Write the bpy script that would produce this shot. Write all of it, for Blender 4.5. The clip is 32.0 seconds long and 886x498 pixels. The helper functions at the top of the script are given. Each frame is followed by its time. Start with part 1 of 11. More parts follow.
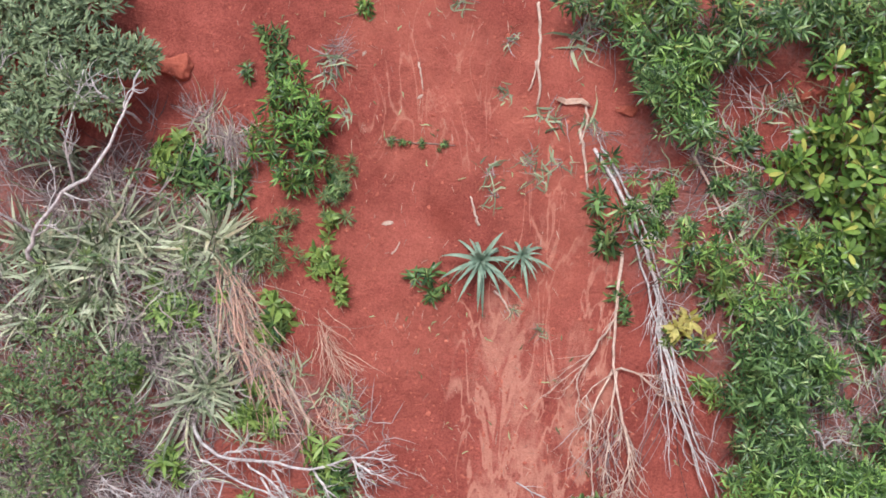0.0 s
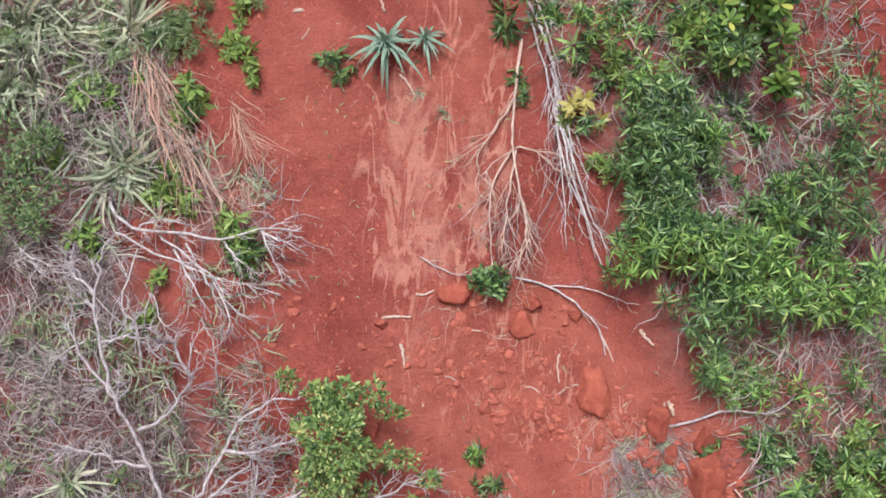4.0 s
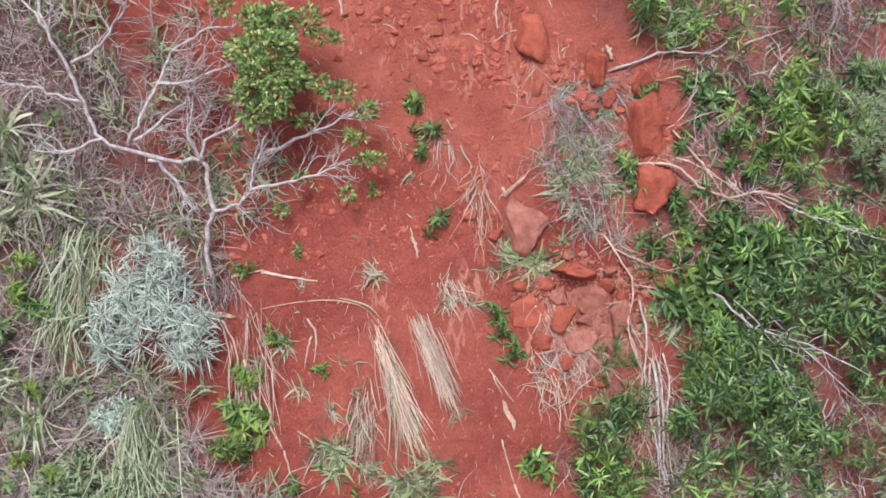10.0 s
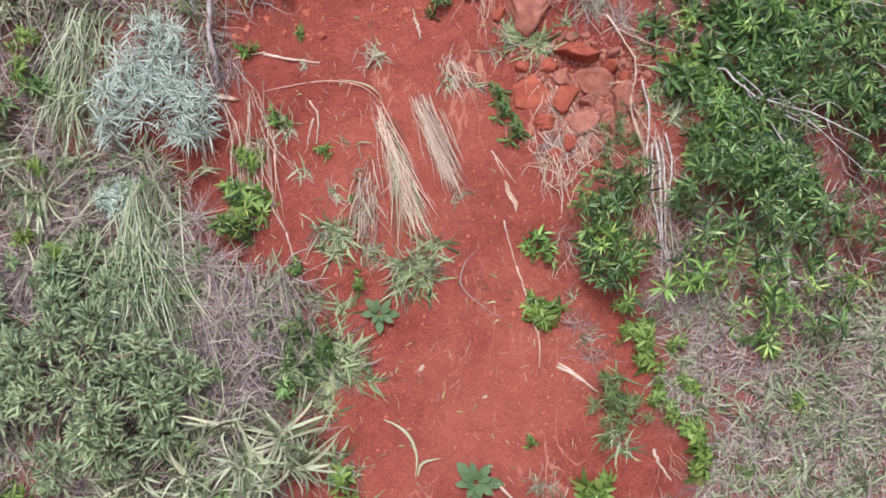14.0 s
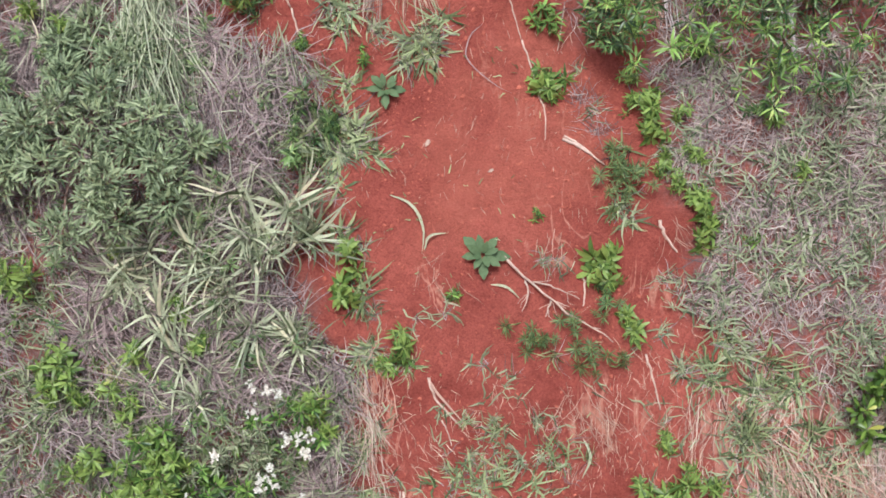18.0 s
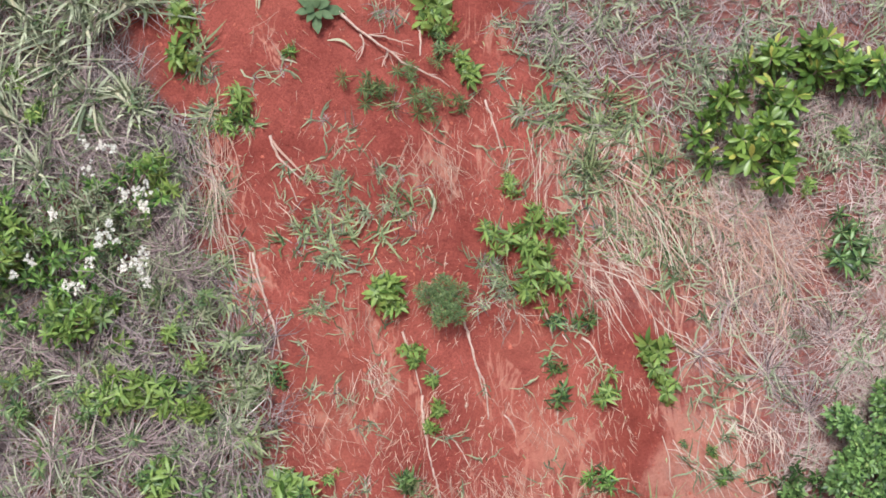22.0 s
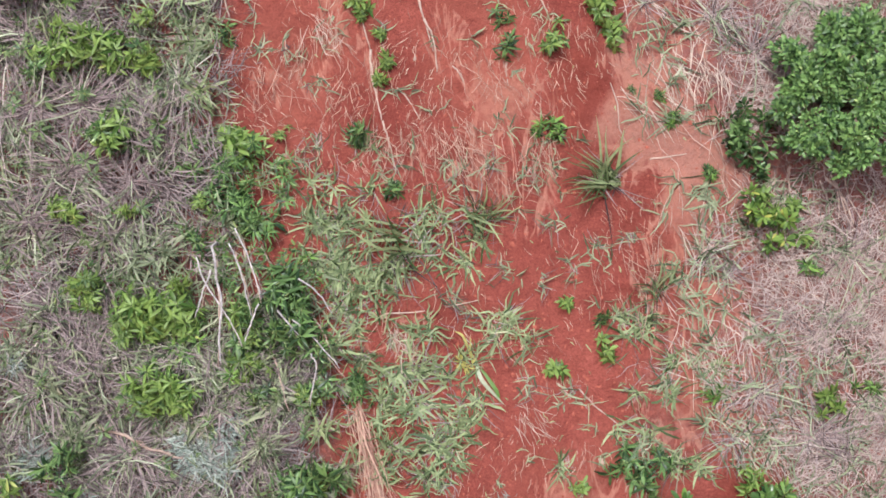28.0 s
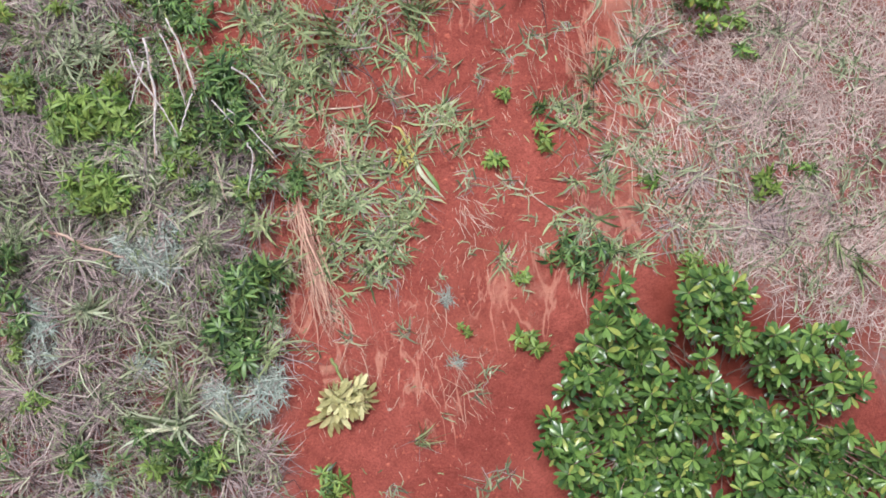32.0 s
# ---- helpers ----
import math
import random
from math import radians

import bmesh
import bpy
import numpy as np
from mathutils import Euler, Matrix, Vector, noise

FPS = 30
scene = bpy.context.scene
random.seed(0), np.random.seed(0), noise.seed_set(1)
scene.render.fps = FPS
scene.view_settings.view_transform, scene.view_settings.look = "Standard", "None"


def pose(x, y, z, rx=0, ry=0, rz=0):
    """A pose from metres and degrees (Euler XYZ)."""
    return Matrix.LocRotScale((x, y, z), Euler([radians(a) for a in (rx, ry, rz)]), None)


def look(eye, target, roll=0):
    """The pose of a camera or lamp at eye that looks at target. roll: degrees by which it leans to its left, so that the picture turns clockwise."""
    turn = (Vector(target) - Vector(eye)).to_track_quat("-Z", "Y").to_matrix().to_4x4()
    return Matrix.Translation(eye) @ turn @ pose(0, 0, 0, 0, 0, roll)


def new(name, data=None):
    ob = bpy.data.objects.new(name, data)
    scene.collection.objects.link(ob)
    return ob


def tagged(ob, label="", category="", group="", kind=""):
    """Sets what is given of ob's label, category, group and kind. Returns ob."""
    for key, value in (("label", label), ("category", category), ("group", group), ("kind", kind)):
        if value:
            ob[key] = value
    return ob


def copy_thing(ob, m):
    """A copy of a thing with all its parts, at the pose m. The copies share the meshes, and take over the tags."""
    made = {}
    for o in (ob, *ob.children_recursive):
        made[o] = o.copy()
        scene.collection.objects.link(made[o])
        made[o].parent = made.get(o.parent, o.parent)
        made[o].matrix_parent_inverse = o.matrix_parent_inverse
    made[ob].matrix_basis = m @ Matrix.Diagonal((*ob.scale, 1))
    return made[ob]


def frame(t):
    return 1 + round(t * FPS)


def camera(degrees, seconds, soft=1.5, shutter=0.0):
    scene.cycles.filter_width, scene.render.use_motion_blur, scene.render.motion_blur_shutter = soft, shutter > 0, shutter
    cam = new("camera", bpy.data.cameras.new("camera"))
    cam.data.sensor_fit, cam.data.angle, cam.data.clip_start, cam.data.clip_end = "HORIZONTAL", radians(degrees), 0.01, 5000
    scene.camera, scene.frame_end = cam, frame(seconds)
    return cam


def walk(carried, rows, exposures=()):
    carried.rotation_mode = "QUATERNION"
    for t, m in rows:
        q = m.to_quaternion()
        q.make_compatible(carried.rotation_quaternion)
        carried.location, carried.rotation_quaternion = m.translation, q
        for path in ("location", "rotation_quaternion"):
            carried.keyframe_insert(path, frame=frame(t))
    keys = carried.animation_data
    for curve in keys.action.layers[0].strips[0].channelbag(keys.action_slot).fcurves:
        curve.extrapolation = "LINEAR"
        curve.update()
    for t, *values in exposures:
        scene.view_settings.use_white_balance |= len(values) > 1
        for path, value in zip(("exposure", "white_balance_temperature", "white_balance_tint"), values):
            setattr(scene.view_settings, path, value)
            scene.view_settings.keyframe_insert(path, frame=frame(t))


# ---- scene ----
EXPO, KELVIN, TINT = 0.53, 5900, 10
SOIL_A, SOIL_B = (0.225, 0.051, 0.038), (0.355, 0.096, 0.071)
BANK = pose(0, 0, 12, 52)           # bank frame: u across, v up the bank, h out of it, to the world
PATH = [
    (0, (0.1179, -5.0685, 15.7653), (0.0398, -3.4696, 14.5665), 1.46),
    (0.5, (0.1323, -5.1989, 15.5915), (0.0626, -3.5993, 14.3931), 1.68),
    (1, (0.2835, -5.3364, 15.4087), (0.2161, -3.7289, 14.2207), 1.54),
    (1.5, (0.4250, -5.4358, 15.2612), (0.3708, -3.8277, 14.0733), 1.52),
    (2, (0.5980, -5.5314, 15.1149), (0.5318, -3.9233, 13.9277), 1.14),
    (2.5, (0.7429, -5.6396, 14.9831), (0.6834, -4.0318, 13.7951), 1.10),
    (4.5, (0.8231, -6.3605, 14.5059), (0.7599, -4.7265, 13.3543), 2.06),
    (5, (0.8843, -6.4255, 14.3823), (0.8282, -4.7995, 13.2191), 1.92),
    (5.5, (0.9448, -6.5085, 14.2319), (0.9019, -4.8866, 13.0625), 1.96),
    (6, (1.0889, -6.6352, 14.0464), (1.0558, -5.0116, 12.8789), 2.03),
    (6.5, (1.2038, -6.7623, 13.8691), (1.1619, -5.1417, 12.6977), 1.68),
    (7, (1.2218, -6.8433, 13.7314), (1.1844, -5.2355, 12.5425), 1.79),
    (7.5, (1.2090, -6.9842, 13.5383), (1.1712, -5.3684, 12.3603), 1.82),
    (8, (1.2072, -7.1205, 13.3556), (1.1686, -5.4999, 12.1843), 1.85),
    (8.5, (1.2030, -7.2045, 13.2307), (1.1667, -5.5932, 12.0466), 1.94),
    (9, (1.2273, -7.3072, 13.0903), (1.1918, -5.6971, 11.9044), 1.97),
    (9.5, (1.2523, -7.4001, 12.9493), (1.2201, -5.7960, 11.7552), 2.06),
    (10, (1.2315, -7.4969, 12.8125), (1.2006, -5.8935, 11.6174), 2.10),
    (10.5, (1.2167, -7.5937, 12.6818), (1.1876, -5.9929, 11.4832), 2.14),
    (11, (1.2237, -7.7052, 12.5429), (1.1902, -6.1077, 11.3400), 2.08),
    (11.5, (1.2520, -7.8237, 12.3938), (1.2159, -6.2293, 11.1870), 2.07),
    (12, (1.2710, -7.9222, 12.2698), (1.2359, -6.3341, 11.0546), 2.11),
    (12.5, (1.2952, -8.0110, 12.1534), (1.2571, -6.4283, 10.9313), 2.04),
    (13, (1.2982, -8.1121, 12.0137), (1.2691, -6.5297, 10.7909), 2.21),
    (13.5, (1.2962, -8.2172, 11.8704), (1.2636, -6.6367, 10.6453), 2.15),
    (14, (1.3140, -8.3151, 11.7270), (1.2754, -6.7338, 10.5032), 2.03),
    (14.5, (1.2839, -8.4047, 11.6079), (1.2502, -6.8277, 10.3783), 2.23),
    (16.5, (1.3093, -8.8468, 11.0282), (1.2782, -7.2668, 9.8024), 2.08),
    (17, (1.2860, -9.0046, 10.8348), (1.2547, -7.4189, 9.6165), 2.08),
    (17.5, (1.2914, -9.1157, 10.7165), (1.2528, -7.5402, 9.4852), 1.78),
    (18, (1.3171, -9.2290, 10.5735), (1.2872, -7.6585, 9.3356), 1.81),
    (18.5, (1.5730, -9.3545, 10.3927), (1.5389, -7.7784, 9.1619), 1.10),
    (19, (1.7880, -9.5025, 10.1968), (1.7632, -7.9185, 8.9760), 0.52),
    (19.5, (1.7901, -9.5959, 10.0648), (1.7692, -8.0202, 8.8333), 0.45),
    (20, (1.8644, -9.7489, 9.8856), (1.8412, -8.1678, 8.6611), 0.20),
    (20.5, (1.9999, -9.8581, 9.7449), (1.9834, -8.2825, 8.5131), -0.14),
    (21, (2.1653, -9.9871, 9.6078), (2.1442, -8.4163, 8.3700), -0.77),
    (21.5, (2.2796, -10.1154, 9.4472), (2.2636, -8.5468, 8.2065), -1.04),
    (22, (2.3764, -10.2650, 9.2754), (2.3590, -8.6946, 8.0372), -1.43),
    (22.5, (2.3519, -10.4016, 9.1225), (2.3373, -8.8326, 7.8822), -1.32),
    (23, (2.3646, -10.5483, 8.9526), (2.3408, -8.9763, 7.7164), -1.52),
    (23.5, (2.3434, -10.6718, 8.8224), (2.3181, -9.1017, 7.5837), -1.63),
    (24, (2.3029, -10.7676, 8.7111), (2.2841, -9.2033, 7.4649), -1.46),
    (24.5, (2.3145, -10.8911, 8.5665), (2.2946, -9.3242, 7.3237), -1.49),
    (25, (2.3265, -10.9763, 8.4503), (2.3082, -9.4162, 7.1989), -1.71),
    (25.5, (2.4467, -11.0930, 8.3077), (2.4211, -9.5346, 7.0544), -2.25),
    (27.5, (2.5858, -11.5483, 7.7244), (2.5667, -10.0084, 6.4484), -2.73),
    (28, (2.6288, -11.6715, 7.5692), (2.6181, -10.1317, 6.2929), -2.79),
    (28.5, (2.8669, -11.8138, 7.3898), (2.8558, -10.2723, 6.1157), -3.76),
    (29, (2.9589, -11.9238, 7.2659), (2.9583, -10.3936, 5.9782), -4.13),
    (29.5, (2.9632, -12.0449, 7.0938), (2.9559, -10.5104, 5.8111), -4.25),
    (30, (2.9645, -12.1404, 6.9677), (2.9552, -10.6128, 5.6768), -4.27),
    (30.5, (2.9027, -12.2150, 6.8965), (2.9075, -10.7013, 5.5894), -3.85),
    (31, (2.9074, -12.3069, 6.7894), (2.9083, -10.7961, 5.4789), -4.02),
    (31.5, (2.9381, -12.4126, 6.6703), (2.9357, -10.8999, 5.3620), -4.26),
    (32, (2.8844, -12.4969, 6.6205), (2.8990, -10.9937, 5.3013), -3.85),
]
cam = camera(50.0, 32.0, soft=1.7)
walk(cam, [(t, look(eye, target, roll)) for t, eye, target, roll in PATH], exposures=[(0, EXPO, KELVIN, TINT), (32, EXPO, KELVIN, TINT)])

# ---- light: an overcast sky with a veiled sun ----
world = bpy.data.worlds.new("overcast_sky")
scene.world = world
world.use_nodes = True
wn = world.node_tree
sky = wn.nodes.new("ShaderNodeTexSky")
sky.sky_type, sky.sun_disc = "NISHITA", False
sky.sun_elevation, sky.sun_rotation = radians(62), radians(200)
sky.air_density, sky.dust_density, sky.ozone_density = 1.0, 6.0, 0.6
wn.links.new(sky.outputs[0], wn.nodes["Background"].inputs[0])
wn.nodes["Background"].inputs[1].default_value = 0.11
sun = new("sun", bpy.data.lights.new("sun", "SUN"))
sun.data.energy, sun.data.angle, sun.data.color = 2.3, radians(16), (1.0, 0.97, 0.93)
sun.matrix_world = look((0, 0, 40), (3.0, 12.0, 12.0))

# ---- materials ----


def material(name, rough=0.7, spec=0.3):
    m = bpy.data.materials.new(name)
    m.use_nodes = True
    nt = m.node_tree
    b = nt.nodes["Principled BSDF"]
    b.inputs["Roughness"].default_value = rough
    b.inputs["Specular IOR Level"].default_value = spec
    return m, nt, b


def ramp(nt, fac, stops):
    r = nt.nodes.new("ShaderNodeValToRGB")
    while len(r.color_ramp.elements) < len(stops):
        r.color_ramp.elements.new(0.5)
    for e, (p, c) in zip(r.color_ramp.elements, stops):
        e.position, e.color = p, (*c, 1)
    nt.links.new(fac, r.inputs[0])
    return r.outputs[0]


def noise_tex(nt, scale, detail=4, rough=0.6, stretch=None, wind=0.0):
    co = nt.nodes.new("ShaderNodeTexCoord")
    n = nt.nodes.new("ShaderNodeTexNoise")
    n.inputs["Scale"].default_value, n.inputs["Detail"].default_value = scale, detail
    n.inputs["Roughness"].default_value = rough
    n.inputs["Distortion"].default_value = wind
    out = co.outputs["Object"]
    if stretch:
        mp = nt.nodes.new("ShaderNodeMapping")
        mp.inputs["Scale"].default_value = stretch
        nt.links.new(out, mp.inputs[0])
        out = mp.outputs[0]
    nt.links.new(out, n.inputs["Vector"])
    return n.outputs["Fac"]


def mix(nt, fac, a, b, how="MIX"):
    n = nt.nodes.new("ShaderNodeMix")
    n.data_type, n.blend_type = "RGBA", how
    for sock, val in ((n.inputs[0], fac), (n.inputs[6], a), (n.inputs[7], b)):
        if hasattr(val, "is_linked"):
            nt.links.new(val, sock)
        else:
            sock.default_value = val if isinstance(val, float) else (*val, 1)
    return n.outputs[2]


def bump(nt, b, height, strength, dist):
    n = nt.nodes.new("ShaderNodeBump")
    n.inputs["Strength"].default_value, n.inputs["Distance"].default_value = strength, dist
    nt.links.new(height, n.inputs["Height"])
    nt.links.new(n.outputs[0], b.inputs["Normal"])


def foliage(name, dark, light, tip=None, lit=0.25, rough=0.5, rare=0.97, deep=False):
    """Leaves: each differs in tone, with fine mottling, and lets some light through."""
    m, nt, b = material(name, rough, 0.36)
    g = nt.nodes.new("ShaderNodeNewGeometry")
    low = tuple(0.72 * x + 0.28 * y for x, y in zip(dark, light))
    stops = [(0.0, dark)] + ([(0.42, low), (0.85, light)] if deep else [(0.75, light)]) + ([(rare, light), (1.0, tip)] if tip else [])
    col = ramp(nt, g.outputs["Random Per Island"], stops)
    fine = ramp(nt, noise_tex(nt, 45), [(0.3, (0.72, 0.72, 0.72)), (0.7, (1.15, 1.15, 1.15))])
    col = mix(nt, 0.7, col, fine, "MULTIPLY")
    info = nt.nodes.new("ShaderNodeObjectInfo")
    each = ramp(nt, info.outputs["Random"], [(0.0, (0.82, 0.86, 0.8)), (1.0, (1.12, 1.08, 1.0))])
    col = mix(nt, 0.6, col, each, "MULTIPLY")
    nt.links.new(col, b.inputs["Base Color"])
    t = nt.nodes.new("ShaderNodeBsdfTranslucent")
    nt.links.new(col, t.inputs[0])
    mx = nt.nodes.new("ShaderNodeMixShader")
    mx.inputs[0].default_value = lit
    nt.links.new(b.outputs[0], mx.inputs[1])
    nt.links.new(t.outputs[0], mx.inputs[2])
    nt.links.new(mx.outputs[0], nt.nodes["Material Output"].inputs[0])
    return m


def plain(name, a, c, scale, rough=0.8, relief=0.3, stretch=None, dist=0.004):
    """Wood, stone, litter: two tones at two scales, with relief."""
    m, nt, b = material(name, rough, 0.2)
    big = ramp(nt, noise_tex(nt, scale, 5, 0.65, stretch), [(0.3, a), (0.7, c)])
    fine_f = noise_tex(nt, scale * 7, 5, 0.7, stretch)
    fine = ramp(nt, fine_f, [(0.3, (0.7, 0.7, 0.7)), (0.7, (1.2, 1.2, 1.2))])
    info = nt.nodes.new("ShaderNodeObjectInfo")
    each = ramp(nt, info.outputs["Random"], [(0.0, (0.85, 0.85, 0.85)), (1.0, (1.12, 1.12, 1.12))])
    col = mix(nt, 0.6, mix(nt, 0.8, big, fine, "MULTIPLY"), each, "MULTIPLY")
    nt.links.new(col, b.inputs["Base Color"])
    bump(nt, b, fine_f, relief, dist)
    return m


SOIL = material("red_laterite_soil", 0.92, 0.15)
M_SOIL, nt, b = SOIL
attr = {}
for key in ("pale", "litter", "dark_red", "dusty"):
    attr[key] = nt.nodes.new("ShaderNodeAttribute")
    attr[key].attribute_name = key
n_big, n_mid, n_fine = noise_tex(nt, 1.3, 4), noise_tex(nt, 9, 6, 0.7), noise_tex(nt, 70, 5, 0.75)
n_streak = noise_tex(nt, 9, 9, 0.8, (1.3, 0.9, 0.9))
col = ramp(nt, n_big, [(0.3, SOIL_A), (0.7, SOIL_B)])
col = mix(nt, 0.75, col, ramp(nt, n_mid, [(0.3, (0.74, 0.7, 0.68)), (0.52, (1, 1, 1)), (0.75, (1.2, 1.25, 1.25))]), "MULTIPLY")
col = mix(nt, 0.6, col, ramp(nt, n_fine, [(0.36, (0.55, 0.5, 0.5)), (0.5, (1, 1, 1)), (0.64, (1.3, 1.4, 1.4))]), "MULTIPLY")
def maths(how, *vals):
    n = nt.nodes.new("ShaderNodeMath")
    n.operation = how
    for sock, val in zip(n.inputs, vals):
        if hasattr(val, "is_linked"):
            nt.links.new(val, sock)
        else:
            sock.default_value = val
    return n.outputs[0]


n_run = noise_tex(nt, 1.9, 6, 0.62, (2.3, 0.8, 0.8), 0.9)
n_vein = noise_tex(nt, 2.3, 3, 0.5, (2.0, 0.6, 0.6), 1.4)
vein = ramp(nt, n_vein, [(0.455, (0, 0, 0)), (0.5, (0.95, 0.95, 0.95)), (0.545, (0, 0, 0))])
flow = maths("ADD", maths("MULTIPLY_ADD", n_run, 2.6, -1.3), maths("MULTIPLY_ADD", n_streak, 1.6, -0.8))
pf = maths("ADD", maths("ADD", attr["pale"].outputs["Fac"], flow), vein)
pf = maths("MULTIPLY", ramp(nt, maths("MULTIPLY", pf, 0.6), [(0.45, (0, 0, 0)), (0.84, (1, 1, 1))]), ramp(nt, attr["pale"].outputs["Fac"], [(0.03, (0, 0, 0)), (0.3, (1, 1, 1))]))
col = mix(nt, maths("MULTIPLY", pf, 0.85), col, mix(nt, n_fine, (0.36, 0.125, 0.085), (0.62, 0.32, 0.235)))
lf = nt.nodes.new("ShaderNodeMath")
lf.operation = "MULTIPLY"
nt.links.new(attr["litter"].outputs["Fac"], lf.inputs[0])
nt.links.new(ramp(nt, noise_tex(nt, 22, 6, 0.8), [(0.36, (0, 0, 0)), (0.62, (1, 1, 1))]), lf.inputs[1])
col = mix(nt, lf.outputs[0], col, mix(nt, n_fine, (0.08, 0.045, 0.042), (0.34, 0.245, 0.22)))
col = mix(nt, maths("MULTIPLY", attr["dusty"].outputs["Fac"], ramp(nt, noise_tex(nt, 3.2, 6, 0.65), [(0.32, (0.1, 0.1, 0.1)), (0.68, (0.85, 0.85, 0.85))])), col, mix(nt, n_fine, (0.33, 0.088, 0.06), (0.56, 0.20, 0.135)))
# mixes in a deeper red over a few hand-placed patches
col = mix(nt, attr["dark_red"].outputs["Fac"], col, mix(nt, n_mid, (0.16, 0.035, 0.022), (0.24, 0.05, 0.032)))
nt.links.new(col, b.inputs["Base Color"])
hsum = nt.nodes.new("ShaderNodeMath")
hsum.operation = "MULTIPLY_ADD"
nt.links.new(n_mid, hsum.inputs[0])
hsum.inputs[1].default_value = 2.0
nt.links.new(n_fine, hsum.inputs[2])
bump(nt, b, hsum.outputs[0], 0.9, 0.02)

M_ROCK = plain("red_laterite_rock", (0.25, 0.06, 0.04), (0.47, 0.135, 0.083), 11, 0.92, 0.9, dist=0.012)
M_ROCK_PALE = plain("pinkish_slab_rock", (0.33, 0.105, 0.075), (0.54, 0.25, 0.185), 13, 0.92, 1.0, dist=0.02)
M_BARK = plain("weathered_grey_bark", (0.27, 0.235, 0.225), (0.68, 0.63, 0.61), 26, 0.85, 0.5, (1, 1, 1))
M_BARK_DULL = plain("dull_grey_bark", (0.20, 0.17, 0.17), (0.58, 0.53, 0.525), 22, 0.85, 0.5, (1, 1, 1))
M_ROOT = plain("dry_tan_stem", (0.34, 0.225, 0.17), (0.62, 0.485, 0.40), 16, 0.8, 0.4)
M_TWIG = plain("dark_twig_bark", (0.16, 0.10, 0.08), (0.30, 0.21, 0.17), 18, 0.85, 0.5)
M_STALK = plain("green_stalk", (0.14, 0.19, 0.06), (0.25, 0.30, 0.12), 20, 0.6, 0.2)
M_WOOD = plain("split_pale_wood", (0.34, 0.21, 0.15), (0.60, 0.45, 0.35), 20, 0.8, 0.4)
M_PALE = plain("bleached_litter", (0.30, 0.19, 0.14), (0.55, 0.42, 0.34), 25, 0.7, 0.3)
M_CLOD = plain("crumbled_orange_clod", (0.26, 0.064, 0.044), (0.50, 0.16, 0.105), 20, 0.95, 0.8)
M_STRAW = foliage("dry_straw", (0.045, 0.03, 0.03), (0.42, 0.335, 0.335), (0.74, 0.67, 0.60), 0.15, 0.75)
M_STRAW_PINK = foliage("pinkish_straw", (0.26, 0.185, 0.165), (0.56, 0.45, 0.42), (0.64, 0.56, 0.51), 0.15, 0.75)
M_STRAW_PALE = foliage("pale_straw", (0.30, 0.15, 0.115), (0.56, 0.37, 0.29), (0.70, 0.60, 0.48), 0.15, 0.75)
M_ROOT_STRAW = foliage("tan_straw", (0.20, 0.135, 0.11), (0.52, 0.42, 0.35), (0.66, 0.56, 0.46), 0.15, 0.75)
M_STRAW_FAIR = foliage("fair_straw", (0.36, 0.24, 0.19), (0.66, 0.52, 0.44), (0.78, 0.70, 0.58), 0.15, 0.75)
M_GRASS = foliage("green_grass", (0.06, 0.10, 0.035), (0.40, 0.475, 0.245), (0.58, 0.57, 0.38), 0.3, 0.5)
M_SAGE = foliage("sage_green_grass", (0.06, 0.085, 0.04), (0.395, 0.445, 0.275), (0.60, 0.56, 0.42), 0.3, 0.5)
M_GRASS_PALE = foliage("pale_green_grass", (0.09, 0.125, 0.06), (0.57, 0.62, 0.44), (0.80, 0.74, 0.54), 0.3, 0.4)
M_WEED = foliage("dark_green_weed_leaf", (0.014, 0.040, 0.013), (0.185, 0.31, 0.10), (0.46, 0.56, 0.24), 0.22, 0.33, 0.93, True)
M_WEED_LIGHT = foliage("bright_green_weed_leaf", (0.022, 0.06, 0.016), (0.25, 0.43, 0.10), (0.50, 0.62, 0.20), 0.25, 0.33, 0.93, True)
M_SHRUB = foliage("mid_green_shrub_leaf", (0.02, 0.055, 0.02), (0.205, 0.345, 0.105), (0.44, 0.56, 0.2), 0.22, 0.36, 0.95)
M_LIME = foliage("lime_green_weed_leaf", (0.05, 0.11, 0.02), (0.27, 0.39, 0.10), (0.54, 0.58, 0.18), 0.28, 0.4)
M_BUSH = foliage("small_bush_leaf", (0.05, 0.105, 0.04), (0.20, 0.28, 0.11), (0.40, 0.46, 0.16), 0.25, 0.4)
M_GREY_LEAF = foliage("grey_green_leaf", (0.05, 0.08, 0.04), (0.335, 0.42, 0.24), (0.54, 0.60, 0.40), 0.25, 0.45)
M_DULL = foliage("dull_green_leaf", (0.03, 0.055, 0.028), (0.25, 0.325, 0.175), (0.46, 0.52, 0.34), 0.22, 0.45)
M_SILVER = foliage("silver_leaf", (0.19, 0.26, 0.23), (0.54, 0.63, 0.57), (0.70, 0.75, 0.69), 0.15, 0.6)
M_BROAD = foliage("glossy_broad_leaf", (0.025, 0.07, 0.024), (0.165, 0.275, 0.068), (0.50, 0.48, 0.12), 0.15, 0.22, 0.9)
M_YELLOW = foliage("yellowish_broad_leaf", (0.035, 0.09, 0.02), (0.22, 0.34, 0.07), (0.60, 0.53, 0.13), 0.22, 0.3, 0.86)
M_CROWN = foliage("crown_leaf", (0.03, 0.08, 0.024), (0.24, 0.36, 0.11), (0.58, 0.60, 0.24), 0.25, 0.4, 0.85)
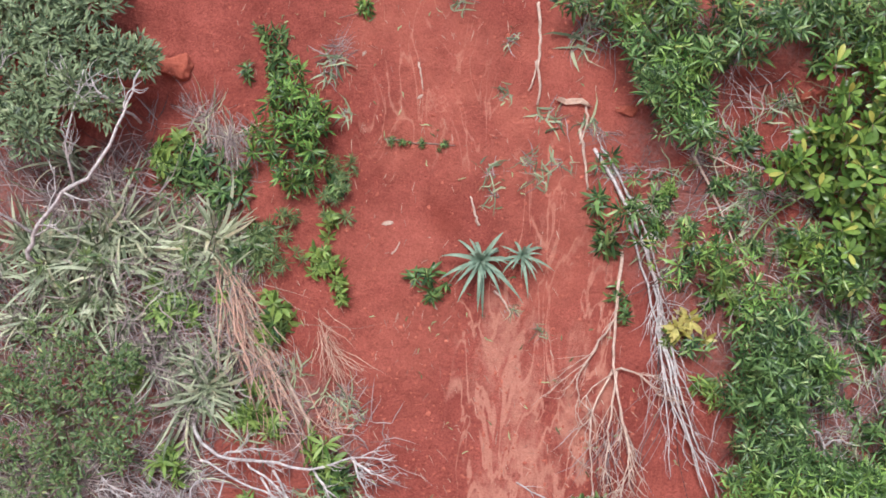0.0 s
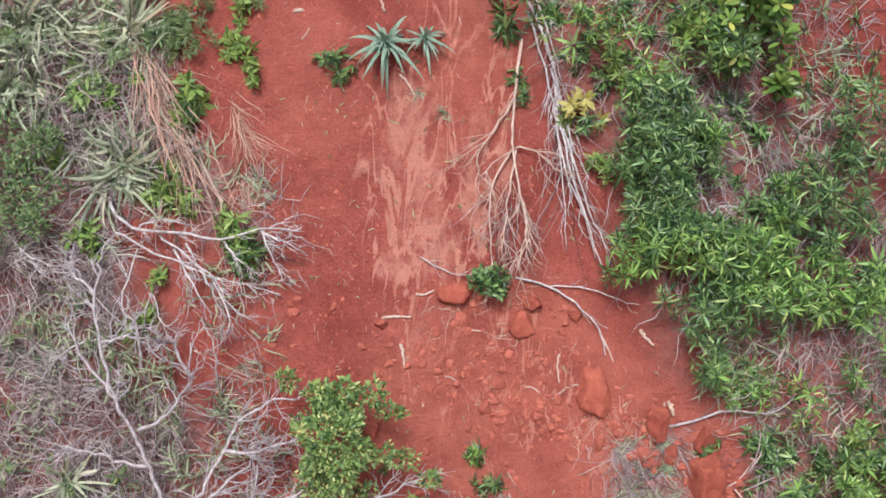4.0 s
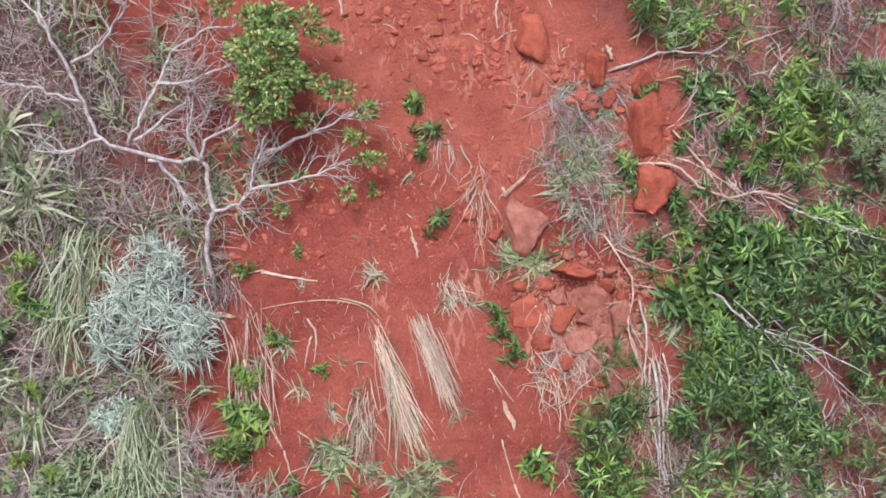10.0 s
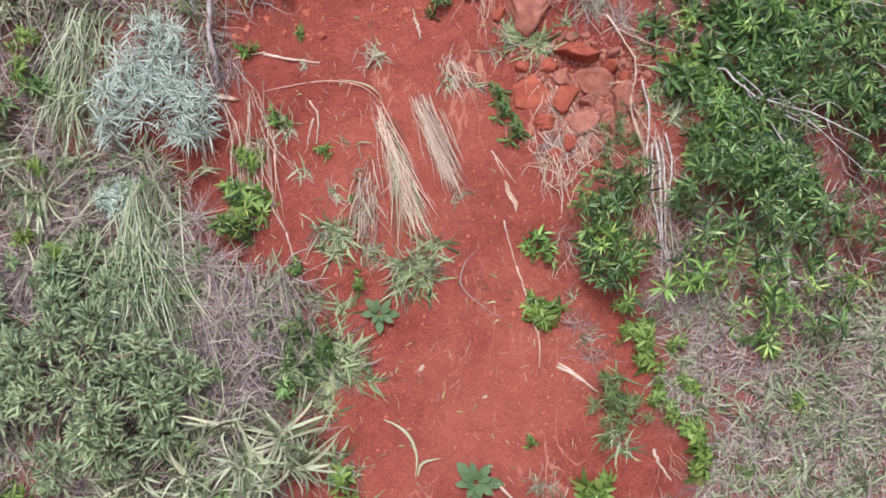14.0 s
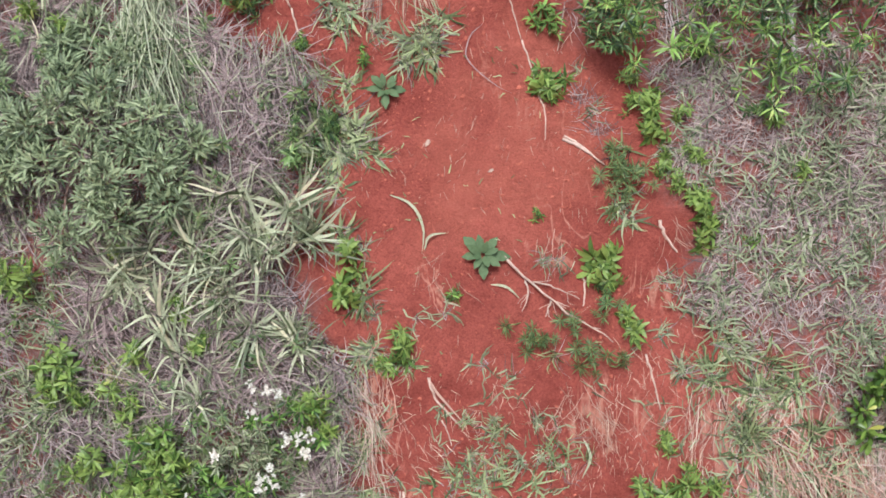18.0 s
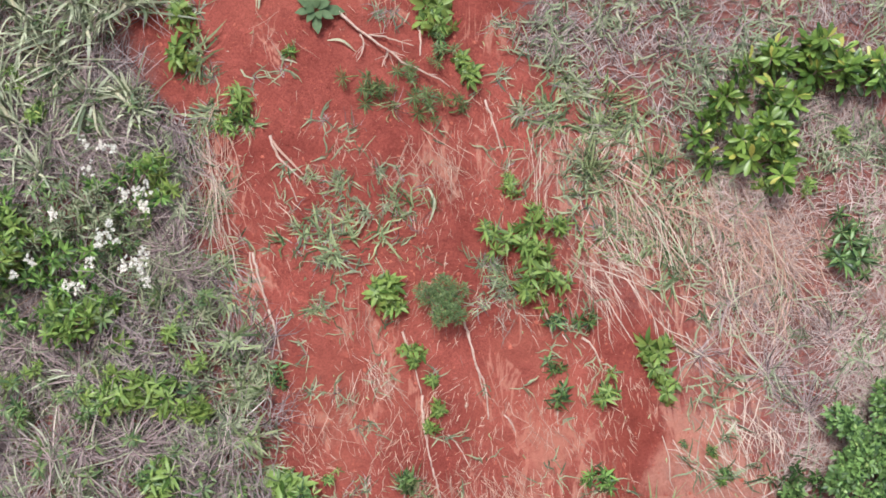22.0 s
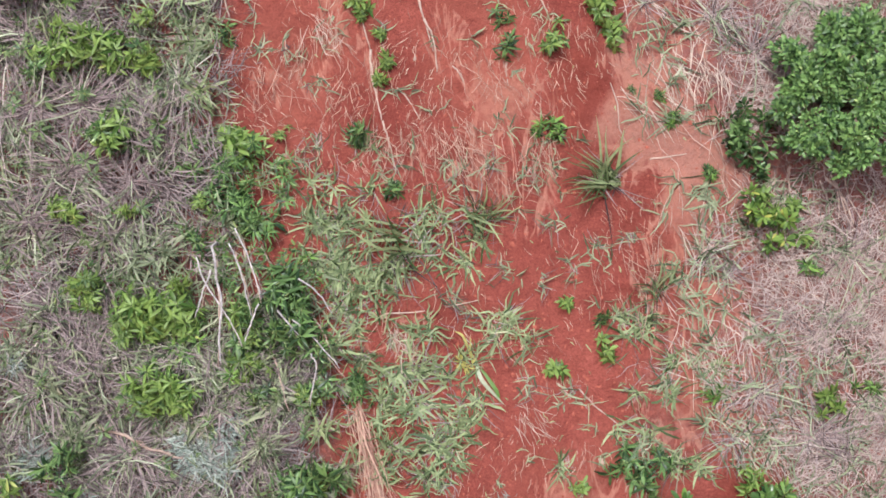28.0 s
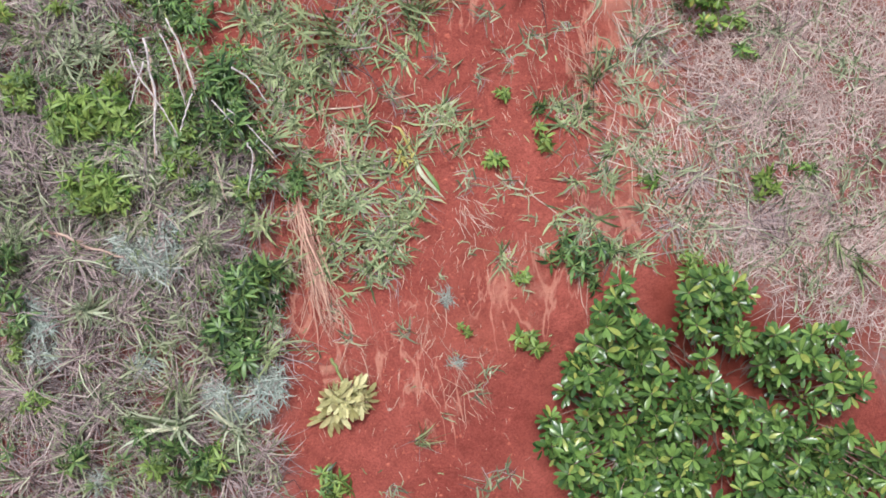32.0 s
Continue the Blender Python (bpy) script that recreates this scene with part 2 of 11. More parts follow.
M_GOLD = foliage("yellowed_leaf", (0.36, 0.33, 0.07), (0.62, 0.56, 0.20), None, 0.3, 0.5)
M_WILT = foliage("wilted_pale_leaf", (0.26, 0.25, 0.09), (0.62, 0.60, 0.32), None, 0.25, 0.5)
M_SILVER_DULL = foliage("dull_silver_leaf", (0.12, 0.16, 0.14), (0.42, 0.48, 0.43), (0.58, 0.63, 0.57), 0.15, 0.6)
M_AGAVE = foliage("blue_green_agave_leaf", (0.05, 0.10, 0.07), (0.24, 0.335, 0.25), (0.44, 0.52, 0.40), 0.12, 0.45)
M_FELT = foliage("felted_leaf", (0.06, 0.11, 0.05), (0.15, 0.22, 0.10), None, 0.12, 0.7)
M_FLOWER = foliage("white_flower", (0.50, 0.47, 0.40), (0.76, 0.75, 0.70), None, 0.2, 0.7)

# ---- helpers of the bank ----
_tab = np.random.default_rng(3).random((256, 256))


def lattice(u, v, size, seed=0):
    """Smooth value noise from 0 to 1, for arrays."""
    x, y = np.asarray(u) / size + 17.3 * seed + 400, np.asarray(v) / size + 31.7 * seed + 400
    i, j = np.floor(x).astype(int), np.floor(y).astype(int)
    f, g = x - i, y - j
    f, g = f * f * (3 - 2 * f), g * g * (3 - 2 * g)
    t = lambda a, c: _tab[a % 256, c % 256]
    return (t(i, j) * (1 - f) + t(i + 1, j) * f) * (1 - g) + (t(i, j + 1) * (1 - f) + t(i + 1, j + 1) * f) * g


def height(u, v):
    """How far the ground stands out of the bank's mean plane."""
    u, v = np.asarray(u, float), np.asarray(v, float)
    h = np.interp(v, (-14, -12, -5, -4, -3, -2, -0.8, 0.2, 1.2, 3), (-0.03, -0.04, -0.06, -0.035, 0.0, 0.04, 0.03, 0.06, 0.12, 0.2))
    h = h + 0.06 * (lattice(u, v, 1.7, 1) - 0.5) + 0.06 * (lattice(u, v, 0.6, 2) - 0.5)
    rill = lattice(u + 0.12 * v, v * 0.22, 0.16, 5)
    h = h + 0.035 * (lattice(u, v, 0.21, 3) - 0.5) + 0.030 * (rill - 0.5) + 0.014 * (lattice(u, v, 0.075, 4) - 0.5)
    return h


def inside(poly, u, v):
    u, v = np.asarray(u), np.asarray(v)
    hit = np.zeros(u.shape, bool)
    for (x0, y0), (x1, y1) in zip(poly, poly[1:] + poly[:1]):
        if y0 != y1:
            hit ^= ((y0 > v) != (y1 > v)) & (u < (x1 - x0) * (v - y0) / (y1 - y0) + x0)
    return hit


def scatter(poly, count, seed, warp=0.12):
    """Points spread over a polygon with a ragged edge."""
    r = np.random.default_rng(seed)
    lo, hi = np.min(poly, 0) - 0.1, np.max(poly, 0) + 0.1
    area = 0.5 * abs(sum(a[0] * c[1] - c[0] * a[1] for a, c in zip(poly, poly[1:] + poly[:1])))
    n = int(count * np.prod(hi - lo) / max(area, 1e-3))
    u, v = r.uniform(lo[0], hi[0], n), r.uniform(lo[1], hi[1], n)
    wu, wv = (lattice(u, v, 0.25, 8) - 0.5) * 2 * warp, (lattice(u, v, 0.25, 9) - 0.5) * 2 * warp
    wu, wv = wu + (lattice(u, v, 0.8, 18) - 0.5) * 3 * warp, wv + (lattice(u, v, 0.8, 19) - 0.5) * 3 * warp
    k = inside(poly, u + wu, v + wv)
    return u[k], v[k]


def build_mesh(name, verts, quads, tris, mat, smooth=True):
    """A mesh from numpy arrays of vertices, quads and triangles."""
    me = bpy.data.meshes.new(name)
    quads, tris = np.asarray(quads, np.int32).reshape(-1, 4), np.asarray(tris, np.int32).reshape(-1, 3)
    me.vertices.add(len(verts))
    me.vertices.foreach_set("co", np.asarray(verts, np.float32).ravel())
    me.loops.add(quads.size + tris.size)
    me.loops.foreach_set("vertex_index", np.r_[quads.ravel(), tris.ravel()])
    me.polygons.add(len(quads) + len(tris))
    me.polygons.foreach_set("loop_start", np.r_[np.arange(len(quads)) * 4, quads.size + np.arange(len(tris)) * 3].astype(np.int32))
    me.polygons.foreach_set("use_smooth", np.full(len(quads) + len(tris), smooth))
    me.update(calc_edges=True)
    me.validate()
    me.materials.append(mat)
    return me


def unit(a):
    return a / np.maximum(np.linalg.norm(a, axis=-1, keepdims=True), 1e-9)


def blade_arrays(base, heading, lift, length, width, droop, up=(0, 0.35, 0.94), floor=None, curly=0.22, joints=3):
    """Grass blades: bent, tapering strips. heading: angle in the bank plane; lift: angle out of it."""
    n, m = len(base), joints
    side_dir = np.c_[np.cos(heading), np.sin(heading), np.zeros(n)]
    up = unit(np.array(up, float))
    s = np.array([0.0, 0.35, 0.7, 1.0]) if m == 3 else np.linspace(0, 1, m + 1)
    w = np.interp(s, (0, 0.35, 0.7, 1), (0.7, 1.0, 0.75, 0.0))
    out = (s[None] * np.cos(lift)[:, None] + 0.25 * droop[:, None] * s[None] ** 2) * length[:, None]
    rise = (s[None] * np.sin(lift)[:, None] - droop[:, None] * s[None] ** 2) * length[:, None]
    p = base[:, None] + side_dir[:, None] * out[..., None] + up * rise[..., None]
    rr = np.random.default_rng(n + 1)
    curl, kink = rr.normal(0, curly, n), rr.normal(0, curly * (0.27 if m == 3 else 0.08), n)
    across = np.c_[-np.sin(heading), np.cos(heading), np.zeros(n)]
    p = p + across[:, None] * ((curl[:, None] * s[None] ** 2 + kink[:, None] * np.sin(6 * s)[None]) * length[:, None])[..., None]
    cross = unit(np.cross(side_dir, up))
    twist = (np.random.default_rng(n).random(n) - 0.5)[:, None] * up * 1.2
    cross = unit(cross + twist)
    if floor is not None:
        p[..., 2] = np.maximum(p[..., 2], floor(p[..., 0], p[..., 1]) + 0.006 + 0.004 * s)
    off = cross[:, None] * (0.5 * width[:, None] * w[None])[..., None]
    v = np.empty((n, 2 * m + 1, 3))
    v[:, 0 : 2 * m : 2], v[:, 1 : 2 * m : 2], v[:, 2 * m] = (p - off)[:, :m], (p + off)[:, :m], p[:, m]
    k = (np.arange(n) * (2 * m + 1))[:, None]
    quads = np.concatenate([k + [2 * i, 2 * i + 1, 2 * i + 3, 2 * i + 2] for i in range(m - 1)])
    return v.reshape(-1, 3), quads, k + [2 * m - 2, 2 * m - 1, 2 * m]


def round_leaf_arrays(base, way, normal, length, width, bend=0.25, fold=0.12):
    """Blunt oval leaves: base, three rows of three, tip."""
    n = len(base)
    way, normal = unit(way), unit(normal)
    side = unit(np.cross(way, normal))
    normal = np.cross(side, way)
    length, width = np.broadcast_to(length, n)[:, None], np.broadcast_to(width, n)[:, None]
    bend = np.broadcast_to(bend, n)[:, None]
    st = lambda s: base + way * length * s - normal * length * bend * s * s
    rows = [base]
    for s, w in ((0.3, 0.62), (0.62, 1.0), (0.88, 0.72)):
        m, e, f = st(s), side * width * 0.5 * w, normal * width * fold * w
        rows += [m - e + f, m, m + e + f]
    v = np.stack(rows + [st(1.0)], 1)
    k = (np.arange(n) * 11)[:, None]
    quads = np.concatenate([k + q for q in ([1, 2, 5, 4], [2, 3, 6, 5], [4, 5, 8, 7], [5, 6, 9, 8])])
    tris = np.concatenate([k + q for q in ([0, 2, 1], [0, 3, 2], [7, 8, 10], [8, 9, 10])])
    return v.reshape(-1, 3), quads, tris


def leaf_arrays(base, way, normal, length, width, bend=0.25, fold=0.18, shape=(0.85, 1.0)):
    """Leaves with a midrib fold: base, two rows of three, tip. shape: relative width at the two rows."""
    n = len(base)
    way, normal = unit(way), unit(normal)
    side = unit(np.cross(way, normal))
    normal = np.cross(side, way)
    length, width = np.broadcast_to(length, n)[:, None], np.broadcast_to(width, n)[:, None]
    bend = np.broadcast_to(bend, n)[:, None]
    st = lambda s: base + way * length * s - normal * length * bend * s * s
    a, c = st(0.35), st(0.7)
    wa, wc = side * width * 0.5 * shape[0], side * width * 0.5 * shape[1]
    fa = normal * width * fold
    v = np.stack([base, a - wa + fa, a, a + wa + fa, c - wc + fa * shape[1], c, c + wc + fa * shape[1], st(1.0)], 1)
    k = (np.arange(n) * 8)[:, None]
    quads = np.concatenate([k + [1, 2, 5, 4], k + [2, 3, 6, 5]])
    tris = np.concatenate([k + [0, 2, 1], k + [0, 3, 2], k + [4, 5, 7], k + [5, 6, 7]])
    return v.reshape(-1, 3), quads, tris


def join_arrays(items):
    vs, qs, ts, n = [], [], [], 0
    for v, q, t in items:
        vs.append(v), qs.append(np.asarray(q).reshape(-1, 4) + n), ts.append(np.asarray(t).reshape(-1, 3) + n)
        n += len(v)
    return np.concatenate(vs), np.concatenate(qs), np.concatenate(ts)


def tube_arrays(points, radii, sides=6, wobble=0.0, seed=0):
    """A tapering, slightly crooked tube along a polyline, closed at both ends."""
    pts = np.asarray(points, float)
    r = np.random.default_rng(seed)
    rad = np.interp(np.linspace(0, 1, len(pts)), np.linspace(0, 1, len(radii)), radii)
    d = unit(np.gradient(pts, axis=0))
    a = unit(np.cross(d, np.array([0.31, 0.2, 0.93])))
    c = np.cross(d, a)
    ang = np.arange(sides) * 2 * np.pi / sides
    ring = a[:, None] * np.cos(ang)[None, :, None] + c[:, None] * np.sin(ang)[None, :, None]
    k = rad[:, None] * (1 + wobble * (r.random((len(pts), sides)) - 0.5))
    v = (pts[:, None] + ring * k[..., None]).reshape(-1, 3)
    q, n = [], len(pts)
    for i in range(n - 1):
        for j in range(sides):
            j2 = (j + 1) % sides
            q.append((i * sides + j, i * sides + j2, (i + 1) * sides + j2, (i + 1) * sides + j))
    t = [(0, j + 1, j) for j in range(1, sides - 1)] + [((n - 1) * sides, (n - 1) * sides + j, (n - 1) * sides + j + 1) for j in range(1, sides - 1)]
    return v, q, t


def smooth_line(points, steps=4, jitter=0.0, seed=0):
    """A polyline rounded through its points, a little crooked."""
    p = np.asarray(points, float)
    q = np.vstack([2 * p[0] - p[1], p, 2 * p[-1] - p[-2]])
    out = []
    for i in range(1, len(q) - 2):
        for s in np.arange(steps) / steps:
            a, b_, c, d = q[i - 1], q[i], q[i + 1], q[i + 2]
            out.append(0.5 * (2 * b_ + (c - a) * s + (2 * a - 5 * b_ + 4 * c - d) * s * s + (3 * b_ - a - 3 * c + d) * s ** 3))
    out = np.array(out + [p[-1]])
    return out + np.random.default_rng(seed).normal(0, 1, out.shape) * jitter


def part(name, me, parent, label=""):
    ob = new(name, me)
    ob.parent = parent
    if label:
        tagged(ob, label)
    return ob


def at(u, v, turn=0.0, lean=0.0, size=1.0, sink=0.0):
    """The pose of a thing on the bank: turned in its plane, leaning from its normal towards the world's up."""
    h = float(height(u, v)) - sink
    return BANK @ Matrix.LocRotScale((u, v, h), Euler((-radians(lean), 0, radians(turn))), (size, size, size))


def thing(name, u, v, label, category, group="", turn=0.0, lean=0.0, size=1.0, me=None, kind="", sink=0.0):
    ob = tagged(new(name, me), label, category, group, kind)
    ob.matrix_world = at(u, v, turn, lean, size, sink)
    return ob


# ---- ground: one sheet, bank with a plateau above and flat land below ----
def stretch_axis(lo, hi, step, far):
    inner = np.arange(lo, hi + step / 2, step)
    grow = np.geomspace(step * 2, far, 26)
    return np.r_[lo - grow[::-1], inner, hi + grow]


GU, GV = stretch_axis(-3.8, 6.9, 0.035, 2500.0), stretch_axis(-15.2, 2.6, 0.035, 2500.0)
TOP, FOOT = 5.0, -16.0


def sheet(u, v):
    """Places of the ground in the world's axes, before the bank's rise to its place."""
    vc = np.clip(v, FOOT, TOP)
    h = height(u, v) * np.clip(1.6 - 0.1 * np.maximum(np.abs(u - 1.5) - 6, 0), 0.3, 1)
    far = np.clip(np.hypot(u - 1.5, v + 6) / 40 - 1, 0, 60)
    a = radians(52)
    y = vc * math.cos(a) - h * math.sin(a) + (v - vc)
    z = vc * math.sin(a) + h * math.cos(a) + 12 + far * (lattice(u, v, 90, 6) - 0.5)
    return np.stack([u, y, z], -1)


# ---- where each kind of cover lies, on the bank ----
WEED_PATCHES = [
    (1.25, [(0.6, 1.68), (3.34, 1.76), (3.35, 1.39), (1.86, 1.38), (1.58, 0.86), (1.37, 0.7), (1.13, 0.83), (0.93, 1.12), (0.84, 1.39)]),
    (0.8, [(0.82, 0.36), (1.09, 0.2), (1.58, -0.67), (1.7, -0.89), (1.73, -1.56), (2.53, -1.51), (2.44, -0.62), (2.09, -0.2), (1.61, 0.15), (1.23, 0.47)]),
    (1.0, [(1.39, -0.49), (2.46, -0.47), (2.56, -1.04), (3.06, -1.22), (3.25, -1.6), (3.17, -1.99), (2.92, -1.73), (2.52, -1.74), (2.45, -2.01), (2.75, -2.35), (2.56, -2.39), (2.29, -2.02), (2.05, -1.6), (1.77, -1.42), (1.52, -0.96)]),
    (0.6, [(3.06, -1.22), (4.66, -0.58), (4.7, -2.22), (3.71, -2.56), (3.32, -2.17), (3.25, -1.6)]),
    (1.0, [(2.94, -3.77), (3.36, -3.52), (4.75, -3.24), (4.88, -4.96), (2.77, -5.06), (2.67, -4.38), (2.85, -4.07)]),
    (1.0, [(2.72, -5.0), (2.77, -4.66), (4.88, -4.56), (4.9, -4.78), (3.27, -4.9), (3.17, -5.09)]),
    (1.0, [(2.08, -4.88), (2.41, -4.75), (2.61, -5.04), (2.62, -5.34), (2.37, -5.54), (1.92, -5.49), (2.14, -5.29)]),
    (0.45, [(2.72, -5.0), (3.72, -4.99), (3.93, -5.79), (3.03, -5.85), (2.7, -5.49)]),
    (0.35, [(2.66, -1.95), (3.23, -2.11), (3.78, -2.83), (3.43, -3.37), (2.9, -3.09)]),
    (0.7, [(1.63, -0.2), (2.25, 0.18), (2.98, -0.27), (3.91, -0.23), (3.96, -1.78), (2.7, -1.64), (2.15, -1.37), (1.84, -0.75)]),
]
GAPS = [
    (1, [(2.3, -0.46), (2.5, -0.47), (2.76, -0.58), (2.75, -1.03), (2.69, -1.25), (2.45, -1.12), (2.36, -0.82)]),
    (1, [(2.46, -1.72), (2.92, -1.73), (3.1, -1.99), (2.96, -2.17), (2.6, -1.93)]),
    (1, [(3.46, -0.82), (3.62, -0.66), (4.14, -0.64), (4.15, -0.87), (3.75, -0.99), (3.66, -1.58), (4.17, -1.71), (4.17, -2.54), (3.67, -2.42), (3.42, -1.9)]),
    (0.55, [(2.59, -2.47), (2.83, -2.61), (3.16, -2.7), (3.22, -3.11), (3.32, -3.55), (3.46, -3.81), (2.59, -3.87), (2.74, -3.36), (2.56, -2.85)]),
    (0.7, [(2.96, -2.11), (3.25, -2.1), (3.47, -2.42), (3.14, -2.59), (2.93, -2.37)]),
    (0.8, [(2.68, -4.71), (3.1, -4.74), (3.18, -5.1), (2.66, -5.13)]),
    (0.8, [(3.57, -4.76), (4.33, -4.64), (4.33, -5.05), (3.66, -5.08)]),
    (1, [(1.59, 1.23), (1.87, 1.27), (2.11, 0.91), (2.04, 0.5), (1.73, 0.6), (1.47, 0.78)]),
]
OUTER_LEFT = [
    (0.5, [(-7.5, 4.5), (-3.2, 2.5), (-3.0, -4.0), (-2.2, -9.0), (-1.5, -15.0), (-7.5, -15.5)]),
]
OUTER_RIGHT = [
    (0.5, [(3.6, 2.4), (7.0, 4.5), (10.5, -2.0), (10.5, -15.5), (6.6, -15.0), (6.0, -9.0), (4.8, -4.0)]),
]
MID_STRAW = [
    (1.0, [(2.99, -7.66), (3.65, -7.64), (4.39, -7.85), (4.76, -8.14), (4.74, -8.87), (3.12, -8.94), (3.0, -8.19)]),
    (1.0, [(3.13, -7.75), (4.07, -7.78), (4.34, -8.99), (4.52, -9.7), (3.84, -9.77), (3.79, -9.09), (3.34, -8.97), (3.16, -8.39)]),
    (1.0, [(3.85, -9.47), (4.32, -9.5), (4.51, -10.52), (4.7, -11.18), (4.52, -11.75), (4.62, -12.54), (3.74, -12.51), (4.09, -11.38), (4.36, -11.09), (4.11, -10.39)]),
    (1.0, [(4.46, -10.73), (5.07, -10.79), (5.07, -11.91), (5.2, -12.49), (5.0, -12.68), (4.71, -12.5), (4.36, -11.97), (4.23, -11.46), (4.48, -11.17)]),
]
LEFT_GRASS = [
    (0.5, [(-4.15, 0.57), (-2.13, 0.62), (-1.57, 0.05), (-1.42, -0.54), (-1.14, -0.83), (-1.04, -1.27), (-1.73, -1.45), (-1.71, -1.75), (-3.9, -1.87)]),
    (0.8, [(-2.95, -2.26), (-1.58, -2.27), (-1.32, -2.79), (-1.17, -2.94), (-1.16, -3.51), (-0.66, -3.68), (-0.3, -3.98), (-2.87, -4.08)]),
    (0.9, [(-2.8, -3.12), (-1.37, -3.17), (-1.22, -3.73), (-1.31, -4.19), (-1.28, -4.79), (-0.53, -4.84), (-0.13, -5.21), (-2.74, -5.32)]),
    (1.0, [(-2.75, -4.92), (-1.29, -4.92), (-0.52, -4.81), (-0.09, -5.48), (0.19, -5.96), (0.29, -6.49), (0.61, -6.67), (-2.6, -6.8)]),
    (1.0, [(-2.24, -5.63), (-0.21, -5.59), (0.13, -6.46), (0.36, -6.72), (0.25, -7.1), (0.37, -7.36), (0.66, -8.23), (0.74, -8.92), (-2.14, -8.94)]),
    (1.0, [(-1.63, -7.15), (0.19, -7.16), (0.57, -7.95), (0.74, -8.64), (1.03, -9.34), (1.06, -9.95), (0.9, -10.56), (-1.69, -10.48)]),
    (1.0, [(-1.26, -9.0), (0.92, -9.07), (1.08, -9.74), (0.97, -10.42), (1.5, -10.95), (1.84, -11.58), (1.63, -12.53), (-1.54, -12.36)]),
    (1.0, [(-0.97, -11.06), (1.54, -11.07), (1.85, -11.47), (1.84, -12.36), (1.75, -13.93), (1.62, -14.45), (-1.31, -14.18)]),
    (1.0, [(-3.46, -1.32), (-2.02, -1.48), (-1.72, -1.83), (-1.72, -2.55), (-3.37, -2.64)]),
    (0.25, [(-1.91, 0.17), (-1.47, 0.12), (-1.12, -0.84), (-0.81, -1.57), (-0.72, -1.87), (-1.25, -1.67), (-1.62, -1.01)]),
]
RIGHT_STRAW = [
    (0.8, [(2.63, -5.49), (3.19, -5.39), (5.05, -4.92), (5.07, -6.41), (3.36, -6.52), (2.84, -6.01)]),
    (1.0, [(3.14, -5.55), (5.49, -5.52), (5.47, -7.9), (4.21, -7.79), (3.65, -7.64), (3.21, -7.5), (2.91, -7.25), (3.2, -6.67)]),
    (1.0, [(4.07, -7.78), (6.1, -8.1), (6.05, -9.73), (4.85, -10.0), (4.53, -9.55), (4.34, -8.99), (4.21, -8.42)]),
    (1.0, [(4.32, -9.5), (4.96, -9.1), (6.44, -9.39), (6.36, -12.71), (4.62, -12.54), (4.52, -11.75), (4.7, -11.18), (4.51, -10.52), (4.33, -10.03)]),
    (1.0, [(5.07, -10.79), (6.81, -10.93), (6.71, -14.61), (6.11, -14.57), (5.84, -13.2), (5.32, -12.93), (5.2, -12.49), (5.07, -11.91)]),
    (0.8, [(4.21, -7.11), (6.14, -7.08), (6.12, -8.61), (4.26, -8.46), (4.05, -7.81)]),
]
